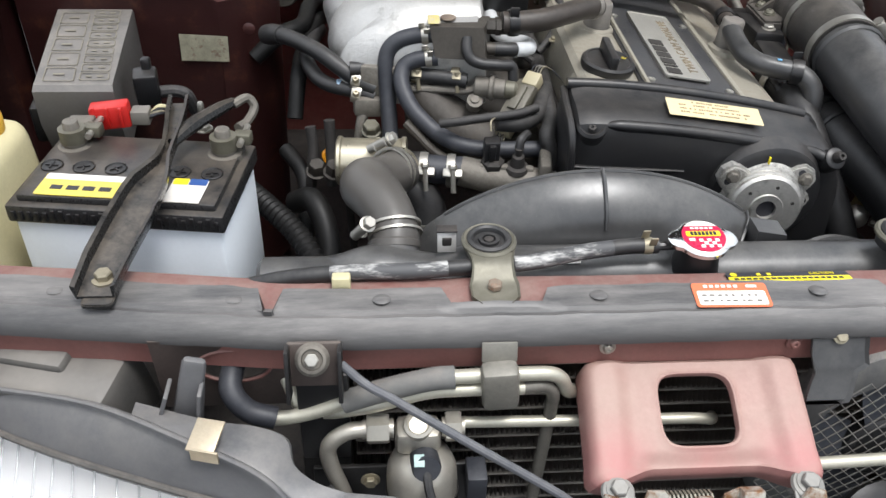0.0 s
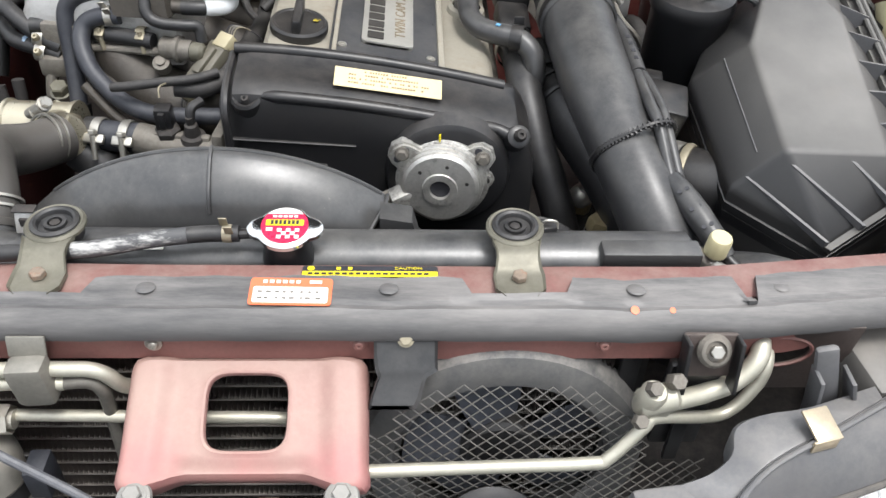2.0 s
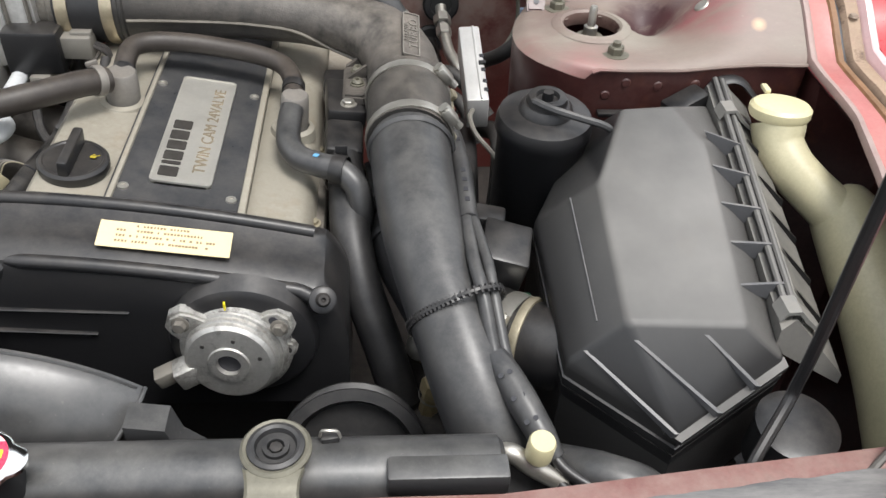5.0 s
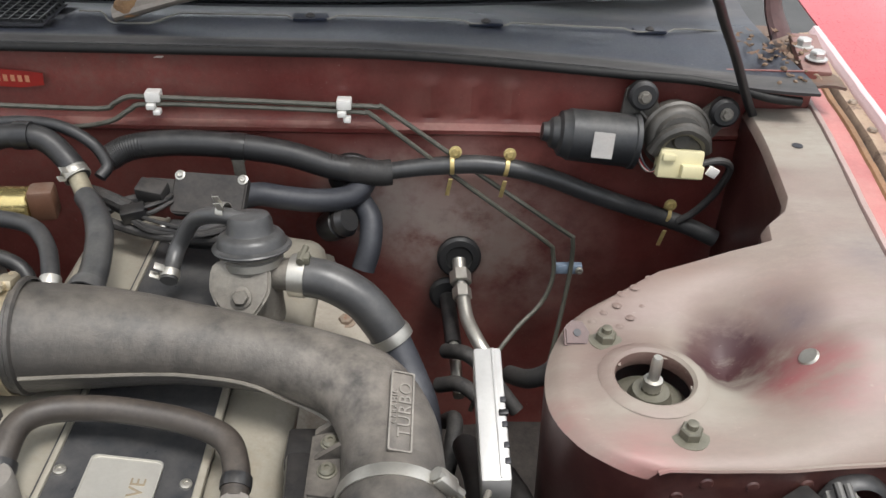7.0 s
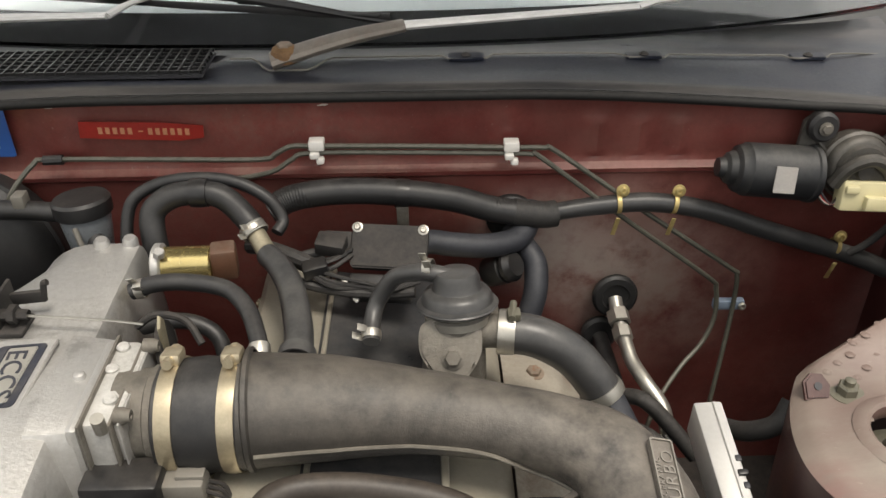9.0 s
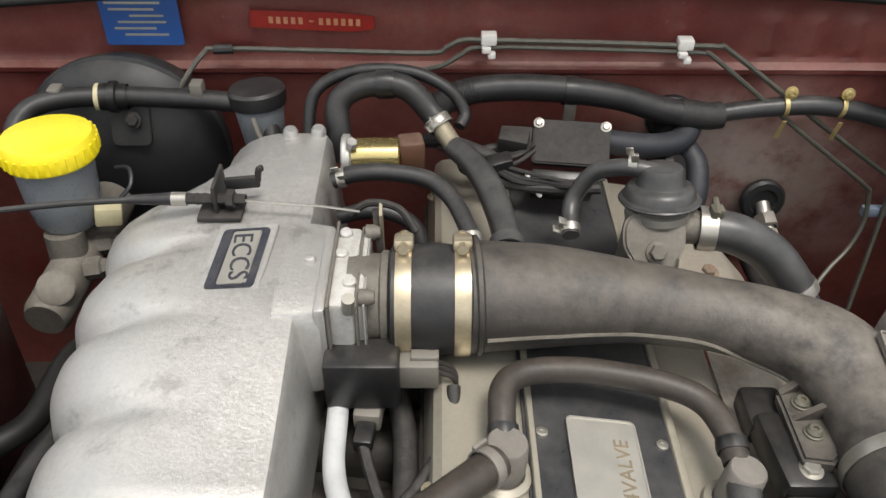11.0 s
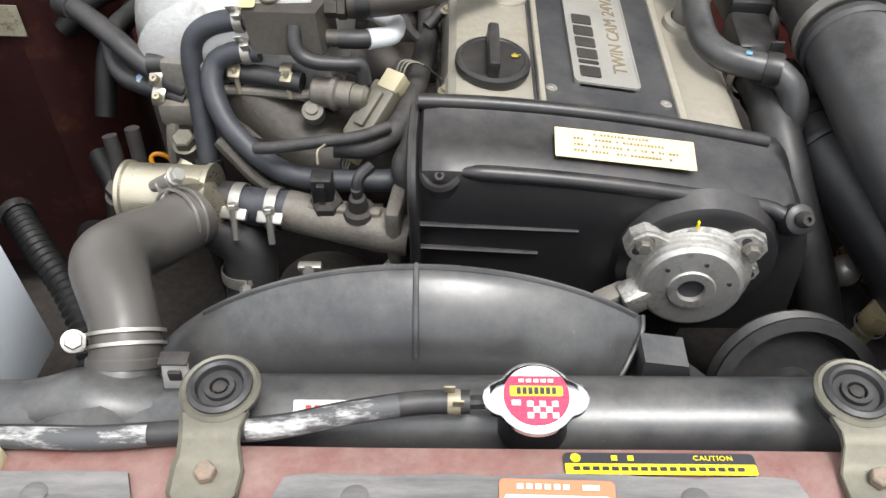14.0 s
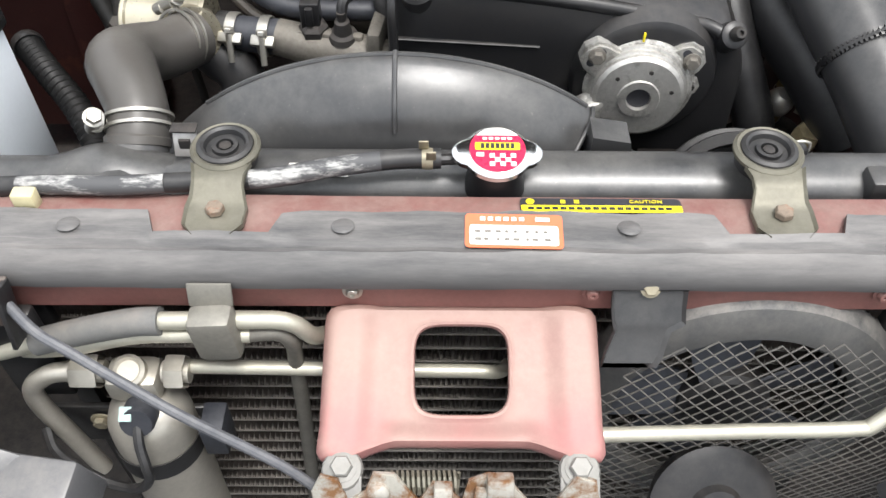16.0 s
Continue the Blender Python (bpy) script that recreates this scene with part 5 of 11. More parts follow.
    for j, (n, y) in enumerate(((16, 0.0115), (26, 0.0055), (30, -0.001), (28, -0.0075))):
        for i in range(n):
            if random.random() < 0.82:
                rows.append((-0.046 + (0.018 if j == 0 else 0) + i * 0.0032, y, random.uniform(0.0016, 0.0027), 0.0024))
    bars(lab, m, rows, material("faded_brown_ink", (0.22, 0.16, 0.09), 0.6), "print_bar")
    return th


timing_cover()


def angle_sensor():
    c = V((0.1576, 0.2475, 0.7895))
    ax = V((-0.1, -1, 0.12)).normalized()
    rough = material("corroded_bare_alloy", (0.64, 0.625, 0.585), 0.42, 0.75, 0.3, (0.5, 0.48, 0.44), 0.4, 45, 0.6, spots=0.4, grime=0.85, grime_colour=(0.1, 0.09, 0.078), rust=0.5, wear=(0.52, 0.62), rust_colour=(0.1, 0.085, 0.07))
    th = thing("cam_angle_sensor", c, "corroded bare aluminium cam angle sensor with three bolt ears", "engine sensor")
    part("mounting_ring", lathe([(0.05, -0.016), (0.059, -0.014), (0.0585, -0.002), (0.0555, 0.0), (0.0555, 0.004), (0.053, 0.006), (0.05, 0.007)], c, ax, 48), rough, th, "flaking corroded mounting ring")
    part("body", lathe([(0.052, 0.004), (0.0505, 0.009), (0.048, 0.01), (0.048, 0.015), (0.0458, 0.016), (0.0458, 0.021), (0.042, 0.0242), (0.0215, 0.0255), (0.0205, 0.0275), (0.0125, 0.0275), (0.012, 0.022), (0, 0.022)], c, ax, 48), material("dirty_turned_alloy", (0.62, 0.605, 0.57), 0.38, 0.8, 0.25, (0.46, 0.43, 0.38), 0.3, 36, 0.35, grime=0.6, grime_colour=(0.2, 0.18, 0.155), rust=0.4, wear=(0.54, 0.64), rust_colour=(0.1, 0.09, 0.075)), th)
    part("bore", lathe([(0.0118, 0), (0, 0)], c + ax * 0.0225, ax, 20), M_INK, th)
    for a, far, wide in ((141, 0.062, 1.0), (38, 0.06, 1.0), (2, 0.055, 0.6), (262, 0.055, 0.6)):
        d = V((math.cos(radians(a)), 0, math.sin(radians(a))))
        q = c + d * far
        m = axes(q, d, ax.cross(d))
        out = [(-0.026, -0.022 * wide), (0.0, -0.018 * wide), (0.01 * wide, -0.013 * wide), (0.015 * wide, 0), (0.01 * wide, 0.013 * wide), (0.0, 0.018 * wide), (-0.026, 0.022 * wide)]
        if m.to_3x3().col[2].dot(ax) < 0:
            m = m @ Matrix.Rotation(radians(180), 4, "X")
        ear = part("ear", slab(out, 0.014, m @ Matrix.Translation((0, 0, -0.008)), 0.003), rough, th)
        if wide == 1.0:
            tn = ax.cross(d)
            part("slot", slab(rounded(0.009, 0.024, 0.0044, 3), 0.0006, m @ Matrix.Translation((0, 0, 0.006)), 0), M_INK, ear)
            part("ear_bolt", bolt_mesh(0.0068, 0.008, 0.009, m=at_frame(q + ax * 0.0066 - tn * 0.002, ax)), M_ALUDK, ear)
        else:
            part("lug_hole", lathe([(0.004, 0.0005), (0, 0.0005)], q + ax * 0.006, ax, 12), M_DARK, ear)
    for k in range(6):
        a = k * math.tau / 6 + 0.3
        d = (V((math.cos(a), 0, math.sin(a))) + ax * 0.1 * math.cos(a)).normalized()
        part("face_screw", lathe([(0.0024, 0), (0.002, 0.001), (0, 0.0006)], c + ax * 0.0245 + d * 0.033, ax, 8), M_DARK, th)
    part("wire_socket", box((0.112, 0.236, 0.77), (0.03, 0.026, 0.026), 0.004, rot=(0, -20, 15)), rough, th)
    part("plug", box((0.09, 0.239, 0.762), (0.03, 0.018, 0.018), 0.003, rot=(0, -20, 15)), M_GREY, th, "grey sensor plug")
    part("yellow_mark", box((0.154, 0.246, 0.85), (0.002, 0.003, 0.01), 0.0005), M_YELLOW, th, "yellow paint tick")
    return th


angle_sensor()


def plenum():
    th = thing("intake_plenum", (-0.28, 0.7, 0.85), "rough cast aluminium intake plenum with rounded runners", "intake plenum")
    # sections along y: right top edge straight, left side rolling down in lobes
    loops = []
    ysec = [0.44, 0.441, 0.444, 0.45, 0.458, 0.468, 0.485] + steps(0.5, 0.86, 80) + [0.9, 0.94, 0.968, 0.978, 0.982]
    for y in ysec:
        f = math.sqrt(max(0.0, 1 - max(0.0, (0.5 - y) / 0.06) ** 2))
        bk = smooth01((y - 0.83) / 0.12)
        lobe = 0.017 * abs(math.sin(math.pi * (y - 0.485) / 0.098)) ** 0.6 if y < 0.88 else 0.0
        top = 0.962 + 0.02 * smooth01((y - 0.5) / 0.2) + 0.004 * smooth01((y - 0.8) / 0.1) - 0.075 * (1 - f)
        xr = -0.188 - 0.006 * (1 - f)
        xl = -0.384 - lobe - 0.02 * smooth01((y - 0.48) / 0.25) + 0.085 * bk + 0.05 * (1 - f)
        if y > 0.97:
            top -= 0.02 * ((y - 0.97) / 0.012) ** 2
        bot = 0.83
        pr = [(xr + 0.012, bot), (xr + 0.008, 0.9), (xr + 0.003, top - 0.012), (xr - 0.002, top - 0.003), (xr - 0.012, top)]
        wd = (xr - 0.012) - xl
        for q in (0.2, 0.4, 0.55, 0.68, 0.79, 0.88, 0.945, 0.98, 1.0):
            drop = (1 - math.sqrt(max(0, 1 - max(0, (q - 0.3) / 0.7) ** 2.2))) * 0.085
            ridge = 0.0
            if y < 0.88:
                turn = (y - 0.455 - 0.035 * q) / 0.098
                gap = abs(turn - round(turn)) * 0.098
                ridge = (0.007 * (abs(math.sin(math.pi * turn)) ** 0.7 - 0.6) - 0.007 * math.exp(-(gap / 0.009) ** 2)) * smooth01((q - 0.4) / 0.35)
            pr.append((xr - 0.012 - wd * q, top - drop + ridge))
        pr.append((xl + 0.01, bot + 0.02))
        pr.append((xl + 0.03, bot))
        loops.append([(x, y, z) for x, z in pr])
    part("casting", loft(loops), M_ALU, th)
    # throttle boss running to the right
    loops = []
    for x, g in ((-0.208, 1.0), (-0.195, 0.98), (-0.175, 0.95), (-0.165, 0.93)):
        loops.append([(x, 0.733 + 0.075 * g * sx, 0.935 + 0.052 * g * sz) for sx, sz in ((1, -1), (1, 0.75), (0.9, 0.95), (0.7, 1.0), (-0.7, 1.0), (-0.9, 0.93), (-1, 0.7), (-1, -1))])
    part("throttle_boss", loft(loops), M_ALU, th)
    part("boss_stud", lathe([(0.006, 0), (0.005, 0.004), (0.003, 0.005), (0, 0.005)], (-0.182, 0.738, 0.985), (0, 0, 1), 14), M_ALU, th)
    # name plate with slanted field
    m = axes((-0.251, 0.741, 0.9845), (1, 0.06, 0.03), (0.0, 1, 0.1))
    def skew(w, h, r, cx=0, cy=0):
        return [(x + 0.14 * y, y) for x, y in rounded(w, h, r, 3, cx, cy)]
    part("badge_pad", slab(skew(0.058, 0.098, 0.004), 0.004, m @ Matrix.Translation((0, 0, -0.003)), 0.001), M_ALU, th)
    navy = material("dark_navy_badge", (0.03, 0.035, 0.05), 0.4, 0.2, 0.2, DUST, 0.15, 40, 0.02)
    badge = part("badge", slab(skew(0.046, 0.08, 0.005), 0.0012, m @ Matrix.Translation((0, 0, 0.001)), 0.0003), navy, th, "dark navy badge with a silver field and letters")
    part("badge_field", slab(skew(0.0275, 0.07, 0.002), 0.0008, m @ Matrix.Translation((0.002, 0, 0.0022)), 0), M_PLATE, badge, "worn silver field")
    fr = skew(0.027, 0.075, 0.003)
    part("badge_line", slab([(x * 1.1, y * 1.02) for x, y in fr], 0.0008, m @ Matrix.Translation((0, 0, 0.0022)), 0.0002, hole=[(x * 1.0, y * 0.97) for x, y in fr]), navy, badge)
    part("lettering", text_mesh("ECCS", 0.027, m @ Matrix.Translation((0.002, 0, 0.0034)) @ Matrix.Rotation(radians(-90), 4, "Z"), 0.0005, 0.98), navy, badge, "dark navy letters")
    return th


plenum()


def throttle():
    th = thing("throttle_assembly", (-0.13, 0.73, 0.9), "oxidised cast alloy throttle body with a black position sensor", "throttle")
    c = V((-0.165, 0.725, 0.948))
    part("flange", box((-0.166, 0.725, 0.942), (0.012, 0.124, 0.094), 0.005), M_ALU, th)
    white = material("white_corroded_alloy", (0.62, 0.61, 0.58), 0.5, 0.4, 0.5, (0.72, 0.7, 0.66), 0.3, 40, 0.6, spots=0.5, grime=0.7, grime_colour=(0.16, 0.14, 0.12))
    part("mount_plate", box((-0.147, 0.727, 0.945), (0.026, 0.116, 0.09), 0.006), white, th, "white-corroded mounting plate")
    part("gasket_flange", box((-0.131, 0.725, 0.945), (0.008, 0.1, 0.09), 0.004), white, th)
    part("barrel", lathe([(0.044, 0), (0.044, 0.03), (0.047, 0.032), (0.047, 0.038), (0.043, 0.04), (0.043, 0.044), (0.0445, 0.045), (0.0445, 0.047), (0.043, 0.048), (0.043, 0.052), (0.0445, 0.053), (0.0445, 0.055), (0.043, 0.056), (0.043, 0.06), (0, 0.06)], c + V((0.02, 0, 0)), (1, 0, 0), 30), M_ALUDK, th)
    for dy, dz in ((0.05, 0.045), (-0.045, 0.045), (0.055, -0.03), (-0.052, -0.02)):
        part("flange_bolt", bolt_mesh(0.008, 0.016, 0.0, m=at_frame((-0.133, 0.725 + dy, 0.945 + dz), (1, 0, 0)), round_head=True), M_ALUDK, th)
    for x, w, g in ((-0.1585, 0.003, 1.0), (-0.1335, 0.003, 0.93), (-0.1265, 0.002, 0.9)):
        part("joint_plate", box((x, 0.726, 0.945), (w, 0.126 * g, 0.098 * g), 0.001), M_ALUDK if w > 0.002 else M_ALU, th)
    for x, y, h in ((-0.15, 0.772, 0.006), (-0.141, 0.7, 0.005), (-0.152, 0.742, 0.004)):
        part("cast_boss", lathe([(0.0075, -0.012), (0.0065, h * 0.5), (0.005, h * 0.8), (0, h * 0.8)], (x, y, 0.99), (0, 0, 1), 16), white, th)
    part("lever_arm", slab([(-0.006, -0.03), (0.006, -0.03), (0.008, 0.02), (0, 0.03), (-0.008, 0.02)], 0.003, axes((-0.118, 0.79, 0.985), (0, 1, 0), (0, 0, 1)), 0.0008), M_ZINC, th)
    part("idle_screw", tube([(-0.14, 0.668, 0.985), (-0.138, 0.662, 1.005)], 0.006, 10), M_STEEL, th)
    sens = part("position_sensor", box((-0.13, 0.66, 0.912), (0.07, 0.04, 0.058), 0.005), M_BLACK, th, "black throttle position sensor")
    part("sensor_plug", box((-0.078, 0.665, 0.915), (0.038, 0.028, 0.03), 0.003), M_GREY, sens, "grey sensor plug")
    part("plug_rib", box((-0.072, 0.665, 0.931), (0.026, 0.012, 0.006), 0.001), M_GREY, sens)
    for k in range(3):
        part("plug_wire", tube([(-0.06, 0.66 + k * 0.006, 0.915), (-0.045, 0.66 + k * 0.006, 0.905), (-0.04, 0.66, 0.88), (-0.045, 0.65, 0.84)], 0.0022, 6), M_DARK, sens)
    # cable wheel
    part("cable_wheel", lathe([(0.03, -0.003), (0.03, 0.003), (0.0, 0.003)], (-0.12, 0.8, 0.965), (1, 0.1, 0.1), 24), M_DARK, th)
    return th


throttle()


def coupling():
    th = thing("intake_coupling", (-0.065, 0.722, 0.9), "black rubber intake coupling with two worm-drive clamps", "hose")
    part("sleeve", lathe([(0.049, -0.04), (0.053, -0.038), (0.053, -0.02), (0.055, 0.0), (0.053, 0.02), (0.053, 0.04), (0.049, 0.04)], (-0.065, 0.722, 0.95), (1, 0, 0), 36), M_RUBBER, th)
    brassy = material("yellow_passivated_steel", (0.56, 0.48, 0.34), 0.34, 0.8, 0.2, (0.4, 0.35, 0.26), 0.3, 40, 0.05, grime=0.4, grime_colour=(0.3, 0.26, 0.2))
    for x in (-0.092, -0.037):
        worm_clamp((x, 0.722, 0.95), (1, 0, 0), 0.0535, (0, 0.3, 1), brassy, 0.015, th)
    return th


coupling()


def intake_elbow():
    th = thing("intake_pipe", (0.2, 0.68, 0.86), "dusty grey cast intake pipe with a raised turbo badge", "intake pipe")
    pts = [(-0.034, 0.7235, 0.952), (0.05, 0.731, 0.946), (0.13, 0.731, 0.939), (0.21, 0.72, 0.933), (0.268, 0.704, 0.928), (0.308, 0.68, 0.923), (0.333, 0.638, 0.911), (0.341, 0.575, 0.899)]
    radii = [0.056, 0.051, 0.0415, 0.037, 0.039, 0.044, 0.047, 0.048]
    part("casting", tube(pts, radii, 28, 8, squash=(1, 0.98)), M_PIPE, th)
    # parting seam
    run, seam = spline(pts, 6), []
    for i in range(1, 35):
        side = (run[i + 1] - run[i]).cross(V((0, 0, 1))).normalized()
        f = i / 6
        r = radii[int(f)] + (radii[int(f) + 1] - radii[int(f)]) * (f - int(f))
        drop = 0.08 + 0.62 * smooth01((f - 2.6) / 1.5)
        seam.append(run[i] + side * (r * math.sqrt(1 - drop * drop) + 0.0015) - V((0, 0, r * drop)))
    part("seam", tube(seam, 0.002, 6, straight=True), material("worn_seam", (0.16, 0.145, 0.12), 0.45, 0.3, 0.3, DUST, 0.4, 60, 0.2), th, "pale worn parting seam")
    part("end_bead", lathe([(0.056, -0.004), (0.059, -0.002), (0.059, 0.002), (0.056, 0.004)], (-0.023, 0.7255, 0.952), (1, 0.06, 0), 32), M_PIPE, th)
    # badge plate on the bend
    m = axes((0.345, 0.62, 0.9565), (0.95, 0.03, -0.25), (0.0, 1, 0.2))
    pl = part("badge", slab(rounded(0.022, 0.084, 0.002, 2), 0.004, m @ Matrix.Translation((0, 0, -0.003)), 0.0006), M_PIPE, th)
    fr = rounded(0.022, 0.084, 0.002, 2)
    worn = material("worn_cast_letters", (0.27, 0.25, 0.22), 0.5, 0.5, 0.4, (0.2, 0.175, 0.15), 0.35, 60, 0.1)
    part("badge_rim", slab(fr, 0.0022, m @ Matrix.Translation((0, 0, 0.001)), 0.0003, hole=[(x * 0.86, y * 0.965) for x, y in fr]), worn, pl, "bright raised rim")
    r = Matrix.Rotation(radians(90), 4, "Z")
    part("lettering", text_mesh("TURBO", 0.0168, m @ Matrix.Translation((0.0035, 0.002, 0.0018)) @ r, 0.0006, 1.1), worn, pl, "raised bright letters")
    part("lettering", text_mesh("CERAMIC", 0.0075, m @ Matrix.Translation((-0.0065, 0.004, 0.0018)) @ r, 0.0006, 1.25), worn, pl, "raised bright letters")
    # bracket with two screws
    br = part("bracket", slab([(-0.02, -0.045), (0.006, -0.05), (0.038, -0.02), (0.03, 0.035), (0.012, 0.042), (-0.02, 0.03)], 0.012, axes((0.28, 0.62, 0.885), (1, 0, 0.05), (0, 1, 0)), 0.003), M_PIPE, th)
    part("web", loft([[(0.264, 0.62 + d, 0.896), (0.31, 0.622 + d, 0.93), (0.31, 0.622 + d, 0.89), (0.264, 0.62 + d, 0.888)] for d in (-0.003, 0.003)]), M_PIPE, br)
    part("web", loft([[(0.262, 0.652 + d, 0.896), (0.305, 0.662 + d, 0.925), (0.305, 0.662 + d, 0.888), (0.262, 0.652 + d, 0.886)] for d in (-0.004, 0.004)]), M_PIPE, br)
    for y in (0.637, 0.603):
        part("bracket_screw", bolt_mesh(0.0078, 0.007, 0.0095, m=pose(0.278, y, 0.897), round_head=True), M_OLIVE, th)
    return th


intake_elbow()


def turbo_duct():
    th = thing("intercooler_duct", (0.36, 0.3, 0.7), "grey-black plastic intercooler duct with a rubber joint and clamps", "duct")
    part("joint", tube([(0.34, 0.585, 0.9), (0.342, 0.54, 0.898), (0.34, 0.47, 0.893)], [0.05, 0.052, 0.05], 30), M_PIPE, th, "dusty rubber joint")
    worm_clamp((0.341, 0.562, 0.899), (0.05, 1, 0.05), 0.0515, (0.7, 0.1, 0.6), M_STEEL, 0.013, th)
    worm_clamp((0.341, 0.48, 0.893), (0.0, 1, 0.08), 0.051, (0.75, 0.1, 0.6), M_STEEL, 0.013, th)
    part("duct", tube([(0.341, 0.485, 0.893), (0.343, 0.42, 0.885), (0.352, 0.34, 0.868), (0.372, 0.26, 0.84), (0.398, 0.18, 0.8), (0.428, 0.12, 0.74), (0.445, 0.09, 0.66)], [0.0475, 0.046, 0.0445, 0.043, 0.0425, 0.042, 0.042], 28), M_DUCT, th)
    part("duct_bead", lathe([(0.048, -0.004), (0.0515, 0), (0.048, 0.004)], (0.342, 0.46, 0.89), (0, 1, 0.1), 30), M_DUCT, th)
    # ribbed cable tie
    p, ax, over = V((0.376, 0.247, 0.834)), V((0.28, -0.86, -0.43)).normalized(), V((0.64, -0.19, 0.74))
    fr = frame_of(ax)
    tie = bmesh.new()
    for k in range(64):
        a = k * math.tau / 64
        d = fr @ V((math.cos(a), math.sin(a), 0))
        far = 0.0452 + 0.02 * max(0.0, d.dot(over)) ** 4
        box((0, 0, 0), (0.0026, 0.0024, 0.0085), 0, bm=tie, m=axes(p + d * far, ax.cross(d), d) @ pose(0, 0, 0))
    tube([p + fr @ V((math.cos(a), math.sin(a), 0)) * (0.0442 + 0.02 * max(0.0, (fr @ V((math.cos(a), math.sin(a), 0))).dot(over)) ** 4) for a in steps(0, math.tau, 48)], 0.0028, 6, straight=True, bm=tie)
    part("cable_tie", tie, M_BLACK, th, "black ribbed cable tie")
    return th


turbo_duct()


def coil_bracket():
    th = thing("loom_cover", (0.262, 0.57, 0.84), "black plastic loom cover bolted beside the intake pipe", "loom cover")
    part("cap", box((0.262, 0.595, 0.872), (0.05, 0.085, 0.03), 0.006, rot=(0, 6, 4)), M_BLACK, th)
    part("step", box((0.262, 0.525, 0.858), (0.046, 0.06, 0.03), 0.006, rot=(8, 6, 2)), M_BLACK, th)
    part("tail", tube([(0.264, 0.5, 0.855), (0.266, 0.46, 0.842), (0.27, 0.42, 0.82)], [0.022, 0.021, 0.018], 12, squash=(1, 0.7)), M_BLACK, th)
    part("bolt", bolt_mesh(0.008, 0.007, 0.011, m=pose(0.267, 0.571, 0.886)), M_STEEL, th, "bright bolt")
    part("rear_lobe", box((0.252, 0.65, 0.866), (0.04, 0.05, 0.03), 0.006), M_BLACK, th)
    for i, (x, y, z) in enumerate(((0.395, 0.569, 0.896), (0.389, 0.489, 0.886))):
        solo("clamp_bolt", merge(bolt_mesh(0.0075, 0.011, 0.0, m=at_frame((x - 0.004, y, z + 0.002), (0.75, -0.1, 0.65))), tube([(x - 0.002, y - 0.02, z - 0.008), (x - 0.002, y + 0.012, z - 0.006)], 0.006, 10)), M_ZINC, "zinc hexagon bolt of the joint clamp", "bolt", "joint clamp bolts")


coil_bracket()


def fan_shroud():
    th = thing("fan_shroud", (-0.08, 0.14, 0.7), "black plastic fan shroud arching behind the radiator", "fan shroud")
    c = V((-0.085, 0.0, 0.655))
    loops = []
    angs = steps(48, 160, 44)
    for a in angs:
        d = V((math.cos(radians(a)) * 1.12, 0, math.sin(radians(a))))
        sec = []
        for r, y in ((0.12, 0.098), (0.17, 0.1), (0.195, 0.104), (0.212, 0.112), (0.226, 0.126), (0.238, 0.142), (0.2405, 0.15), (0.2405, 0.158), (0.236, 0.16), (0.232, 0.157), (0.215, 0.13), (0.19, 0.115), (0.12, 0.108)):
            rr = r * 1.0
            sec.append(c + d * rr + V((0, y, 0)))
        loops.append(sec)
    part("arch", loft(loops), M_SHROUD, th)
    for a in (90, 48.5):
        d = V((math.cos(radians(a)) * 1.12, 0, math.sin(radians(a))))
        part("arch_rib", tube([c + d * 0.196 + V((0, 0.103, 0)), c + d * 0.2135 + V((0, 0.111, 0)), c + d * 0.227 + V((0, 0.125, 0)), c + d * 0.239 + V((0, 0.141, 0)), c + d * 0.2425 + V((0, 0.156, 0))], 0.0022, 8), M_SHROUD, th)
    plate = [(0.088, 0.73), (0.088, 0.846), (0.122, 0.84), (0.129, 0.811), (0.155, 0.785), (0.22, 0.78), (0.22, 0.73)]
    part("end_plate", loft([[(x, y, z) for x, z in plate] for y in (0.104, 0.106, 0.13, 0.132)]), M_SHROUD, th)
    part("arch_lip", tube([c + V((math.cos(radians(a)) * 1.12 * 0.2412, 0.154, math.sin(radians(a)) * 0.2412)) for a in steps(50, 130, 40)], 0.0022, 6, straight=True), M_SHROUD, th)
    part("face", box((-0.085, 0.105, 0.66), (0.56, 0.02, 0.2), 0.004), M_BLACK, th)
    return th


fan_shroud()


M_BATLID = material("dusty_battery_lid", (0.022, 0.022, 0.023), 0.3, 0, 0.45, (0.2, 0.165, 0.13), 0.3, 12, 0.03, lay=(0.5, 0.98))


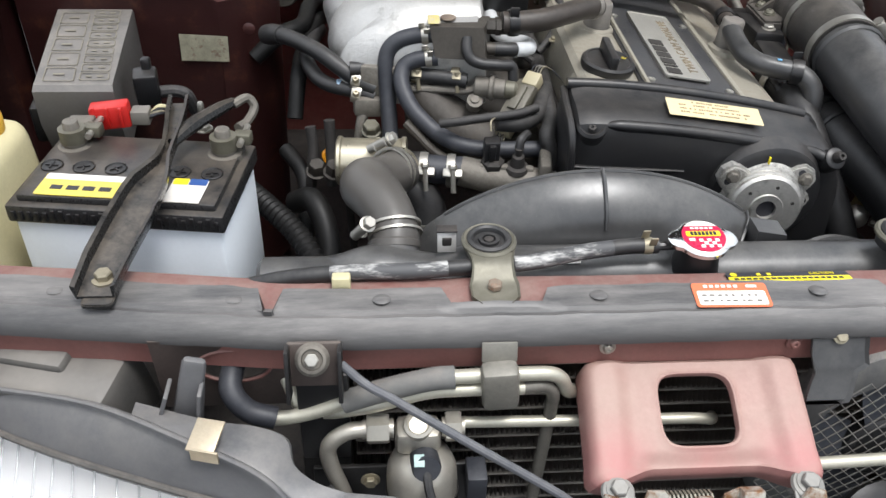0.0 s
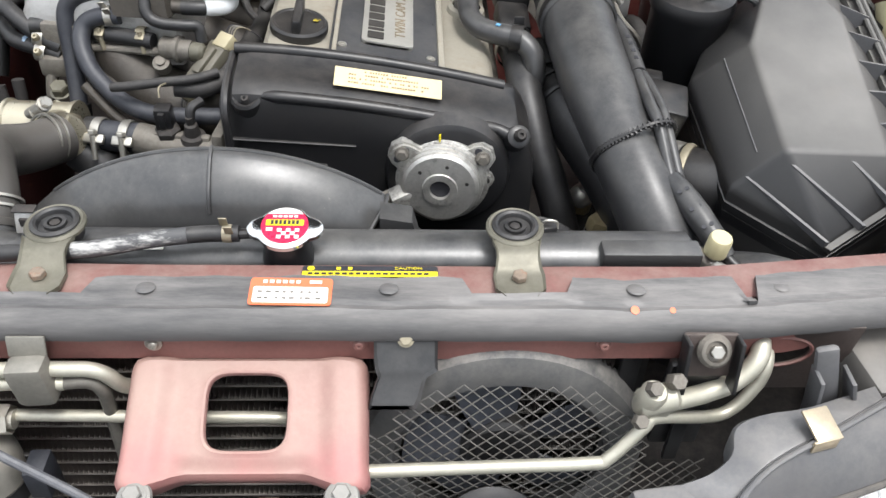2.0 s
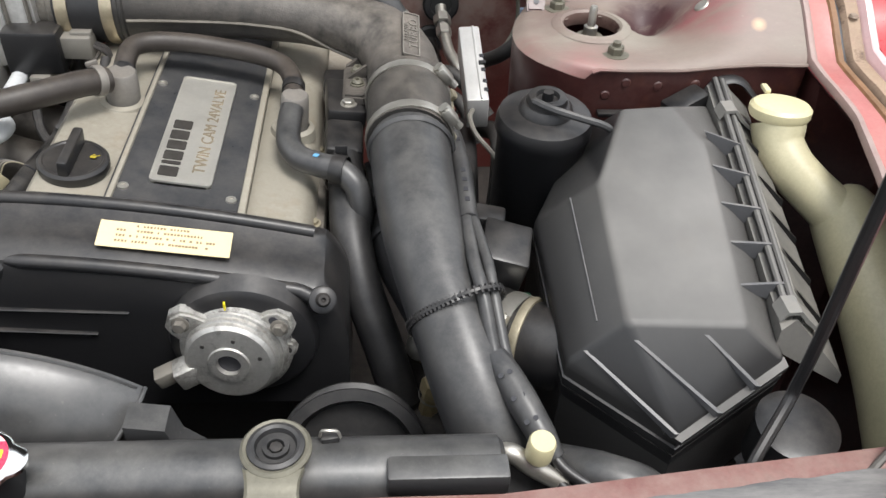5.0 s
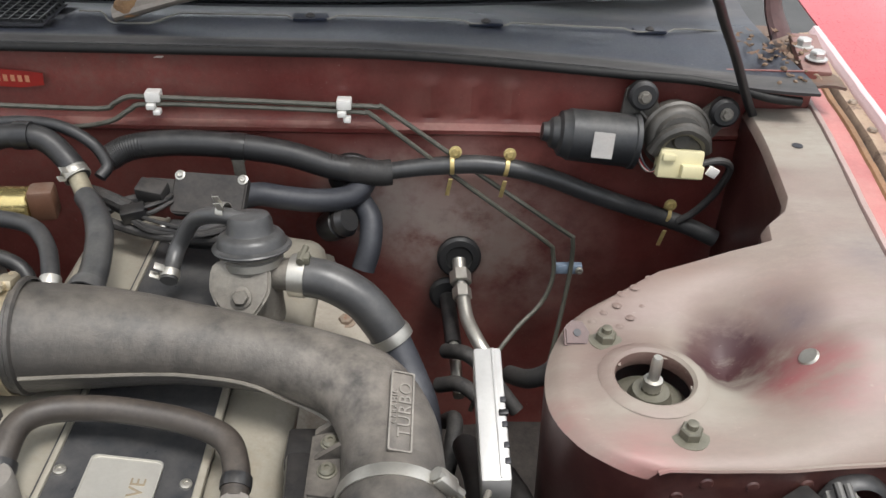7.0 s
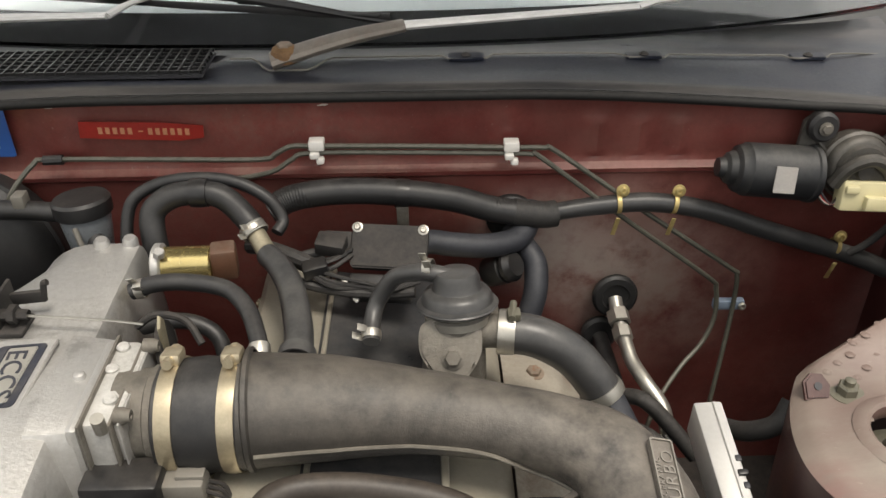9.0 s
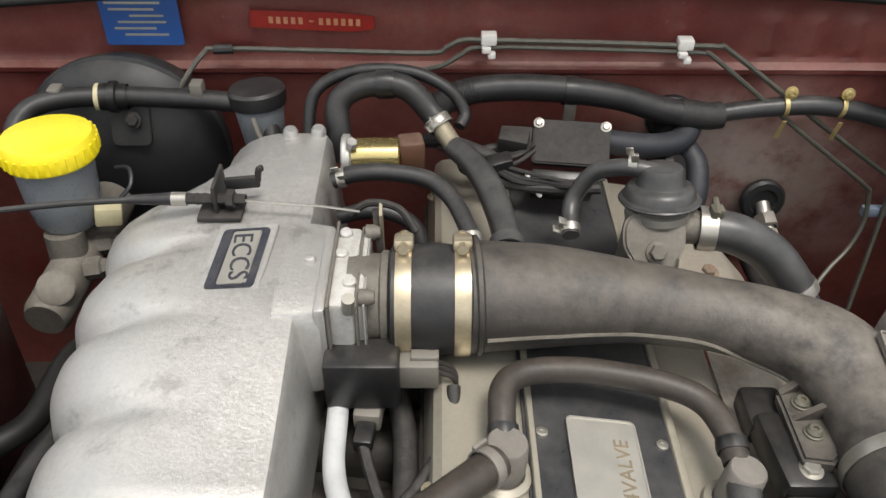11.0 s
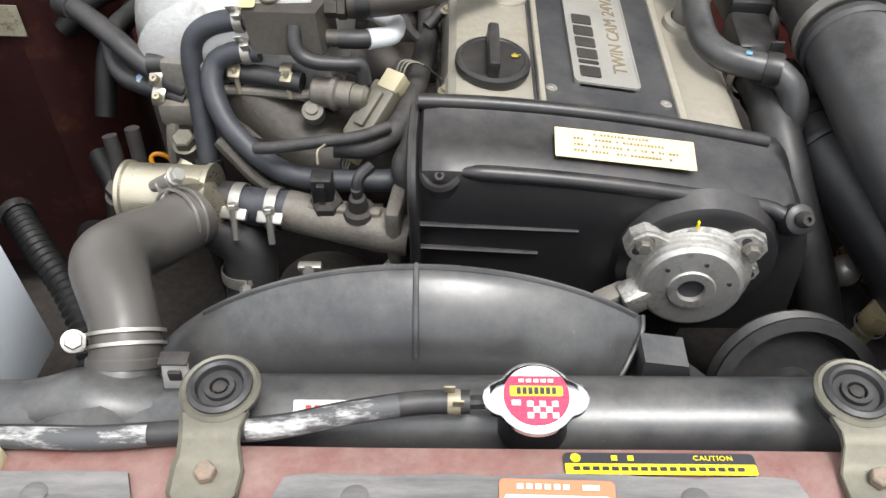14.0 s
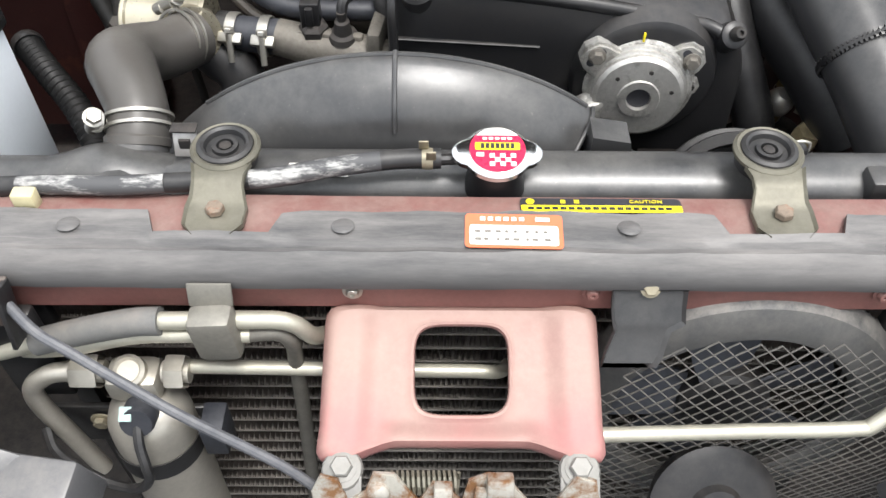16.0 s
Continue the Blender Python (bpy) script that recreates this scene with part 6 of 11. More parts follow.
def battery():
    x0, x1, y0, y1, zt = -0.722, -0.492, 0.14, 0.286, 0.862
    cx, cy = (x0 + x1) / 2, (y0 + y1) / 2
    th = thing("battery", (cx, cy, 0.66), "pale blue-white car battery with a dusty black lid", "battery")
    part("case", box((cx, cy, zt - 0.12), (x1 - x0, y1 - y0, 0.2), 0.006), M_BATTERY, th)
    part("lid", box((cx, cy, zt - 0.011), (x1 - x0 + 0.008, y1 - y0 + 0.008, 0.022), 0.003), M_BATLID, th, "dusty black lid")
    part("lid_top", box((cx, cy, zt + 0.003), (x1 - x0 - 0.012, y1 - y0 - 0.012, 0.01), 0.003), M_BATLID, th)
    random.seed(2)
    for i in range(26):
        part("lid_notch", box((x0 + 0.004 + i * 0.0089, y0 - 0.0045, zt - 0.012 + random.choice((0, 0, 0.003))), (0.0045, 0.003, 0.012), 0.0006), M_BLACK, th)
    for i in range(6):
        x = x0 + 0.021 + i * 0.0367
        part("vent_plug", lathe([(0.0125, 0), (0.0125, 0.0015), (0.0115, 0.002), (0.0105, 0.0005), (0, 0.0005)], (x, cy - 0.006, zt + 0.008), (0, 0, 1), 20), M_BLACK, th)
        part("plug_cross", merge(box((x, cy - 0.006, zt + 0.0095), (0.014, 0.0018, 0.0012), 0, rot=(0, 0, 20 * i)), box((x, cy - 0.006, zt + 0.0095), (0.0018, 0.014, 0.0012), 0, rot=(0, 0, 20 * i))), M_BLACK, th)
    for i, x in enumerate((-0.694, -0.516)):
        post = part("terminal", lathe([(0.02, -0.012), (0.02, -0.004), (0.0135, -0.003), (0.0135, 0.012), (0.01, 0.013), (0.0088, 0.026), (0.008, 0.027), (0, 0.027)], (x, 0.256, zt + 0.012), (0, 0, 1), 20), M_ALUDK, th, "grey lead terminal post")
        part("terminal_clamp", merge(lathe([(0.0095, 0), (0.0155, 0), (0.0155, 0.016), (0.0095, 0.016)], (x, 0.256, zt + 0.014), (0, 0, 1), 20), box((x + 0.02, 0.268, zt + 0.022), (0.02, 0.016, 0.014), 0.002)), M_OLIVE, post)
        part("clamp_bolt", tube([(x + 0.02, 0.25, zt + 0.022), (x + 0.02, 0.292, zt + 0.024)], 0.004, 8), M_STEEL, post)
    m = axes((-0.647, 0.169, zt + 0.0087), (1, 0, 0), (0, 1, 0))
    lab = part("yellow_label", slab(rounded(0.1, 0.042, 0.002, 2), 0.0006, m, 0), material("yellow_battery_label", (0.75, 0.6, 0.08), 0.4, 0, 0.3, DUST, 0.15, 30, 0, rust=0.5, rust_colour=(0.3, 0.25, 0.1)), th, "worn yellow warning label")
    part("label_head", slab(rounded(0.098, 0.011, 0.001, 2, 0, 0.015), 0.0004, m @ Matrix.Translation((0, 0, 0.0006)), 0), M_PAPER, lab)
    bars(lab, m, [(-0.03 + i * 0.018, -0.006, 0.013, 0.008) for i in range(4)], M_INK)
    m = axes((-0.536, 0.169, zt + 0.0087), (1, 0, 0), (0, 1, 0))
    lab = part("white_label", slab(rounded(0.04, 0.044, 0.001, 2), 0.0006, m, 0), M_PAPER, th, "white and blue battery label")
    part("blue_field", slab(rounded(0.02, 0.012, 0.001, 2, 0.009, 0.018), 0.0004, m @ Matrix.Translation((0, 0, 0.0006)), 0), M_BLUE, lab)
    part("yellow_field", slab(rounded(0.017, 0.012, 0.001, 2, -0.0105, 0.018), 0.0004, m @ Matrix.Translation((0, 0, 0.0006)), 0), M_YELLOW, lab)
    th.rotation_euler = (0, 0, radians(-7))
    return th


battery()


def airbox():
    th = thing("air_filter_box", (0.6, 0.3, 0.7), "faceted grey plastic air filter box with ribbed flanks", "air filter box")
    tz = lambda y: 0.879 + (y - 0.19) * 0.245
    A, B, C = V((0.581, 0.465, tz(0.465))), V((0.638, 0.468, tz(0.468))), V((0.664, 0.41, tz(0.41)))
    D, E, G = V((0.65, 0.186, tz(0.186))), V((0.536, 0.19, 0.879)), V((0.536, 0.357, tz(0.357)))
    H, I, J, K = V((0.485, 0.189, 0.824)), V((0.477, 0.372, 0.857)), V((0.583, 0.118, 0.8)), V((0.692, 0.17, 0.845))
    L, M, N = V((0.716, 0.47, 0.901)), V((0.716, 0.545, 0.905)), V((0.552, 0.53, 0.868))
    low = [N, M, L, K, J, H, I]
    bm = bmesh.new()
    vt = {}
    def vv(p):
        key = tuple(round(q, 5) for q in p)
        if key not in vt:
            vt[key] = bm.verts.new(p)
        return vt[key]
    for face in ((A, B, C, D, E, G), (G, E, H, I), (E, D, J), (D, K, J), (E, J, H), (C, D, K), (C, K, L), (B, C, L), (B, L, M), (A, B, M, N), (G, A, N), (G, N, I)):
        bm.faces.new([vv(p) for p in face])
    for a, b in zip(low, low[1:] + low[:1]):
        d = V((0, 0, -0.14))
        bm.faces.new([vv(a), vv(b), vv(b + d), vv(a + d)])
    bmesh.ops.recalc_face_normals(bm, faces=bm.faces)
    crease = [e for e in bm.edges if len(e.link_faces) == 2 and e.calc_face_angle(0) > 0.2 and all(v.co.z > 0.79 for v in e.verts)]
    bmesh.ops.bevel(bm, geom=crease, offset=0.0055, segments=3, profile=0.5, affect="EDGES")
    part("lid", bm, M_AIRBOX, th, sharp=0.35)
    # seam flange round the lid
    mid = sum(low, V()) / len(low)
    out = [mid + (p - mid) * 1.012 for p in low]
    part("flange", loft([[p + V((0, 0, dz)) for p in ring] for ring, dz in ((low, -0.026), (out, -0.025), (out, -0.017), (low, -0.016))]), M_BLACK, th)
    part("front_rim", loft([[p + V((0, 0, dz)) + V((0.1, -0.99, 0)) * g for g, dz in ((-0.004, 0.001), (0.007, -0.001), (0.007, -0.006), (-0.004, -0.008))] for p in (H.lerp(J, 0.86), J, J.lerp(K, 0.5), K)]), M_AIRBOX, th, "dusty folded rim")
    part("lower_case", loft([[mid + (p - mid) * g + V((0, 0, dz)) for p in low] for g, dz in ((1.006, -0.03), (1.0, -0.045), (0.95, -0.16))]), M_BLACK, th, "black lower case")
    # hinge rail along the wing side, thin webs from the flank to it
    ra, rb = V((0.727, 0.56, 0.933)), V((0.698, 0.195, 0.878))
    for y in (0.435, 0.385, 0.334, 0.284, 0.233):
        e = rb.lerp(ra, (y - rb.y) / (ra.y - rb.y))
        g = (0.41 - y) / 0.224
        a, b = C.lerp(D, g), L.lerp(K, g)
        tip = a.lerp(b, 0.1)
        tip.y = y
        pts = [tip, e + V((0, 0, 0.0045)), e + V((0.004, 0, -0.016)), e + V((-0.012, 0, -0.016)), tip + V((0.004, 0, -0.008))]
        part("side_rib", loft([[p + V((0, d, 0)) for p in pts] for d in (-0.0016, 0.0016)]), M_LAMPBODY, th)
    for a, b in ((E.lerp(H, 0.68), J.lerp(H, 0.06)), (E.lerp(J, 0.16), J.lerp(K, 0.33)), (E.lerp(D, 0.6).lerp(J.lerp(K, 0.5), 0.1), J.lerp(K, 0.68))):
        n = V((0, -0.75, 0.66))
        pts = [a, a.lerp(b, 0.55) + n * 0.007, b + n * 0.013, b + V((0, -0.006, -0.002))]
        part("front_rib", loft([[p + V((d, 0, 0)) for p in pts] for d in (-0.0022, 0.0022)]), M_LAMPBODY, th)
    part("embossed_line", tube([G.lerp(I, 0.42) + V((-0.001, 0, 0.001)), E.lerp(H, 0.42) + V((-0.001, 0.02, 0.005))], 0.0009, 6), M_LAMPBODY, th)
    for off, dz in ((-0.004, 0.0), (0.005, -0.0015)):
        part("clip_rail", tube([ra + V((off, 0, dz)), rb + V((off, 0, dz))], 0.0042, 10), M_AIRBOX, th)
    shelf = material("dusty_pale_shelf", (0.13, 0.125, 0.115), 0.5, 0, 0.6, (0.27, 0.25, 0.215), 0.2, 20, 0.05)
    part("rail_shelf", loft([[p + V((0.006, 0, -0.003)), p + V((0.047 + 0.017 * g, -0.018 * g, -0.038 - 0.026 * g)), p + V((0.047 + 0.017 * g, -0.018 * g, -0.05 - 0.026 * g)), p + V((-0.012, -0.01 * g, -0.034)), p + V((-0.012, -0.01 * g, -0.008))] for p, g in ((ra, 0), (ra.lerp(rb, 0.5), 0.5), (rb, 1))]), shelf, th, "dusty pale rail shelf")
    part("shelf_crease", tube([ra + V((0.014, 0, -0.009)), rb + V((0.014, 0, -0.009))], 0.0016, 6), shelf, th)
    clip = material("pale_grey_clip", (0.2, 0.195, 0.18), 0.45, 0, 0.4, DUST, 0.15, 30, 0.03)
    for y in (0.5, 0.205):
        p = rb.lerp(ra, (y - rb.y) / (ra.y - rb.y))
        part("clip", loft([[p + V((x, d, z)) for x, z in ((-0.012, -0.006), (-0.007, 0.006), (0.006, 0.007), (0.016, -0.004), (0.036, -0.022), (0.036, -0.026), (0.014, -0.008), (0.005, 0.003), (-0.006, 0.002))] for d in (-0.012, 0.012)]), clip, th, "pale grey spring clip")
    for y in (0.46, 0.4, 0.345, 0.29, 0.235):
        p = rb.lerp(ra, (y - rb.y) / (ra.y - rb.y))
        g = (ra.y - y) / (ra.y - rb.y)
        pts = [p + V((0.02, 0.008, -0.012)), p + V((0.046 + 0.016 * g, -0.006, -0.029 - 0.024 * g)), p + V((0.046 + 0.016 * g, -0.006, -0.044 - 0.024 * g))]
        part("rail_rib", loft([[q + V((0, d, 0)) for q in pts] for d in (-0.0022, 0.0022)]), M_BLACK, th)
    return th


airbox()

# ---- front: lamps, air conditioning, fan, latch ----
def headlamp(s):
    th = thing("headlamp", (s * 0.58, -0.12, 0.6), "headlamp with a dusty grey housing and bright clear lens", "headlamp", "headlamps")
    lift = 0.02 if s < 0 else 0.0
    rear = [V((s * x, y, z)) for x, y, z in ((0.388, -0.189, 0.735), (0.41, -0.166, 0.757), (0.44, -0.146, 0.778), (0.5, -0.12, 0.791), (0.6, -0.072, 0.794), (0.72, -0.038, 0.788), (0.8, -0.005, 0.78))]
    front = [V((s * x, y + lift * (0.6 + x), z)) for x, y, z in ((0.425, -0.2, 0.7), (0.436, -0.176, 0.716), (0.46, -0.166, 0.724), (0.525, -0.155, 0.74), (0.64, -0.116, 0.746), (0.735, -0.072, 0.748), (0.81, -0.025, 0.745))]
    r2, f2 = spline(rear, 5), spline(front, 5)
    loops = []
    for a, b in zip(r2, f2):
        d = V((0, 0, -0.002))
        loops.append([a + V((0, 0.004, -0.09)), a + V((0, 0.004, -0.004)), a, a.lerp(b, 0.15) + V((0, 0, 0.003)), a.lerp(b, 0.5) + V((0, 0, 0.007)), a.lerp(b, 0.9) + V((0, 0, 0.003)), b, b + V((0, 0.006, -0.012)), b + V((0, 0.03, -0.09))])
    part("housing", loft(loops), M_LAMPBODY, th)
    part("rear_seam", tube([p + V((0, -0.006, 0.003)) for p in r2], 0.0028, 8, 1), M_LAMPBODY, th)
    part("lens_rim", tube([p + V((0, -0.001, 0.001)) for p in f2], 0.0035, 8, 1), material("dusty_lens_rim", (0.07, 0.065, 0.06), 0.6, 0, 0.3, DUST, 0.2, 40, 0.1), th, "dusty sealing rim")
    # fluted band inside the upper lens edge
    for i in range(26):
        k = 2 + i * 0.9
        p0, p1 = f2[min(len(f2) - 1, int(k) + 1)], f2[int(k)]
        q = p1.lerp(p0, k - int(k))
        part("flute", tube([q + V((s * 0.004, 0.008, -0.024)), q + V((s * 0.002, -0.026, -0.06 - 0.0022 * (i % 5)))], 0.0011, 6), material("frosted_flute", (0.6, 0.61, 0.62), 0.25), th)
    low = [p + V((s * 0.0, -0.13 - 0.03 * (1 - i / len(f2)), -0.14)) for i, p in enumerate(f2)]
    loops = []
    for k in range(9):
        v = k / 8
        loops.append([a.lerp(b, v) + V((0, -0.02 * math.sin(v * math.pi), 0.03 * math.sin(v * math.pi))) for a, b in zip(f2, low)])
    bm = loft(loops, closed=False, caps=False)
    bmesh.ops.solidify(bm, geom=bm.faces[:], thickness=0.003)
    lens = part("lens", bm, M_LENS, th, "clear glass lens")
    lens.visible_shadow = False
    refl = material("lamp_reflector", (0.94, 0.94, 0.94), 0.35, 0.25, 0, DUST, 0.0, 20, 0.0)
    loops = []
    for k in range(7):
        v = k / 6
        loops.append([a.lerp(b, v) + V((0, 0.025 + 0.02 * math.sin(v * math.pi), -0.03 - 0.01 * math.sin(v * math.pi))) for a, b in zip(f2, low)])
    bm = loft(loops, closed=False, caps=False)
    bmesh.ops.solidify(bm, geom=bm.faces[:], thickness=0.003)
    part("reflector", bm, refl, th, "bright reflector behind the lens")
    q = f2[int(len(f2) * 0.6)].lerp(low[int(len(low) * 0.6)], 0.45)
    part("bulb_shield", lathe([(0.05, 0.0), (0.052, 0.01), (0.045, 0.02), (0.03, 0.028)], q + V((0, 0.02, -0.03)), (0, -0.75, 0.6), 28), M_STEEL, th, "round metal bulb shield")
    # flange ear, guide post, spring clips
    edge = spline([V((s * x, y, z)) for x, y, z in ((0.34, -0.15, 0.735), (0.361, -0.149, 0.748), (0.39, -0.143, 0.757), (0.411, -0.129, 0.766), (0.418, -0.106, 0.775), (0.445, -0.096, 0.781), (0.488, -0.092, 0.786), (0.56, -0.07, 0.79))], 4)
    seam = spline(rear[:4] + [V((s * 0.56, -0.09, 0.792))], 7)
    loops = []
    for i, p in enumerate(edge):
        q = seam[min(len(seam) - 1, i)]
        loops.append([p + V((0, 0, -0.03)), p + V((0, 0, -0.003)), p.lerp(q, 0.06), p.lerp(q, 0.9), q + V((0, 0, -0.002)), q + V((0, 0, -0.03))])
    part("inner_flange", loft(loops), M_LAMPBODY, th)
    part("ear_dimple", lathe([(0.007, 0), (0.006, 0.002), (0, 0.0005)], (s * 0.424, -0.121, 0.77), (0, -0.2, 1), 14), M_LAMPBODY, th)
    post = part("guide_post", box((s * 0.512, -0.07, 0.79), (0.026, 0.012, 0.1), 0.005, rot=(-6, s * -14, 0), taper=0.85), M_LAMPBODY, th)
    for d in (-1, 1):
        part("post_fin", box((s * 0.52 + d * 0.018, -0.075, 0.778), (0.004, 0.026, 0.07), 0.001, rot=(0, s * -14 + d * -5, 0)), M_LAMPBODY, post)
    brass = material("brassy_clip", (0.5, 0.42, 0.3), 0.4, 0.7, 0.3, DUST, 0.2, 40, 0.05)
    for x, y, z, r in ((0.487, -0.122, 0.794, -14), (0.752, -0.038, 0.79, -20)):
        part("spring_clip", merge(box((s * x, y, z + 0.005), (0.026, 0.032, 0.003), 0.001, rot=(14, 0, s * -r)), box((s * x, y - 0.015, z - 0.004), (0.026, 0.003, 0.014), 0.001, rot=(0, 0, s * -r))), brass, th, "brassy spring clip")
    # inner corner bracket towards the grille
    bm = box((s * 0.355, -0.165, 0.712), (0.07, 0.045, 0.066), 0.004, rot=(12, 0, s * 8))
    part("corner_bracket", bm, M_LAMPBODY, th)
    part("bracket_slot", box((s * 0.352, -0.188, 0.727), (0.034, 0.006, 0.007), 0.001, rot=(12, 0, s * 8)), M_INK, th, "dark slot in the bracket")
    return th


headlamp(1)
headlamp(-1)


def lamp_box(s):
    th = thing("lamp_rear_cover", (s * 0.66, -0.01, 0.7), "dusty dark grey plastic cover box behind the headlamp", "cover", "lamp rear covers")
    wide = 0.03 if s > 0 else 0.0
    part("box", box((s * (0.665 - wide / 2), -0.012 - wide * 0.12, 0.752), (0.19 + wide, 0.085, 0.095), 0.012, rot=(8, 0, s * 14), taper=0.94), M_LAMPCOVER, th)
    part("lid_step", box((s * 0.69, 0.0, 0.803), (0.13, 0.05, 0.012), 0.004, rot=(8, 0, s * 14), taper=0.95), M_LAMPCOVER, th)
    m = axes((s * 0.655, -0.036, 0.7945), (1, s * 0.24, 0), (0, 1, 0.14))
    random.seed(4)
    bars(th, m, [(-0.06 + i * 0.0075 + 0.002 * j, -0.006 * j, random.uniform(0.0025, 0.0055), 0.0035) for i in range(15) for j in range(2) if (i * 7 + j) % 5], material("pale_print", (0.24, 0.24, 0.235), 0.6))
    return th


lamp_box(1)
lamp_box(-1)


def hood_stop(s):
    th = thing("hood_stop", (s * 0.393, -0.06, 0.8), "black steel bracket with a round zinc adjuster", "bracket", "hood stop brackets")
    part("plate", box((s * 0.393, -0.062, 0.825), (0.05, 0.006, 0.046), 0.002, rot=(-14, 0, 0)), M_SIDE, th)
    part("leg", box((s * 0.388, -0.058, 0.75), (0.05, 0.012, 0.12), 0.003), M_BLACK, th)
    for d in (-1, 1):
        part("plate_flange", box((s * 0.393 + d * 0.024, -0.072, 0.822), (0.004, 0.02, 0.055), 0.001, rot=(-14, 0, 0)), M_BLACK, th)
    part("adjuster", lathe([(0.0155, 0.0), (0.016, 0.004), (0.013, 0.008), (0.01, 0.009), (0.009, 0.006), (0.0055, 0.006), (0.005, 0.012), (0, 0.012)], (s * 0.394, -0.067, 0.836), (0, -0.8, 0.62), 24), M_ALUDK, th, "dull zinc adjuster screw")
    part("adjuster_hex", bolt_mesh(0.0065, 0.004, 0.0, m=at_frame((s * 0.394, -0.0745, 0.842), (0, -0.8, 0.62))), M_STEEL, th)
    return th


hood_stop(-1)
hood_stop(1)


def ac_lines():
    th = thing("air_conditioning_pipes", (-0.25, -0.06, 0.78), "pale dusty aluminium air conditioning pipes with a steel clamp", "pipes")
    alu = material("dusty_pipe_alu", (0.5, 0.48, 0.4), 0.42, 0.6, 0.35, (0.42, 0.38, 0.28), 0.15, 40, 0.06)
    dark = material("grimy_pipe_alu", (0.16, 0.15, 0.13), 0.5, 0.5, 0.4, (0.2, 0.18, 0.15), 0.3, 40, 0.1)
    p = part("upper_pipe", tube([(-0.47, 0.0, 0.79), (-0.476, -0.03, 0.79), (-0.476, -0.052, 0.78), (-0.46, -0.062, 0.763), (-0.435, -0.064, 0.754), (-0.404, -0.064, 0.759), (-0.37, -0.065, 0.774), (-0.329, -0.065, 0.79), (-0.285, -0.065, 0.803), (-0.24, -0.065, 0.806), (-0.19, -0.064, 0.806), (-0.17, -0.063, 0.804), (-0.158, -0.061, 0.795), (-0.148, -0.055, 0.772), (-0.135, -0.04, 0.755)], 0.0074, 12), alu, th)
    part("foam_sleeve", tube([(-0.368, -0.065, 0.775), (-0.329, -0.065, 0.79), (-0.285, -0.065, 0.803), (-0.262, -0.065, 0.805)], 0.0115, 12), material("grey_foam_sleeve", (0.13, 0.13, 0.125), 0.7, 0, 0.4, DUST, 0.15, 40, 0.1), p, "grey foam sleeve")
    part("rubber_sleeve", tube([(-0.47, 0.0, 0.79), (-0.476, -0.03, 0.79), (-0.476, -0.052, 0.78), (-0.46, -0.062, 0.763), (-0.435, -0.064, 0.754)], 0.0115, 12), M_HOSE, p, "black rubber sleeve")
    part("lower_pipe", tube([(-0.435, 0.0, 0.78), (-0.425, -0.03, 0.77), (-0.405, -0.052, 0.75), (-0.35, -0.064, 0.765), (-0.29, -0.067, 0.787), (-0.25, -0.067, 0.79), (-0.21, -0.067, 0.79), (-0.195, -0.066, 0.789)], 0.007, 12), alu, th)
    part("drop_pipe", tube([(-0.198, -0.066, 0.789), (-0.182, -0.065, 0.79), (-0.171, -0.064, 0.787), (-0.1645, -0.064, 0.776), (-0.164, -0.063, 0.755), (-0.168, -0.063, 0.65), (-0.175, -0.063, 0.507), (-0.178, -0.062, 0.45)], 0.0066, 12), dark, th, "grimy lower pipe")
    dusty = material("dusty_clamp_steel", (0.2, 0.19, 0.165), 0.45, 0.4, 0.5, (0.3, 0.28, 0.24), 0.25, 40, 0.08)
    cl = part("pipe_clamp", box((-0.219, -0.07, 0.798), (0.036, 0.026, 0.05), 0.007, rot=(0, -4, 0)), dusty, th, "dusty steel pipe clamp")
    part("clamp_tab", box((-0.22, -0.058, 0.83), (0.034, 0.003, 0.02), 0.001, rot=(-20, 0, 0)), dusty, cl)
    part("liquid_pipe", tube([(-0.26, -0.066, 0.742), (-0.1, -0.066, 0.738), (-0.02, -0.066, 0.737), (0.005, -0.062, 0.73), (0.015, -0.045, 0.715)], 0.006, 12), alu, th, "bright aluminium pipe")
    part("cross_pipe", tube([(0.05, -0.118, 0.722), (0.2, -0.114, 0.724), (0.29, -0.114, 0.729), (0.308, -0.112, 0.735), (0.338, -0.098, 0.763), (0.352, -0.09, 0.768), (0.425, -0.066, 0.74), (0.455, -0.055, 0.768), (0.463, -0.045, 0.795), (0.465, -0.02, 0.805)], 0.0065, 12), alu, th, "bright aluminium pipe in front of the fan guard")
    part("suction_pipe", tube([(0.362, -0.085, 0.785), (0.4, -0.072, 0.782), (0.43, -0.063, 0.79), (0.45, -0.05, 0.808), (0.457, -0.02, 0.82)], 0.0095, 14), alu, th, "thick bright aluminium pipe")
    vb = part("valve_block", merge(lathe([(0, -0.019), (0.011, -0.018), (0.014, -0.014), (0.014, 0.016), (0.0105, 0.02), (0, 0.0205)], (0.347, -0.087, 0.79), (1, 0.2, 0.1), 20), lathe([(0, -0.02), (0.0105, -0.019), (0.0125, -0.014), (0.0125, 0.014), (0.01, 0.018), (0, 0.0185)], (0.339, -0.09, 0.795), (0.1, -0.25, 1), 18)), alu, th, "round-shouldered aluminium connecting block")
    part("block_web", box((0.351, -0.085, 0.781), (0.026, 0.018, 0.03), 0.006, rot=(0, 8, 12)), alu, vb)
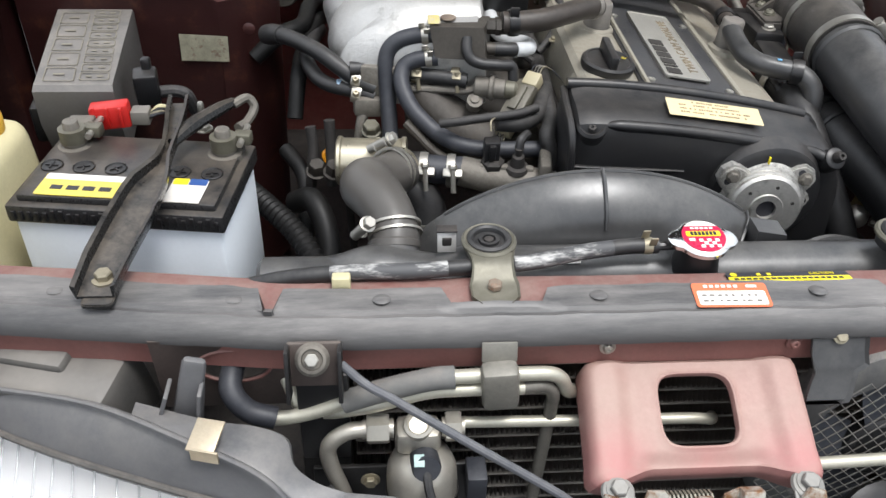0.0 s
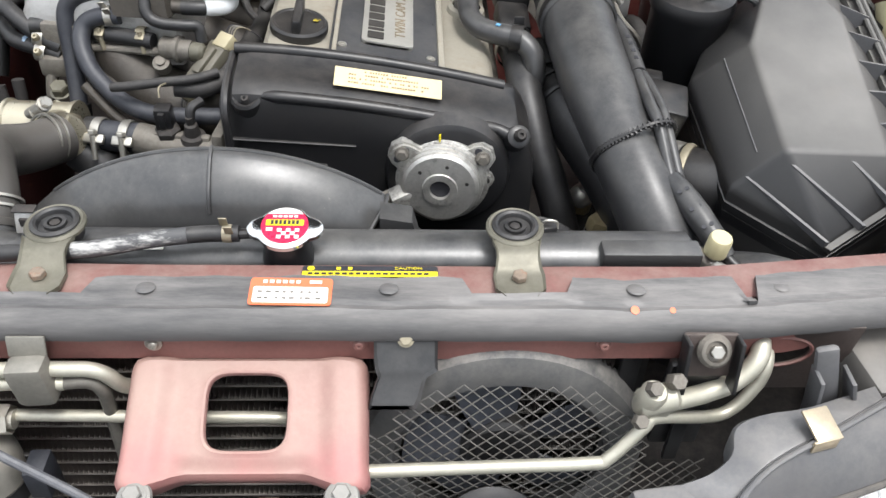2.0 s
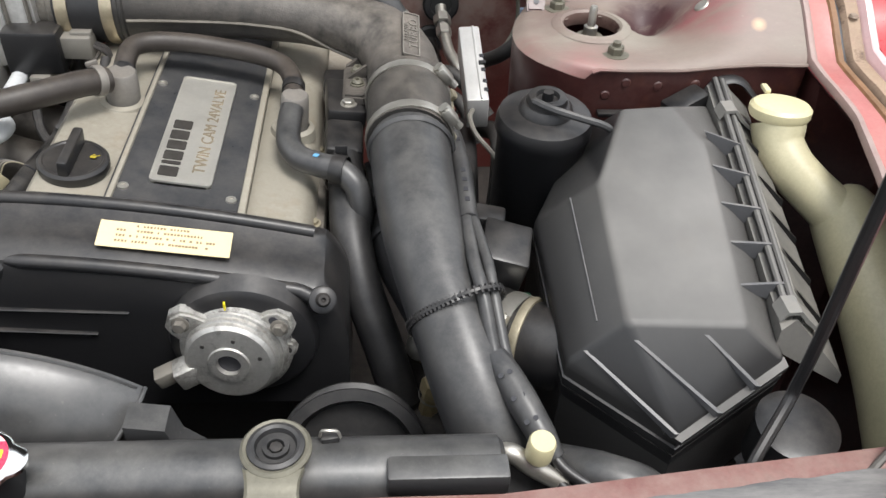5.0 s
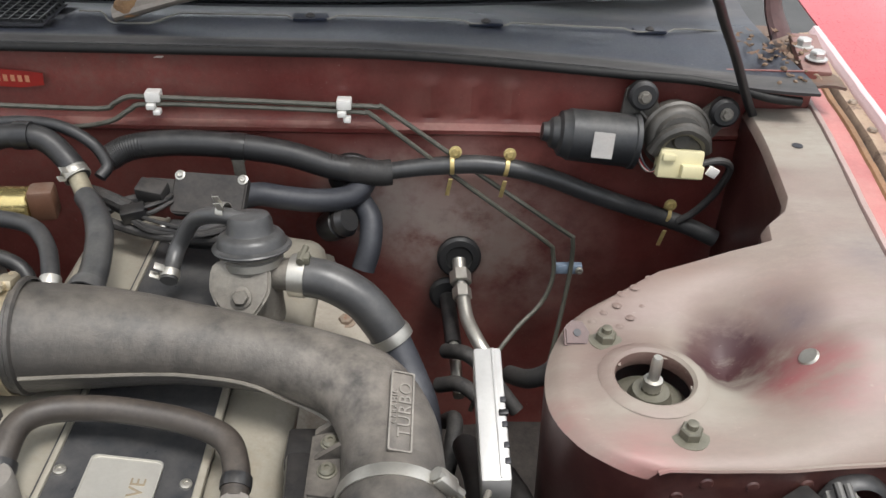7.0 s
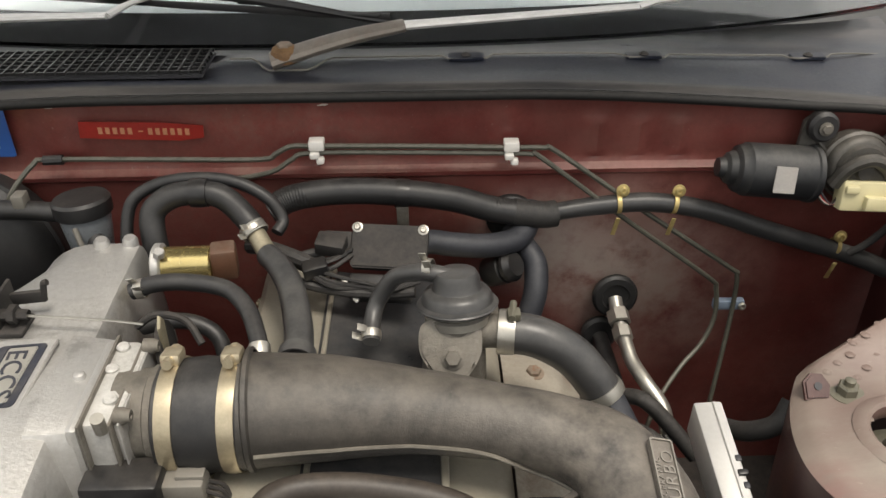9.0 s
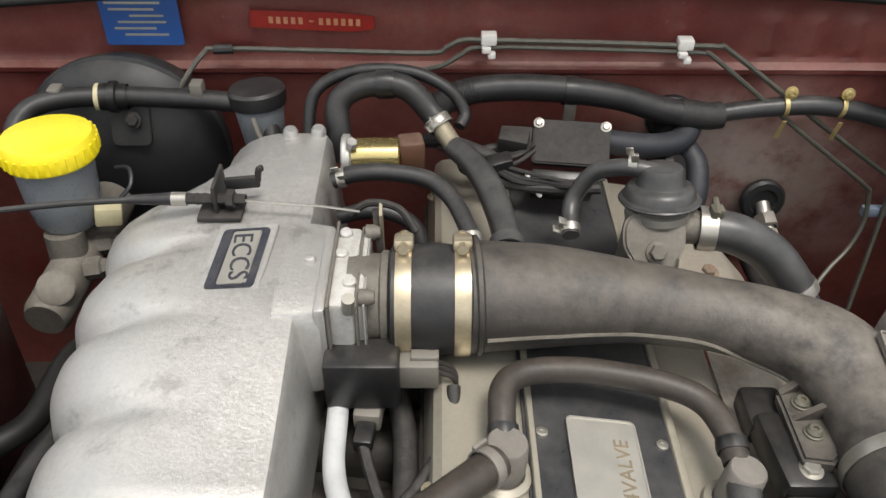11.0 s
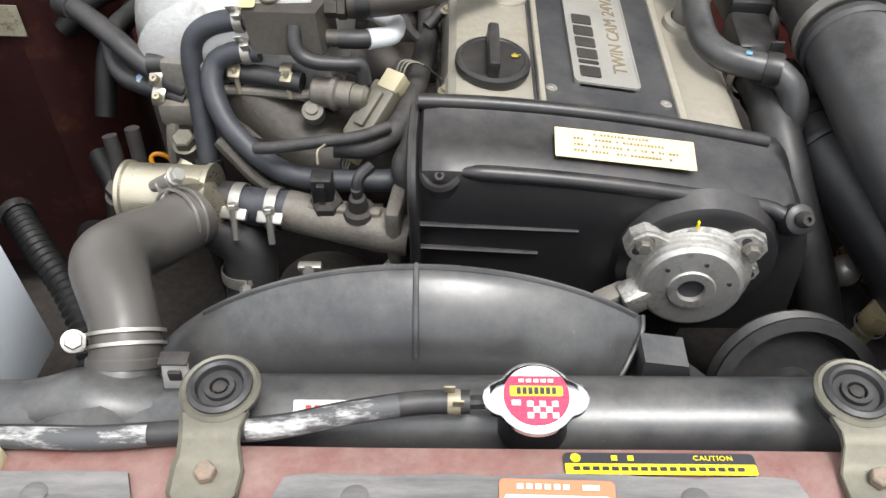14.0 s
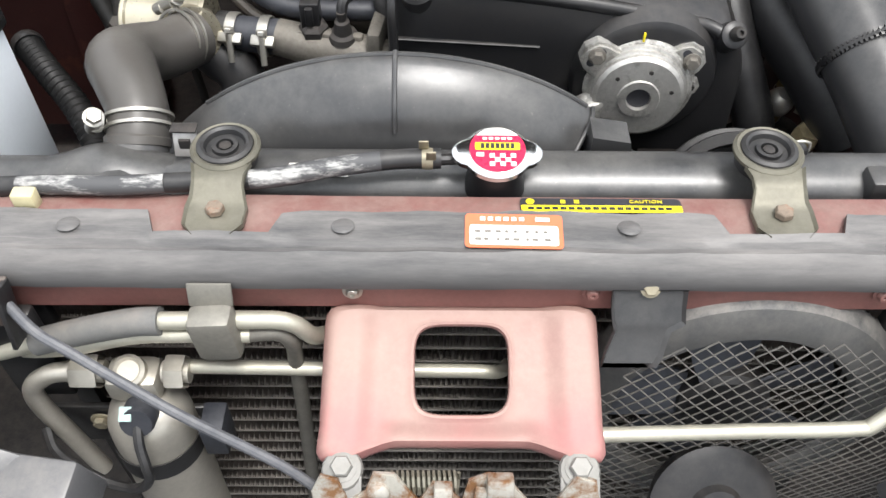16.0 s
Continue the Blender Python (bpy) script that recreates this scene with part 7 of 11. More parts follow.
    for x, y, z, q, h in ((0.337, -0.092, 0.812, 0.0075, 0.014), (0.36, -0.079, 0.806, 0.0085, 0.018), (0.33, -0.1, 0.775, 0.0075, 0.012)):
        part("block_bolt", bolt_mesh(q, h, 0.0, m=at_frame((x, y, z), (0.1, -0.6, 0.75))), M_ALUDK, vb)
    part("service_bar", box((0.385, -0.072, 0.712), (0.014, 0.006, 0.07), 0.001), M_BLACK, th)
    return th


ac_lines()


def receiver_drier():
    th = thing("receiver_drier", (-0.29, -0.1, 0.5), "aluminium receiver drier bottle with a black band and sensor", "receiver drier")
    alu = material("dusty_bottle_alu", (0.5, 0.47, 0.41), 0.38, 0.75, 0.35, (0.42, 0.38, 0.3), 0.15, 30, 0.05)
    c = V((-0.289, -0.097, 0.5))
    ax = V((-0.02, 0.06, 1))
    part("bottle", lathe([(0.036, 0), (0.036, 0.185), (0.035, 0.2), (0.03, 0.213), (0.02, 0.22), (0.014, 0.222), (0, 0.222)], c, ax, 32), alu, th)
    part("band", lathe([(0.0363, 0.15), (0.0375, 0.15), (0.0375, 0.172), (0.0363, 0.172)], c, ax, 32), M_BLACK, th, "black holder band")
    part("head_block", box((-0.297, -0.074, 0.735), (0.045, 0.032, 0.03), 0.008), alu, th)
    part("top_boss", lathe([(0.014, 0), (0.014, 0.012), (0.011, 0.014), (0.009, 0.011), (0, 0.011)], (-0.297, -0.076, 0.746), (0, -0.4, 1), 20), alu, th)
    for x, w in ((-0.336, 0.022), (-0.262, 0.016)):
        part("hex_union", lathe([(0.0145, -w / 2), (0.0155, -w / 2 + 0.002), (0.0155, w / 2 - 0.002), (0.0145, w / 2)], (x, -0.072, 0.743), (1, 0, 0), 6), alu, th, "large hexagon union")
        part("union_core", lathe([(0, -w * 0.7), (0.0095, -w * 0.7), (0.0095, w * 0.7), (0, w * 0.7)], (x, -0.072, 0.743), (1, 0, 0), 16), alu, th)
    part("bent_pipe", tube([(-0.345, -0.072, 0.743), (-0.366, -0.074, 0.742), (-0.384, -0.078, 0.728), (-0.384, -0.082, 0.705), (-0.372, -0.086, 0.66), (-0.36, -0.088, 0.6)], 0.0085, 12), alu, th)
    sw = part("pressure_switch", lathe([(0, -0.004), (0.0145, -0.004), (0.0145, 0.02), (0.013, 0.024), (0, 0.024)], (-0.291, -0.092, 0.72), (0.05, -0.75, 0.35), 20), M_HOSE, th, "blue-grey pressure switch")
    part("switch_mark", box((-0.297, -0.109, 0.738), (0.01, 0.003, 0.012), 0.0005, rot=(-60, 0, 0)), material("mint_mark", (0.45, 0.6, 0.56), 0.5), sw)
    part("switch_cable", tube([(-0.29, -0.112, 0.725), (-0.288, -0.125, 0.715), (-0.284, -0.136, 0.7), (-0.286, -0.138, 0.68), (-0.305, -0.132, 0.65), (-0.335, -0.122, 0.64), (-0.362, -0.112, 0.65), (-0.378, -0.105, 0.668), (-0.386, -0.09, 0.68)], 0.0045, 8), M_RUBBER, th)
    part("holder_plate", box((-0.318, -0.07, 0.655), (0.17, 0.006, 0.06), 0.002), M_BLACK, th)
    part("holder_tab", box((-0.238, -0.09, 0.68), (0.02, 0.03, 0.04), 0.002), M_HOSE, th)
    part("holder_bolt", bolt_mesh(0.007, 0.007, 0.01, m=at_frame((-0.345, -0.075, 0.668), (0, -1, 0))), M_ZINC, th)
    return th


receiver_drier()


def release_cable():
    th = thing("hood_release_cable", (-0.25, -0.1, 0.75), "dusty grey hood release cable hanging to the latch", "cable")
    part("cable", tube([(-0.368, -0.07, 0.831), (-0.345, -0.088, 0.822), (-0.319, -0.1, 0.813), (-0.243, -0.13, 0.778), (-0.168, -0.15, 0.734), (-0.13, -0.165, 0.71), (-0.1, -0.17, 0.7)], 0.0042, 10), material("dusty_grey_cable", (0.085, 0.088, 0.098), 0.45, 0, 0.4, (0.24, 0.235, 0.23), 0.2, 40, 0.04), th)
    return th


release_cable()


def hood_latch():
    th = thing("hood_latch", (-0.03, -0.17, 0.7), "rust-stained galvanised steel hood latch with a coil spring", "latch")
    galv = material("rust_stained_galvanised", (0.45, 0.43, 0.38), 0.5, 0.55, 0.3, (0.4, 0.35, 0.28), 0.3, 30, 0.15, rust=0.95, wear=(0.42, 0.56), rust_colour=(0.22, 0.1, 0.035))
    m = axes((-0.028, -0.185, 0.728), (1, 0, 0), (0, 0.5, 0.85))
    out = [(-0.105, -0.02), (0.02, -0.03), (0.1, -0.02), (0.105, 0.0), (0.1, 0.03), (0.085, 0.034), (0.07, 0.012), (0.05, 0.012), (0.035, 0.03), (0.02, 0.036), (0.005, 0.03), (0.0, 0.012), (-0.012, 0.026), (-0.022, 0.028), (-0.032, 0.012), (-0.05, 0.035), (-0.066, 0.036), (-0.072, 0.02), (-0.085, 0.012), (-0.092, 0.03), (-0.105, 0.034), (-0.112, 0.02)]
    part("base_plate", slab(out, 0.004, m, 0.001), galv, th)
    part("pawl", slab([(-0.02, -0.01), (0.04, -0.016), (0.075, -0.004), (0.07, 0.006), (0.03, 0.004), (0.02, 0.026), (0.008, 0.028), (0.004, 0.006), (-0.02, 0.004)], 0.005, m @ Matrix.Translation((0.002, 0.0, 0.007)), 0.001), galv, th)
    part("striker_lug", box((0, 0, 0), (0.02, 0.022, 0.014), 0.002, m=m @ Matrix.Translation((0.028, 0.026, 0.008))), galv, th, "worn bright striker lug")
    part("striker_lug", box((0, 0, 0), (0.014, 0.02, 0.012), 0.002, m=m @ Matrix.Translation((-0.014, 0.02, 0.008))), galv, th, "worn bright striker lug")
    coil = []
    for k in range(14 * 8 + 1):
        a = k / 8 * math.tau
        coil.append((-0.085 + 0.055 * k / 112, -0.168 + 0.0085 * math.cos(a), 0.742 + 0.0085 * math.sin(a)))
    part("coil_spring", tube(coil, 0.0016, 5, straight=True), M_OLIVE, th, "zinc coil spring")
    part("lever", tube([(0.06, -0.19, 0.72), (0.09, -0.196, 0.722), (0.12, -0.2, 0.722)], [0.006, 0.006, 0.008], 8), galv, th)
    part("cable_holder", box((0.115, -0.2, 0.72), (0.022, 0.02, 0.03), 0.003), galv, th)
    for x, y in ((-0.062, 0.02), (0.06, 0.0), (0.01, -0.01)):
        part("rivet", lathe([(0.009, 0), (0.008, 0.003), (0.004, 0.005), (0, 0.005)], m @ V((x, y, 0.004)), m.to_3x3() @ V((0, 0, 1)), 14), galv, th)
    return th


hood_latch()


def cooling_fan():
    th = thing("cooling_fan", (0.215, -0.06, 0.5), "dusty grey electric cooling fan behind an expanded metal guard", "cooling fan")
    ring = material("dusty_fan_ring", (0.07, 0.07, 0.07), 0.55, 0, 0.8, (0.27, 0.25, 0.225), 0.2, 25, 0.05)
    c = V((0.215, -0.05, 0.665))
    ax = (0, -1, 0.08)
    part("ring", lathe([(0.108, 0.004), (0.106, 0.014), (0.112, 0.02), (0.128, 0.02), (0.143, 0.014), (0.15, 0.002), (0.15, -0.012), (0.108, -0.012)], c, ax, 56), ring, th)
    part("hub", lathe([(0.042, -0.01), (0.042, 0.004), (0.036, 0.009), (0, 0.009)], c, ax, 28), M_BLACK, th)
    for k in range(5):
        a = k * math.tau / 5 + 0.5
        d, t = V((math.cos(a), 0, math.sin(a))), V((-math.sin(a), 0, math.cos(a)))
        lo = []
        for r, w in ((0.038, 0.022), (0.07, 0.03), (0.1, 0.034)):
            q = c + d * r + V((0, 0.004, 0))
            lo.append([q + t * w + V((0, -0.008, 0)), q + t * w * 0.3 + V((0, -0.003, 0)), q - t * w + V((0, 0.008, 0)), q - t * w + V((0, 0.011, 0)), q + t * w * 0.3 + V((0, 0, 0)), q + t * w + V((0, -0.005, 0))])
        part("blade", loft(lo), material("blue_grey_blade", (0.04, 0.044, 0.055), 0.5, 0, 0.4, (0.18, 0.175, 0.17), 0.15, 25, 0.04), th)
    # expanded metal guard, bulging forward
    bm = bmesh.new()
    wire = material("dusty_wire_mesh", (0.1, 0.096, 0.088), 0.55, 0.2, 0.35, DUST, 0.2, 50, 0.05)
    def guard(x, z):
        r2 = ((x - 0.225) / 0.19) ** 2 + ((z - 0.64) / 0.2) ** 2
        return V((x, -0.078 - 0.014 * max(0, 1 - r2), z)) + V((0.0, 0.002 * noise.noise((x * 20, z * 20, 1)), 0.004 * noise.noise((x * 12, z * 12, 5))))
    nz, nx, px, pz = 22, 22, 0.0162, 0.0162
    for j in range(nz * 2):
        pts = []
        for i in range(nx * 2 + 1):
            x = 0.064 + i * px / 2
            z = 0.455 + (j + (i + j) % 2) * pz / 2
            if z > 0.664 + 0.146 * max(0.02, 1 - (abs(x - 0.215) / 0.15) ** 2.6) ** 0.5 or (x < 0.098 and z > 0.735):
                if len(pts) > 1:
                    tube(pts, 0.0009, 4, bm=bm, straight=True, caps=False)
                pts = []
                continue
            pts.append(guard(x, z))
        if len(pts) > 1:
            tube(pts, 0.0009, 4, bm=bm, straight=True, caps=False)
    part("guard_mesh", bm, wire, th, "dusty expanded metal guard")
    return th


cooling_fan()


def guard_bracket():
    th = thing("fan_bracket", (0.116, -0.05, 0.78), "black pressed steel fan bracket under the support", "bracket")
    lo = []
    for y, z, w, sh in ((-0.047, 0.832, 0.029, 0), (-0.054, 0.818, 0.029, 0), (-0.062, 0.808, 0.0285, 0.001), (-0.065, 0.802, 0.022, -0.003), (-0.07, 0.793, 0.0225, -0.006), (-0.076, 0.784, 0.023, -0.009), (-0.081, 0.777, 0.022, -0.012), (-0.078, 0.772, 0.019, -0.014)):
        x = 0.116 + sh
        lo.append([(x - w, y - 0.006, z), (x - w + 0.004, y, z), (x + w - 0.004, y, z), (x + w, y - 0.006, z), (x + w, y - 0.002, z), (x - w, y - 0.002, z)])
    part("strap", loft([[ (p[0], p[1], p[2]) for p in l] for l in lo]), M_DUCT, th)
    part("bolt", bolt_mesh(0.006, 0.005, 0.008, m=at_frame((0.116, -0.05, 0.832), (0, -0.8, 0.6))), M_ZINC, th)
    return th


guard_bracket()


def horn():
    th = thing("horn", (0.204, -0.13, 0.6), "black round disc horn with a zinc centre nut", "horn")
    part("disc", lathe([(0.04, -0.03), (0.055, -0.012), (0.06, 0.0), (0.06, 0.006), (0.05, 0.011), (0.026, 0.012), (0.022, 0.018), (0.014, 0.019), (0, 0.019)], (0.204, -0.125, 0.606), (0.05, -0.78, 0.62), 40), M_BLACK, th)
    part("nut", bolt_mesh(0.009, 0.012, 0.012, 0.006, m=at_frame((0.204, -0.139, 0.617), (0.05, -0.78, 0.62))), M_ZINC, th)
    return th


horn()
# small bright screws on the front face of the support
for x in (-0.113, 0.073, 0.3):
    solo("panel_screw", bolt_mesh(0.0055, 0.006, 0.008, m=at_frame((x, -0.0465, 0.822), (0, -1, 0.15)), round_head=True), M_STEEL if x < 0 else M_SUPPORT, "small bolt in the front of the radiator support", "bolt", "support bolts")

# ---- engine: hoses, pipes, wiring, intake side ----
M_BROWNHOSE = material("brown_black_hose", (0.03, 0.024, 0.02), 0.5, 0, 0.3, (0.14, 0.113, 0.088), 0.2, 40, 0.05)
M_TAPE = material("black_tape_loom", (0.022, 0.021, 0.021), 0.6, 0, 0.3, (0.15, 0.135, 0.12), 0.3, 70, 0.3)


def hose(name, pts, r, mat, label, category="hose", n=6, seg=14):
    """A hose as a thing of its own, with a mesh for its wall."""
    mid = V(pts[len(pts) // 2])
    th = thing(name, mid, label, category)
    part("wall", tube(pts, r, seg, n), mat, th)
    return th


# bracket block with the breather unions on the plenum's front
def breather_block():
    th = thing("breather_block", (-0.218, 0.445, 0.9), "sooty alloy breather block with a rusty bolt and yellow mark", "engine bracket")
    part("top_plate", slab([(-0.042, -0.02), (0.026, -0.022), (0.0285, 0.006), (0.0285, 0.04), (-0.04, 0.04)], 0.004, axes((-0.222, 0.46, 0.9425), (1, 0, 0), (0, 1, 0.22)), 0.0015), M_ALU, th)
    sooty = material("sooty_alloy", (0.075, 0.066, 0.055), 0.5, 0.3, 0.3, (0.16, 0.14, 0.12), 0.5, 24, 0.3, grime=0.7, grime_colour=(0.025, 0.02, 0.017))
    lo = [[(-0.262, 0.438, 0.944), (-0.19, 0.434, 0.944), (-0.178, 0.47, 0.946), (-0.26, 0.48, 0.946)], [(-0.254, 0.428, 0.904), (-0.186, 0.4242, 0.902), (-0.176, 0.47, 0.9), (-0.25, 0.48, 0.9)]]
    part("block", loft(lo), sooty, th, "soot-stained block face")
    part("bolt", bolt_mesh(0.0085, 0.003, 0.0105, m=pose(-0.236, 0.458, 0.948)), M_RUST, th, "rusty bolt")
    part("yellow_mark", slab(rounded(0.016, 0.022, 0.002, 2), 0.0006, axes((-0.256, 0.449, 0.9495), (1, 0, 0), (0.1, 1, 0.15)), 0), material("faded_yellow_mark", (0.55, 0.46, 0.17), 0.5, 0, 0.2, DUST, 0.25, 60, 0, rust=0.8, wear=(0.45, 0.6), rust_colour=(0.4, 0.37, 0.3)), th)
    part("union", lathe([(0.011, 0), (0.011, 0.012), (0.0125, 0.013), (0.0125, 0.02), (0.01, 0.022), (0.01, 0.03)], (-0.184, 0.46, 0.936), (1, 0, 0), 6), M_OILY, th, "sooty hexagon union")
    part("union", tube([(-0.184, 0.446, 0.91), (-0.16, 0.446, 0.909)], 0.0085, 12), sooty, th)
    return th


breather_block()


def breather_hoses():
    pts = [(-0.162, 0.461, 0.94), (-0.147, 0.462, 0.94), (-0.11, 0.468, 0.941), (-0.074, 0.487, 0.942), (-0.036, 0.52, 0.938), (-0.012, 0.546, 0.93)]
    th = hose("breather_hose", pts, 0.0155, M_BROWNHOSE, "thick brown-black rubber breather hose")
    part("hose_clip", merge(band(pts[1], (1, 0.05, 0), 0.016, 0.014, 0.0018), box((-0.147, 0.452, 0.957), (0.012, 0.006, 0.016), 0.001)), M_BLACK, th, "black spring clip")
    part("hose_clip", merge(band((-0.02, 0.538, 0.933), (0.6, 0.6, -0.2), 0.016, 0.01, 0.0016), box((-0.026, 0.548, 0.95), (0.014, 0.004, 0.006), 0.001, rot=(0, 0, 40))), M_TAN, th, "grey spring clip")
    fit = thing("breather_fitting", (-0.004, 0.565, 0.89), "grey oxidised breather elbow on the rocker cover", "pipe fitting", "breather fittings")
    part("stem", lathe([(0.02, -0.012), (0.0195, 0.02), (0.018, 0.036), (0.0165, 0.038), (0, 0.038)], (-0.004, 0.566, 0.893), (0.08, 0, 1), 24), M_TAN, fit)
    part("boss", lathe([(0.03, -0.012), (0.026, -0.002), (0.02, 0.0)], (-0.004, 0.562, 0.896), (0.1, 0, 1), 24), M_VALVE, fit)
    fit = thing("breather_fitting", (0.2, 0.553, 0.87), "grey oxidised breather elbow on the rocker cover", "pipe fitting", "breather fittings")
    part("stem", lathe([(0.018, -0.012), (0.0175, 0.02), (0.0165, 0.034), (0.015, 0.036), (0, 0.036)], (0.2, 0.556, 0.872), (0.1, 0, 1), 24), M_TAN, fit)
    part("boss", lathe([(0.029, -0.014), (0.026, -0.003), (0.02, 0.0)], (0.199, 0.552, 0.868), (0.1, 0, 1), 24), M_VALVE, fit)
    th = hose("cross_breather_hose", [(-0.003, 0.575, 0.915), (-0.004, 0.6, 0.925), (0.0, 0.628, 0.931), (0.02, 0.645, 0.93), (0.06, 0.652, 0.926), (0.103, 0.652, 0.92), (0.15, 0.645, 0.914), (0.183, 0.63, 0.908), (0.197, 0.6, 0.903), (0.2, 0.57, 0.897)], 0.0125, M_BROWNHOSE, "brown-black rubber breather hose crossing the covers")
    part("collar", band((-0.0035, 0.585, 0.919), (0, 0.9, 0.3), 0.0126, 0.012, 0.0014), M_BLACK, th)
    part("collar", band((0.199, 0.586, 0.9), (0, -0.9, -0.2), 0.0126, 0.012, 0.0014), M_BLACK, th)
    pts = [(0.2, 0.55, 0.893), (0.198, 0.52, 0.889), (0.2, 0.485, 0.884), (0.213, 0.46, 0.881), (0.235, 0.448, 0.879), (0.262, 0.439, 0.876), (0.28, 0.425, 0.862), (0.284, 0.415, 0.835), (0.28, 0.42, 0.8)]
    th = hose("oil_breather_hose", pts, 0.0145, M_DUCT, "grey rubber breather hose with a spring clip")
    part("hose_clip", merge(band((0.26, 0.44, 0.877), (1, -0.35, 0), 0.0155, 0.016, 0.0018), box((0.262, 0.452, 0.895), (0.014, 0.003, 0.014), 0.001)), M_BLACK, th)
    part("paint_mark", box((0.234, 0.4455, 0.8932), (0.006, 0.007, 0.002), 0.0006, rot=(-12, 0, -20)), material("light_blue_paint", (0.15, 0.4, 0.65), 0.5), th, "light blue paint mark")
    th = hose("coolant_hose", [(0.262, 0.52, 0.83), (0.268, 0.46, 0.835), (0.272, 0.4, 0.82), (0.285, 0.35, 0.78), (0.31, 0.31, 0.72), (0.33, 0.28, 0.66)], 0.023, M_RUBBER, "thick black coolant hose beside the engine")
    part("clamp", band((0.264, 0.49, 0.833), (0.1, -1, 0.05), 0.0252, 0.014, 0.0014), M_STEEL, th)
    th = hose("taped_hose", [(-0.152, 0.7, 0.885), (-0.154, 0.66, 0.88), (-0.154, 0.63, 0.878), (-0.152, 0.579, 0.878), (-0.14, 0.533, 0.885), (-0.12, 0.497, 0.895), (-0.122, 0.462, 0.903), (-0.148, 0.447, 0.908), (-0.172, 0.446, 0.909)], 0.0096, M_RUBBER, "black hose painted white along its bend")
    part("white_coat", tube([(-0.154, 0.652, 0.88), (-0.154, 0.63, 0.878), (-0.152, 0.579, 0.878), (-0.14, 0.533, 0.885), (-0.12, 0.497, 0.895), (-0.122, 0.462, 0.903), (-0.144, 0.4475, 0.9075)], 0.0102, 14), material("cracked_white_coat", (0.52, 0.53, 0.535), 0.5, 0, 0, DUST, 0.12, 70, 0.2, rust=0.35, rust_colour=(0.3, 0.3, 0.3)), th, "cracked white coating")


breather_hoses()


def throttle_water_hoses():
    pts = [(-0.25, 0.449, 0.929), (-0.276, 0.451, 0.927), (-0.3, 0.45, 0.921), (-0.316, 0.447, 0.908), (-0.321, 0.44, 0.887), (-0.319, 0.428, 0.853), (-0.3165, 0.41, 0.815), (-0.315, 0.395, 0.785), (-0.315, 0.386, 0.755)]
    th = hose("return_water_hose", pts, 0.0112, M_HOSE, "blue-grey rubber water hose running down")
    spring_clamp((-0.268, 0.45, 0.928), (1, 0, 0.1), 0.0116, (0.1, -0.6, 0.8), M_STEEL, th)
    part("sleeve", tube([(-0.3155, 0.4, 0.793), (-0.315, 0.386, 0.755)], 0.0145, 14), M_RUBBER, th, "black rubber sleeve")
    pts = [(-0.25, 0.438, 0.9), (-0.275, 0.439, 0.898), (-0.294, 0.436, 0.89), (-0.3, 0.426, 0.878), (-0.297, 0.412, 0.864), (-0.287, 0.396, 0.848), (-0.271, 0.382, 0.834), (-0.25, 0.368, 0.821), (-0.222, 0.356, 0.812), (-0.19, 0.351, 0.808), (-0.14, 0.351, 0.807), (-0.1, 0.354, 0.806)]
    th = hose("throttle_water_hose", pts, 0.0112, M_HOSE, "blue-grey rubber water hose looping to the front")
    spring_clamp((-0.263, 0.439, 0.899), (1, 0, 0.1), 0.0116, (0.1, -0.5, 0.85), M_STEEL, th)
    hose("vacuum_hose", [(-0.212, 0.436, 0.93), (-0.212, 0.425, 0.915), (-0.205, 0.42, 0.905), (-0.19, 0.418, 0.9), (-0.165, 0.42, 0.897), (-0.15, 0.424, 0.893), (-0.147, 0.42, 0.875)], 0.0075, M_RUBBER, "thin black vacuum hose")


throttle_water_hoses()


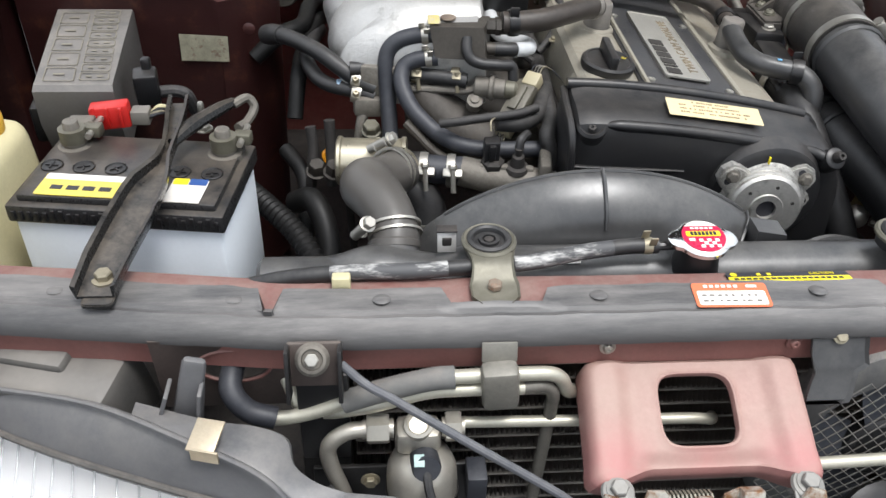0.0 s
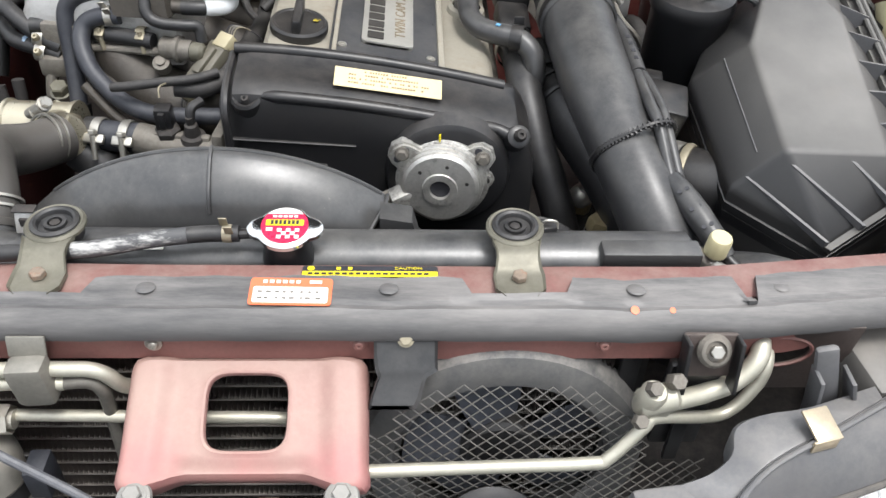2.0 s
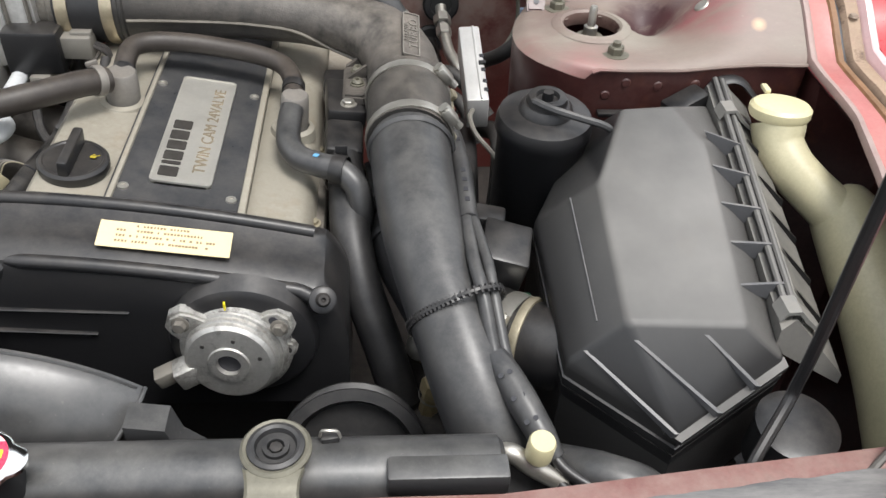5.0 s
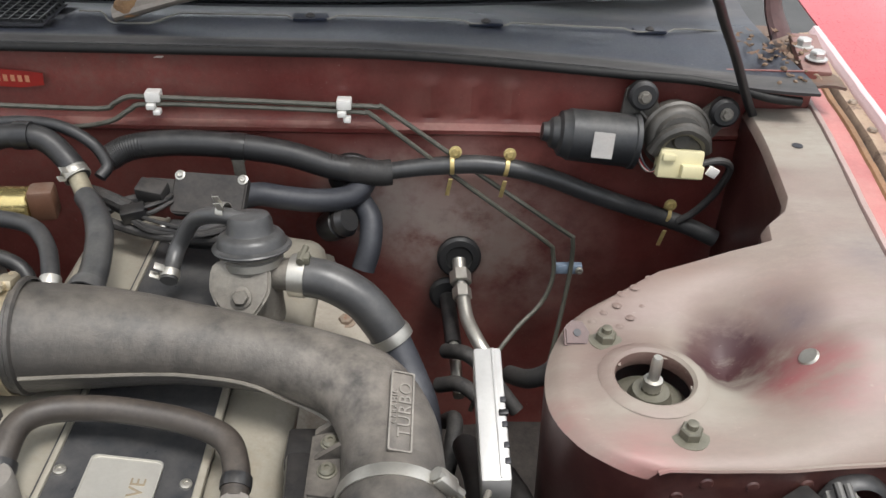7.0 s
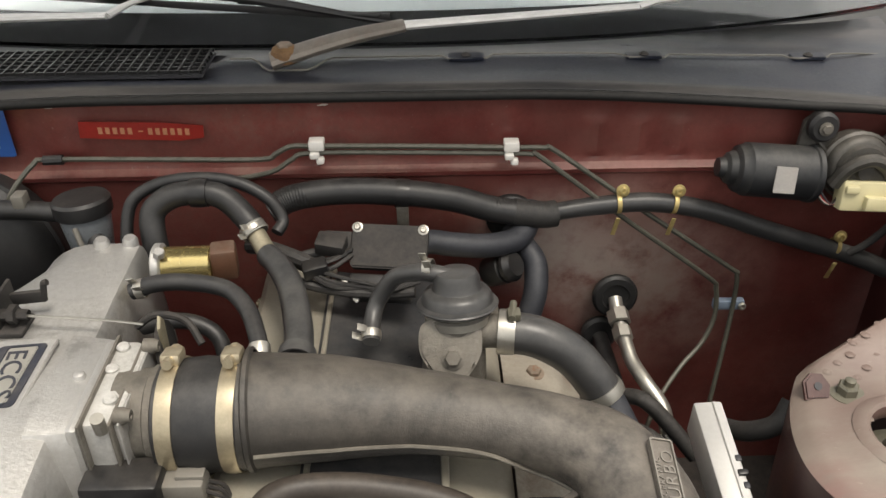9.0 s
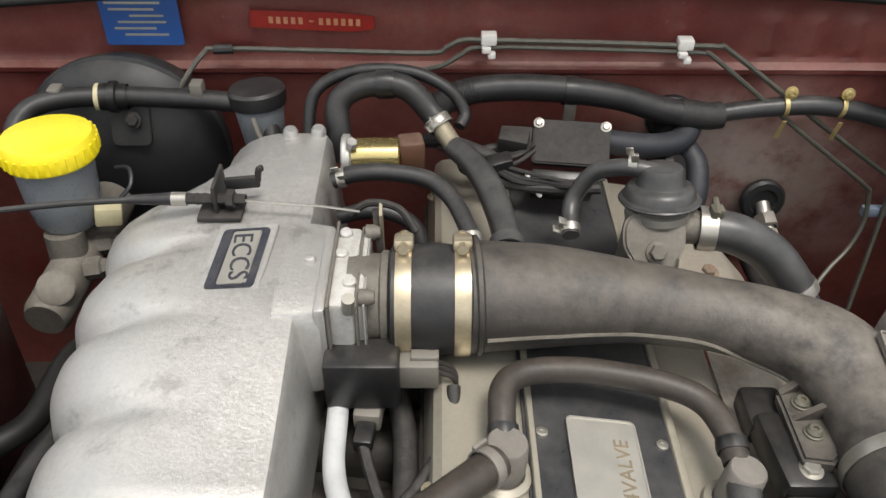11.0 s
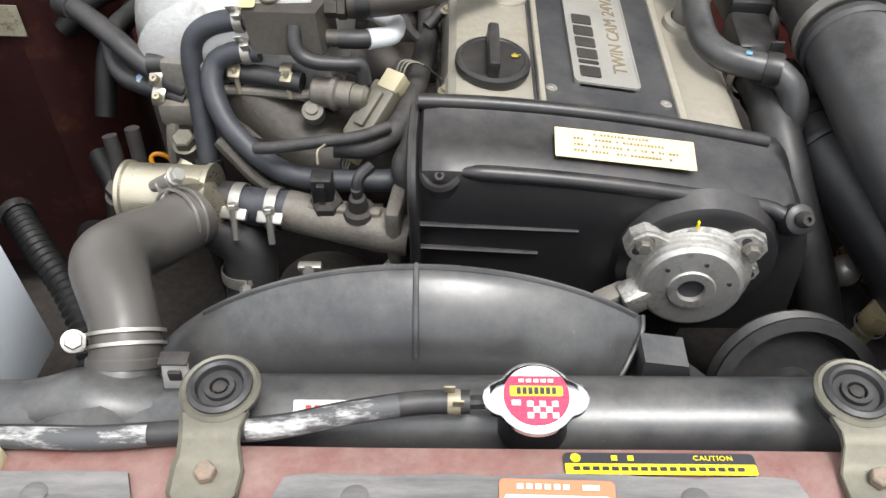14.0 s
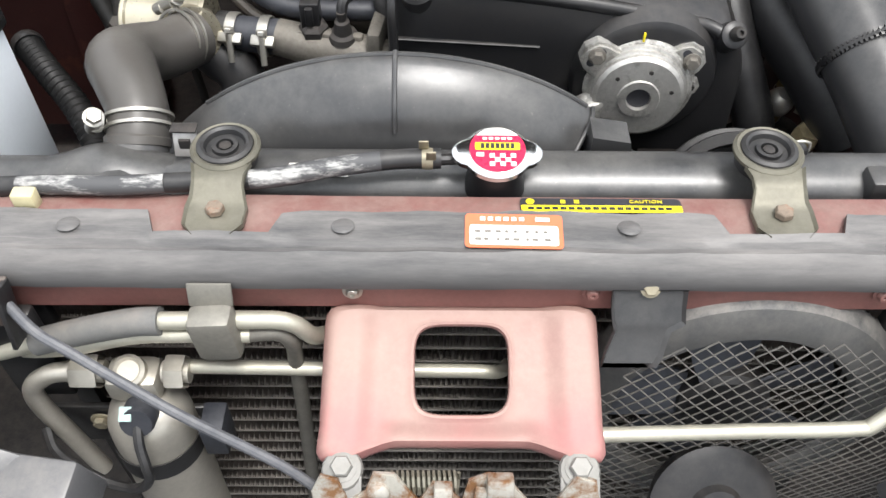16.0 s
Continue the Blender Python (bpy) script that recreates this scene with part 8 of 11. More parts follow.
def fuel_parts():
    th = thing("fuel_rail", (-0.24, 0.41, 0.88), "grimy fuel rail hoses with screw clamps and regulator", "fuel rail")
    part("feed_hose", tube([(-0.36, 0.428, 0.905), (-0.33, 0.43, 0.904), (-0.285, 0.424, 0.9), (-0.24, 0.413, 0.9), (-0.2, 0.404, 0.898)], 0.0105, 12), M_RUBBER, th)
    part("return_pipe", tube([(-0.297, 0.416, 0.882), (-0.239, 0.408, 0.884), (-0.2, 0.402, 0.885), (-0.185, 0.4, 0.892)], 0.0055, 10), M_ALUDK, th)
    for x in (-0.268, -0.215):
        c = V((x, 0.4185 + (x + 0.24) * -0.15, 0.9))
        cl = part("screw_clamp", band(c, (1, -0.2, 0), 0.011, 0.012, 0.0014), M_ZINC, th, "small zinc screw clamp")
        part("clamp_ear", box(c + V((0, -0.012, 0.006)), (0.012, 0.012, 0.004), 0.001, rot=(30, 0, -10)), M_ZINC, cl)
        part("clamp_screw", tube([c + V((0, -0.012, 0.012)), c + V((0.002, -0.016, -0.016))], 0.003, 8), M_ZINC, cl)
    part("regulator_body", lathe([(0.012, -0.02), (0.014, -0.018), (0.014, 0.0), (0.0175, 0.001), (0.0175, 0.006), (0.014, 0.008), (0.013, 0.022), (0, 0.022)], (-0.17, 0.397, 0.892), (1, -0.25, 0.0), 20), M_ALUDK, th, "grimy pressure regulator")
    part("regulator_cap", lathe([(0.0125, 0), (0.012, 0.012), (0.008, 0.016), (0, 0.016)], (-0.148, 0.391, 0.892), (1, -0.25, 0), 18), M_OLIVE, th)
    part("bolt_lug", lathe([(0.011, -0.01), (0.011, 0.004), (0.006, 0.005), (0.006, 0.008), (0, 0.008)], (-0.19, 0.388, 0.875), (0, -0.5, 0.85), 16), M_ALUDK, th)
    # two steel-clamped lines and their block at the plenum's corner
    blk = thing("fuel_pipe_block", (-0.325, 0.425, 0.86), "dirty steel pipe block with two clamped hoses", "pipe fitting")
    part("block", box((-0.318, 0.428, 0.893), (0.05, 0.03, 0.05), 0.006, rot=(0, 0, -8)), M_ALUDK, blk)
    part("lower_lug", box((-0.332, 0.415, 0.86), (0.045, 0.025, 0.03), 0.008), M_ALUDK, blk)
    part("banjo_bolt", bolt_mesh(0.012, 0.014, 0.014, m=at_frame((-0.33, 0.395, 0.83), (0, -0.3, 1))), M_OLIVE, blk, "brassy banjo bolt")
    part("pipe", tube([(-0.34, 0.412, 0.855), (-0.345, 0.405, 0.83), (-0.348, 0.4, 0.8)], 0.008, 10), M_ALUDK, blk)
    for (x, y, z) in ((-0.35, 0.427, 0.893), (-0.35, 0.42, 0.876)):
        part("screw_clamp", band((x, y, z), (1, -0.1, -0.2), 0.0115, 0.013, 0.0015), M_STEEL, blk, "bright screw clamp")
        part("clamp_screw", bolt_mesh(0.005, 0.008, 0.0, m=at_frame((x, y - 0.012, z + 0.004), (0, -0.6, 0.8)), round_head=True), M_ZINC, blk)
    th.location += V((-0.01, 0.02, -0.026))
    blk.location += V((-0.012, 0.021, -0.03))
    th = hose("fuel_hose", [(-0.482, 0.55, 0.886), (-0.466, 0.532, 0.891), (-0.438, 0.505, 0.892), (-0.41, 0.479, 0.888), (-0.384, 0.46, 0.876), (-0.358, 0.448, 0.862), (-0.335, 0.442, 0.852)], 0.0115, M_RUBBER, "black fuel hose from the inner wing")
    part("end_boot", tube([(-0.494, 0.562, 0.88), (-0.482, 0.55, 0.886), (-0.468, 0.534, 0.891)], [0.0145, 0.015, 0.0135], 14), M_RUBBER, th)
    th = hose("fuel_hose", [(-0.425, 0.7, 0.83), (-0.434, 0.6, 0.85), (-0.436, 0.54, 0.862), (-0.428, 0.5, 0.856), (-0.405, 0.466, 0.849), (-0.36, 0.446, 0.846), (-0.335, 0.438, 0.842)], 0.0105, M_RUBBER, "black fuel hose with a pale blue ring")
    part("ring_mark", band((-0.385, 0.457, 0.8475), (1, -0.5, 0), 0.0107, 0.007, 0.0004), material("pale_blue_ring", (0.3, 0.42, 0.55), 0.5), th, "pale blue ring")
    hose("corrugated_loom", [(-0.43, 0.8, 0.83), (-0.442, 0.726, 0.86), (-0.449, 0.648, 0.86), (-0.479, 0.61, 0.86), (-0.52, 0.59, 0.83)], 0.013, M_RUBBERDK, "black corrugated wiring loom along the plenum", "wiring loom")
    hose("corrugated_loom", [(-0.425, 0.75, 0.83), (-0.433, 0.697, 0.84), (-0.445, 0.593, 0.84), (-0.448, 0.531, 0.835), (-0.455, 0.49, 0.78)], 0.012, M_RUBBERDK, "black corrugated wiring loom hanging down", "wiring loom")


fuel_parts()


def intake_runners():
    th = thing("intake_manifold", (-0.2, 0.5, 0.75), "grimy cast aluminium intake manifold runners", "intake manifold")
    for i in range(1, 6):
        y = 0.41 + i * 0.092
        part("runner", tube([(-0.29, y, 0.86), (-0.25, y - 0.01, 0.835), (-0.2, y - 0.015, 0.805), (-0.13, y - 0.01, 0.775), (-0.07, y, 0.77)], [0.04, 0.038, 0.036, 0.036, 0.04], 16), M_OILY, th)
    part("rail_deck", box((-0.2, 0.62, 0.785), (0.2, 0.44, 0.03), 0.012, rot=(0, 20, 0)), M_OILY, th)
    part("front_cap", tube([(-0.27, 0.465, 0.86), (-0.262, 0.45, 0.83), (-0.225, 0.432, 0.795), (-0.17, 0.418, 0.772), (-0.11, 0.412, 0.762)], [0.028, 0.036, 0.042, 0.045, 0.04], 20), M_OILY, th, "oily rounded casting")
    part("cap_web", tube([(-0.295, 0.385, 0.83), (-0.25, 0.358, 0.795), (-0.2, 0.345, 0.78), (-0.13, 0.342, 0.775)], 0.007, 10), M_OILY, th)
    return th


intake_runners()


def wiring():
    th = thing("injector_plug", (-0.132, 0.39, 0.85), "khaki plastic resistor plug with cream connectors", "connector")
    m = axes((-0.139, 0.405, 0.848), (0.5, 0.72, 0.48), (-0.82, 0.57, 0.0))
    part("body", box((0, 0, 0), (0.066, 0.03, 0.024), 0.004, m=m), M_OLIVEPL, th)
    part("ridge", box((0, 0, 0), (0.04, 0.012, 0.006), 0.001, m=m @ Matrix.Translation((0, 0, 0.014))), M_OLIVEPL, th)
    cream = material("cream_connector", (0.42, 0.37, 0.24), 0.5, 0, 0.2, DUST, 0.1, 40, 0.02)
    part("connector", box((0, 0, 0), (0.022, 0.024, 0.02), 0.002, m=m @ Matrix.Translation((-0.042, 0.0, 0.0))), cream, th, "cream connector end")
    part("connector", box((0, 0, 0), (0.022, 0.022, 0.02), 0.002, m=m @ Matrix.Translation((0.036, -0.004, 0.004))), cream, th, "cream connector end")
    for k in range(4):
        c = M_ZINC if k == 0 else (M_GREY if k < 3 else M_INK)
        part("wire", tube([m @ V((0.045, -0.008 + k * 0.004, 0.004)), m @ V((0.06, -0.01 + k * 0.004, 0.01)), m @ V((0.07, -0.016, -0.005)), m @ V((0.072, -0.03, -0.03))], 0.0009, 6), c, th)
        part("wire", tube([m @ V((-0.05, -0.006 + k * 0.004, 0)), m @ V((-0.062, -0.006 + k * 0.003, -0.004)), m @ V((-0.068, -0.002, -0.03))], 0.0009, 6), c, th)
    hose("tape_wrapped_loom", [(-0.107, 0.73, 0.85), (-0.098, 0.68, 0.845), (-0.091, 0.631, 0.84), (-0.09, 0.549, 0.84), (-0.095, 0.482, 0.848), (-0.1, 0.43, 0.852), (-0.115, 0.385, 0.845), (-0.14, 0.365, 0.84), (-0.175, 0.363, 0.842)], 0.012, M_TAPE, "black tape-wrapped wiring loom beside the rocker cover", "wiring loom")
    hose("tape_wrapped_loom", [(-0.1, 0.42, 0.85), (-0.1, 0.37, 0.84), (-0.108, 0.345, 0.83), (-0.1, 0.335, 0.8), (-0.098, 0.325, 0.74)], 0.011, M_TAPE, "black tape-wrapped wiring loom beside the timing cover", "wiring loom")
    hose("thin_loom", [(-0.12, 0.37, 0.86), (-0.15, 0.358, 0.857), (-0.19, 0.352, 0.855), (-0.23, 0.35, 0.85), (-0.25, 0.355, 0.845)], 0.006, M_TAPE, "thin black wiring branch with a small clip", "wiring loom")
    th = thing("injector_connector", (-0.124, 0.66, 0.85), "grey-brown plastic coil connector beside the plenum", "connector")
    m = axes((-0.124, 0.662, 0.873), (0.1, 1, 0), (-1, 0.1, 0))
    part("body", box((0, 0, 0), (0.06, 0.026, 0.022), 0.003, m=m), M_GREY, th)
    part("head", box((0, 0, 0), (0.018, 0.02, 0.018), 0.003, m=m @ Matrix.Translation((0.036, 0, 0.002))), M_GREY, th)
    part("plug", box((0, 0, 0), (0.03, 0.018, 0.016), 0.003, m=m @ Matrix.Translation((-0.04, 0, -0.004))), M_BLACK, th)
    part("tail", tube([m @ V((-0.05, 0, -0.004)), (-0.122, 0.59, 0.86), (-0.11, 0.56, 0.85), (-0.095, 0.54, 0.845)], 0.0055, 8), M_TAPE, th)
    hose("sensor_lead", [(-0.045, 0.655, 0.9), (-0.047, 0.62, 0.885), (-0.07, 0.58, 0.865), (-0.09, 0.56, 0.852)], 0.0065, M_TAPE, "black taped sensor lead", "wiring loom")
    th = hose("loom_with_clip", [(0.392, 0.56, 0.865), (0.396, 0.5, 0.878), (0.399, 0.42, 0.886), (0.398, 0.335, 0.886)], 0.0105, M_DUCT, "split grey corrugated loom tube beside the duct", "wiring loom")
    for k in range(8):
        part("tube_slot", box((0.398, 0.485 - k * 0.018, 0.8902 + 0.0011 * k if k < 4 else 0.8964), (0.005, 0.007, 0.0016), 0), M_INK, th)
    hose("duct_lead", [(0.396, 0.37, 0.886), (0.396, 0.32, 0.888), (0.398, 0.27, 0.886), (0.404, 0.235, 0.876), (0.413, 0.19, 0.842), (0.42, 0.17, 0.832)], 0.0068, M_DUCT, "grey cable strapped to the duct", "cable")
    hose("duct_lead", [(0.4, 0.36, 0.886), (0.405, 0.32, 0.886), (0.412, 0.27, 0.882), (0.416, 0.235, 0.868), (0.424, 0.19, 0.839), (0.43, 0.17, 0.83)], 0.0064, M_DUCT, "grey cable strapped to the duct", "cable")
    th = hose("perforated_sleeve", [(0.414, 0.187, 0.838), (0.425, 0.165, 0.832), (0.437, 0.14, 0.824), (0.451, 0.112, 0.813), (0.462, 0.094, 0.803)], [0.0125, 0.0145, 0.015, 0.0135, 0.009], M_DUCT, "grey perforated cable sleeve", "cable sleeve")
    for k in range(3):
        for d in (-1, 1):
            q = V((0.425, 0.164, 0.832)).lerp(V((0.445, 0.122, 0.817)), k / 2)
            up = V((-0.35, -0.35, 0.87)).normalized()
            part("sleeve_hole", lathe([(0, 0.0004), (0.0026, 0.0004), (0.0026, -0.001)], q + up * 0.0147 + V((0.9, 0.3, 0.3)).normalized() * 0.0045 * d, up, 10), M_INK, th)
    hose("sleeve_lead", [(0.455, 0.105, 0.808), (0.468, 0.086, 0.8), (0.49, 0.07, 0.795), (0.515, 0.064, 0.79)], 0.0058, M_BLACK, "black cable leaving the perforated sleeve", "cable")
    hose("sleeve_lead", [(0.452, 0.11, 0.8), (0.462, 0.082, 0.79), (0.484, 0.06, 0.784), (0.51, 0.052, 0.78)], 0.0058, M_BLACK, "black cable leaving the perforated sleeve", "cable")


wiring()


def thermostat():
    th = thing("thermostat_housing", (-0.34, 0.34, 0.7), "pale gold passivated thermostat housing pipe", "pipe fitting")
    gold = material("pale_gold_passivate", (0.55, 0.5, 0.38), 0.3, 0.85, 0.2, (0.4, 0.34, 0.24), 0.12, 30, 0.05)
    part("barrel", lathe([(0.03, 0), (0.033, 0.002), (0.033, 0.006), (0.0305, 0.008), (0.0305, 0.085), (0.033, 0.087), (0.033, 0.092), (0.0, 0.092)], (-0.387, 0.345, 0.796), (1, -0.08, 0.02), 32), gold, th)
    part("outlet", tube([(-0.325, 0.342, 0.795), (-0.315, 0.325, 0.798), (-0.308, 0.308, 0.804)], 0.03, 24), gold, th)
    part("riser", tube([(-0.325, 0.38, 0.8), (-0.335, 0.365, 0.79), (-0.345, 0.35, 0.785)], 0.016, 16), gold, th)
    part("upper_hose_stub", tube([(-0.29, 0.342, 0.787), (-0.275, 0.34, 0.787)], 0.021, 20), M_RUBBER, th)
    return th


thermostat()


def upper_radiator_hose():
    pts = [(-0.316, 0.112, 0.824), (-0.315, 0.125, 0.835), (-0.319, 0.143, 0.845), (-0.332, 0.17, 0.852), (-0.345, 0.2, 0.849), (-0.342, 0.235, 0.832), (-0.325, 0.267, 0.816), (-0.306, 0.302, 0.806)]
    th = thing("upper_radiator_hose", (-0.34, 0.2, 0.8), "black rubber upper radiator hose with double wire clamps", "hose")
    part("wall", tube(pts, [0.0275, 0.0275, 0.0275, 0.03, 0.0325, 0.0305, 0.029, 0.029], 24, 8), M_FADED, th)
    part("end_lip", lathe([(0.0265, -0.005), (0.029, -0.004), (0.029, 0.003), (0.0275, 0.005)], (-0.316, 0.115, 0.827), (0, 0.7, 0.65), 28), M_FADED, th)
    for x, y, z in (((-0.36, 0.178, 0.871), (-0.355, 0.174, 0.8715), (-0.349, 0.168, 0.8715), (-0.342, 0.163, 0.871))):
        part("print_mark", box((x, y, z), (0.002, 0.003, 0.004), 0.0004), M_CREAM, th, "cream printed mark")
    for i, (p, ax, sd) in enumerate((((-0.315, 0.129, 0.837), (-0.1, 0.8, 0.55), (-0.8, -0.2, 0.3)), ((-0.315, 0.29, 0.812), (0.5, 0.7, -0.35), (-0.45, 0.5, 0.8)))):
        a = V(ax).normalized()
        cl = None
        for d in (-0.005, 0.005):
            bm = lathe([(0.027, -0.0014), (0.0305, -0.0014), (0.0305, 0.0014), (0.027, 0.0014)] if i == 0 else [(0.029, -0.0012), (0.0315, -0.0012), (0.0315, 0.0012), (0.029, 0.0012)], V(p) + a * d, a, 32)
            cl = part("clamp_wire", bm, M_STEEL, th, "bright clamp wire")
        s = V(sd)
        s = (s - a * s.dot(a)).normalized()
        t = a.cross(s)
        q = V(p) + s * 0.036
        for d in (-1, 1):
            part("clamp_lug", slab(rounded(0.014, 0.012, 0.004, 3), 0.002, axes(q + t * (0.009 * d), a, s), 0.0005), M_STEEL, cl)
        part("clamp_barrel", lathe([(0, -0.02), (0.0062, -0.02), (0.0062, 0.008), (0.0045, 0.009), (0.0045, 0.016), (0, 0.016)], q + s * 0.003, t, 12), M_STEEL, cl)
        part("clamp_screw", bolt_mesh(0.0072, 0.009, 0.009, m=at_frame(q + s * 0.003 + t * 0.014, t)), M_STEEL, cl)
    th2 = hose("lower_bypass_hose", [(-0.3, 0.33, 0.77), (-0.27, 0.32, 0.74), (-0.27, 0.3, 0.69), (-0.28, 0.28, 0.63)], 0.027, M_RUBBER, "black rubber bypass hose below the thermostat")
    part("clamp", band((-0.271, 0.312, 0.715), (0, 0.3, 1), 0.0275, 0.012, 0.0014), M_STEEL, th2, "dull clamp band")
    part("clamp_screw", bolt_mesh(0.006, 0.008, 0.0, m=at_frame((-0.271, 0.28, 0.722), (0.6, -0.4, 0.5))), M_STEEL, th2)
    return th


upper_radiator_hose()


def water_outlet():
    th = thing("water_outlet_pipe", (-0.17, 0.325, 0.72), "grimy cast water outlet with two sensors and blue hose", "pipe fitting")
    part("short_hose", tube([(-0.285, 0.34, 0.787), (-0.255, 0.334, 0.787), (-0.218, 0.329, 0.787)], 0.0195, 20), M_HOSE, th, "short blue-grey joint hose")
    part("casting", tube([(-0.224, 0.33, 0.787), (-0.18, 0.322, 0.781), (-0.13, 0.312, 0.777), (-0.1, 0.306, 0.775)], [0.0205, 0.021, 0.0225, 0.021], 20), M_ALUDK, th)
    for x, y in ((-0.272, 0.337), (-0.236, 0.3315)):
        cl = part("screw_clamp", merge(band((x, y, 0.787), (1, -0.15, 0), 0.0205, 0.011, 0.0016), box((x, y - 0.024, 0.797), (0.026, 0.012, 0.008), 0.002, rot=(35, 0, -8))), M_STEEL, th, "bright screw clamp")
        part("clamp_screw", merge(tube([(x, y - 0.026, 0.804), (x + 0.001, y - 0.038, 0.776)], 0.0035, 8), bolt_mesh(0.006, 0.007, 0.0, m=at_frame((x, y - 0.025, 0.803), (0, 0.4, 0.9)))), M_STEEL, cl)
    part("outlet_flange", box((-0.113, 0.315, 0.783), (0.016, 0.05, 0.07), 0.006, rot=(0, 0, -8)), M_ALUDK, th)
    part("casting_rib", box((-0.165, 0.317, 0.797), (0.075, 0.012, 0.014), 0.004, rot=(0, 0, -8)), M_ALUDK, th)
    for x in (-0.183, -0.15):
        part("sensor_boss", lathe([(0.018, -0.02), (0.016, 0.004), (0.013, 0.006)], (x, 0.324 + (x + 0.183) * -0.2, 0.794), (0, -0.1, 1), 20), M_ALUDK, th)
    part("sensor_plug", box((-0.184, 0.326, 0.82), (0.021, 0.02, 0.034), 0.003), M_BLACK, th, "black sensor plug")
    part("plug_latch", box((-0.184, 0.314, 0.824), (0.008, 0.006, 0.02), 0.001), M_BLACK, th)
    part("sensor_base", lathe([(0.016, 0), (0.016, 0.014), (0.011, 0.018), (0, 0.018)], (-0.182, 0.324, 0.793), (0, -0.1, 1), 6), M_DARK, th)
    part("sensor_wire", tube([(-0.186, 0.328, 0.848), (-0.186, 0.335, 0.858), (-0.18, 0.345, 0.858)], 0.0012, 6), M_ZINC, th)
    part("sender", lathe([(0.017, 0), (0.015, 0.006), (0.01, 0.008), (0.008, 0.022), (0.005, 0.024), (0.005, 0.034), (0, 0.034)], (-0.15, 0.316, 0.797), (0, -0.1, 1), 16), M_DARK, th)
    part("sender_boot", tube([(-0.15, 0.314, 0.825), (-0.147, 0.32, 0.839), (-0.137, 0.332, 0.842)], 0.006, 10), M_RUBBER, th)
    part("loose_clip", merge(box((-0.2, 0.285, 0.752), (0.024, 0.01, 0.008), 0.002), bolt_mesh(0.006, 0.008, 0.0, m=at_frame((-0.2, 0.278, 0.754), (0, -0.8, 0.5)))), M_STEEL, th)
    cl = part("tank_clip", box((-0.261, 0.084, 0.855), (0.02, 0.003, 0.024), 0.001, rot=(-25, 0, 0)), M_ALU, th, "bright steel clip at the tank")
    part("clip_fold", merge(box((-0.261, 0.089, 0.867), (0.022, 0.012, 0.002), 0.0006), box((-0.261, 0.082, 0.855), (0.01, 0.003, 0.01), 0.0006)), M_DARK, cl)
    return th


water_outlet()


def ribbed_hose():
    pts = [(-0.52, 0.36, 0.75), (-0.48, 0.31, 0.748), (-0.44, 0.265, 0.735), (-0.41, 0.215, 0.71), (-0.4, 0.16, 0.66)]
    th = thing("ribbed_hose", (-0.45, 0.27, 0.7), "black ribbed air hose low beside the battery", "hose")
    run = spline(pts, 14)
    part("wall", tube(run, [0.0135 + (0.0025 if i % 2 else 0) for i in range(len(run))], 14, straight=True), M_RUBBERDK, th)
    part("end_ring", band(run[0], run[1] - run[0], 0.016, 0.012, 0.002), M_BLACK, th)


ribbed_hose()


def dipstick():
    th = thing("dipstick", (-0.4, 0.48, 0.7), "orange dipstick ring handle on a dark tube", "dipstick")
    ring = [(-0.403 + 0.013 * math.cos(a), 0.481 + 0.006 * math.sin(a), 0.717 + 0.009 * math.sin(a) - 0.006 * math.cos(a)) for a in steps(0, math.tau, 20)]
    part("ring_handle", tube(ring, 0.003, 8, straight=True), material("orange_plastic", (0.85, 0.33, 0.01), 0.4), th, "bright orange ring handle")
    part("guide_tube", tube([(-0.398, 0.483, 0.712), (-0.39, 0.487, 0.68), (-0.38, 0.49, 0.6), (-0.37, 0.49, 0.374)], 0.006, 10), M_DARK, th)
    return th


dipstick()


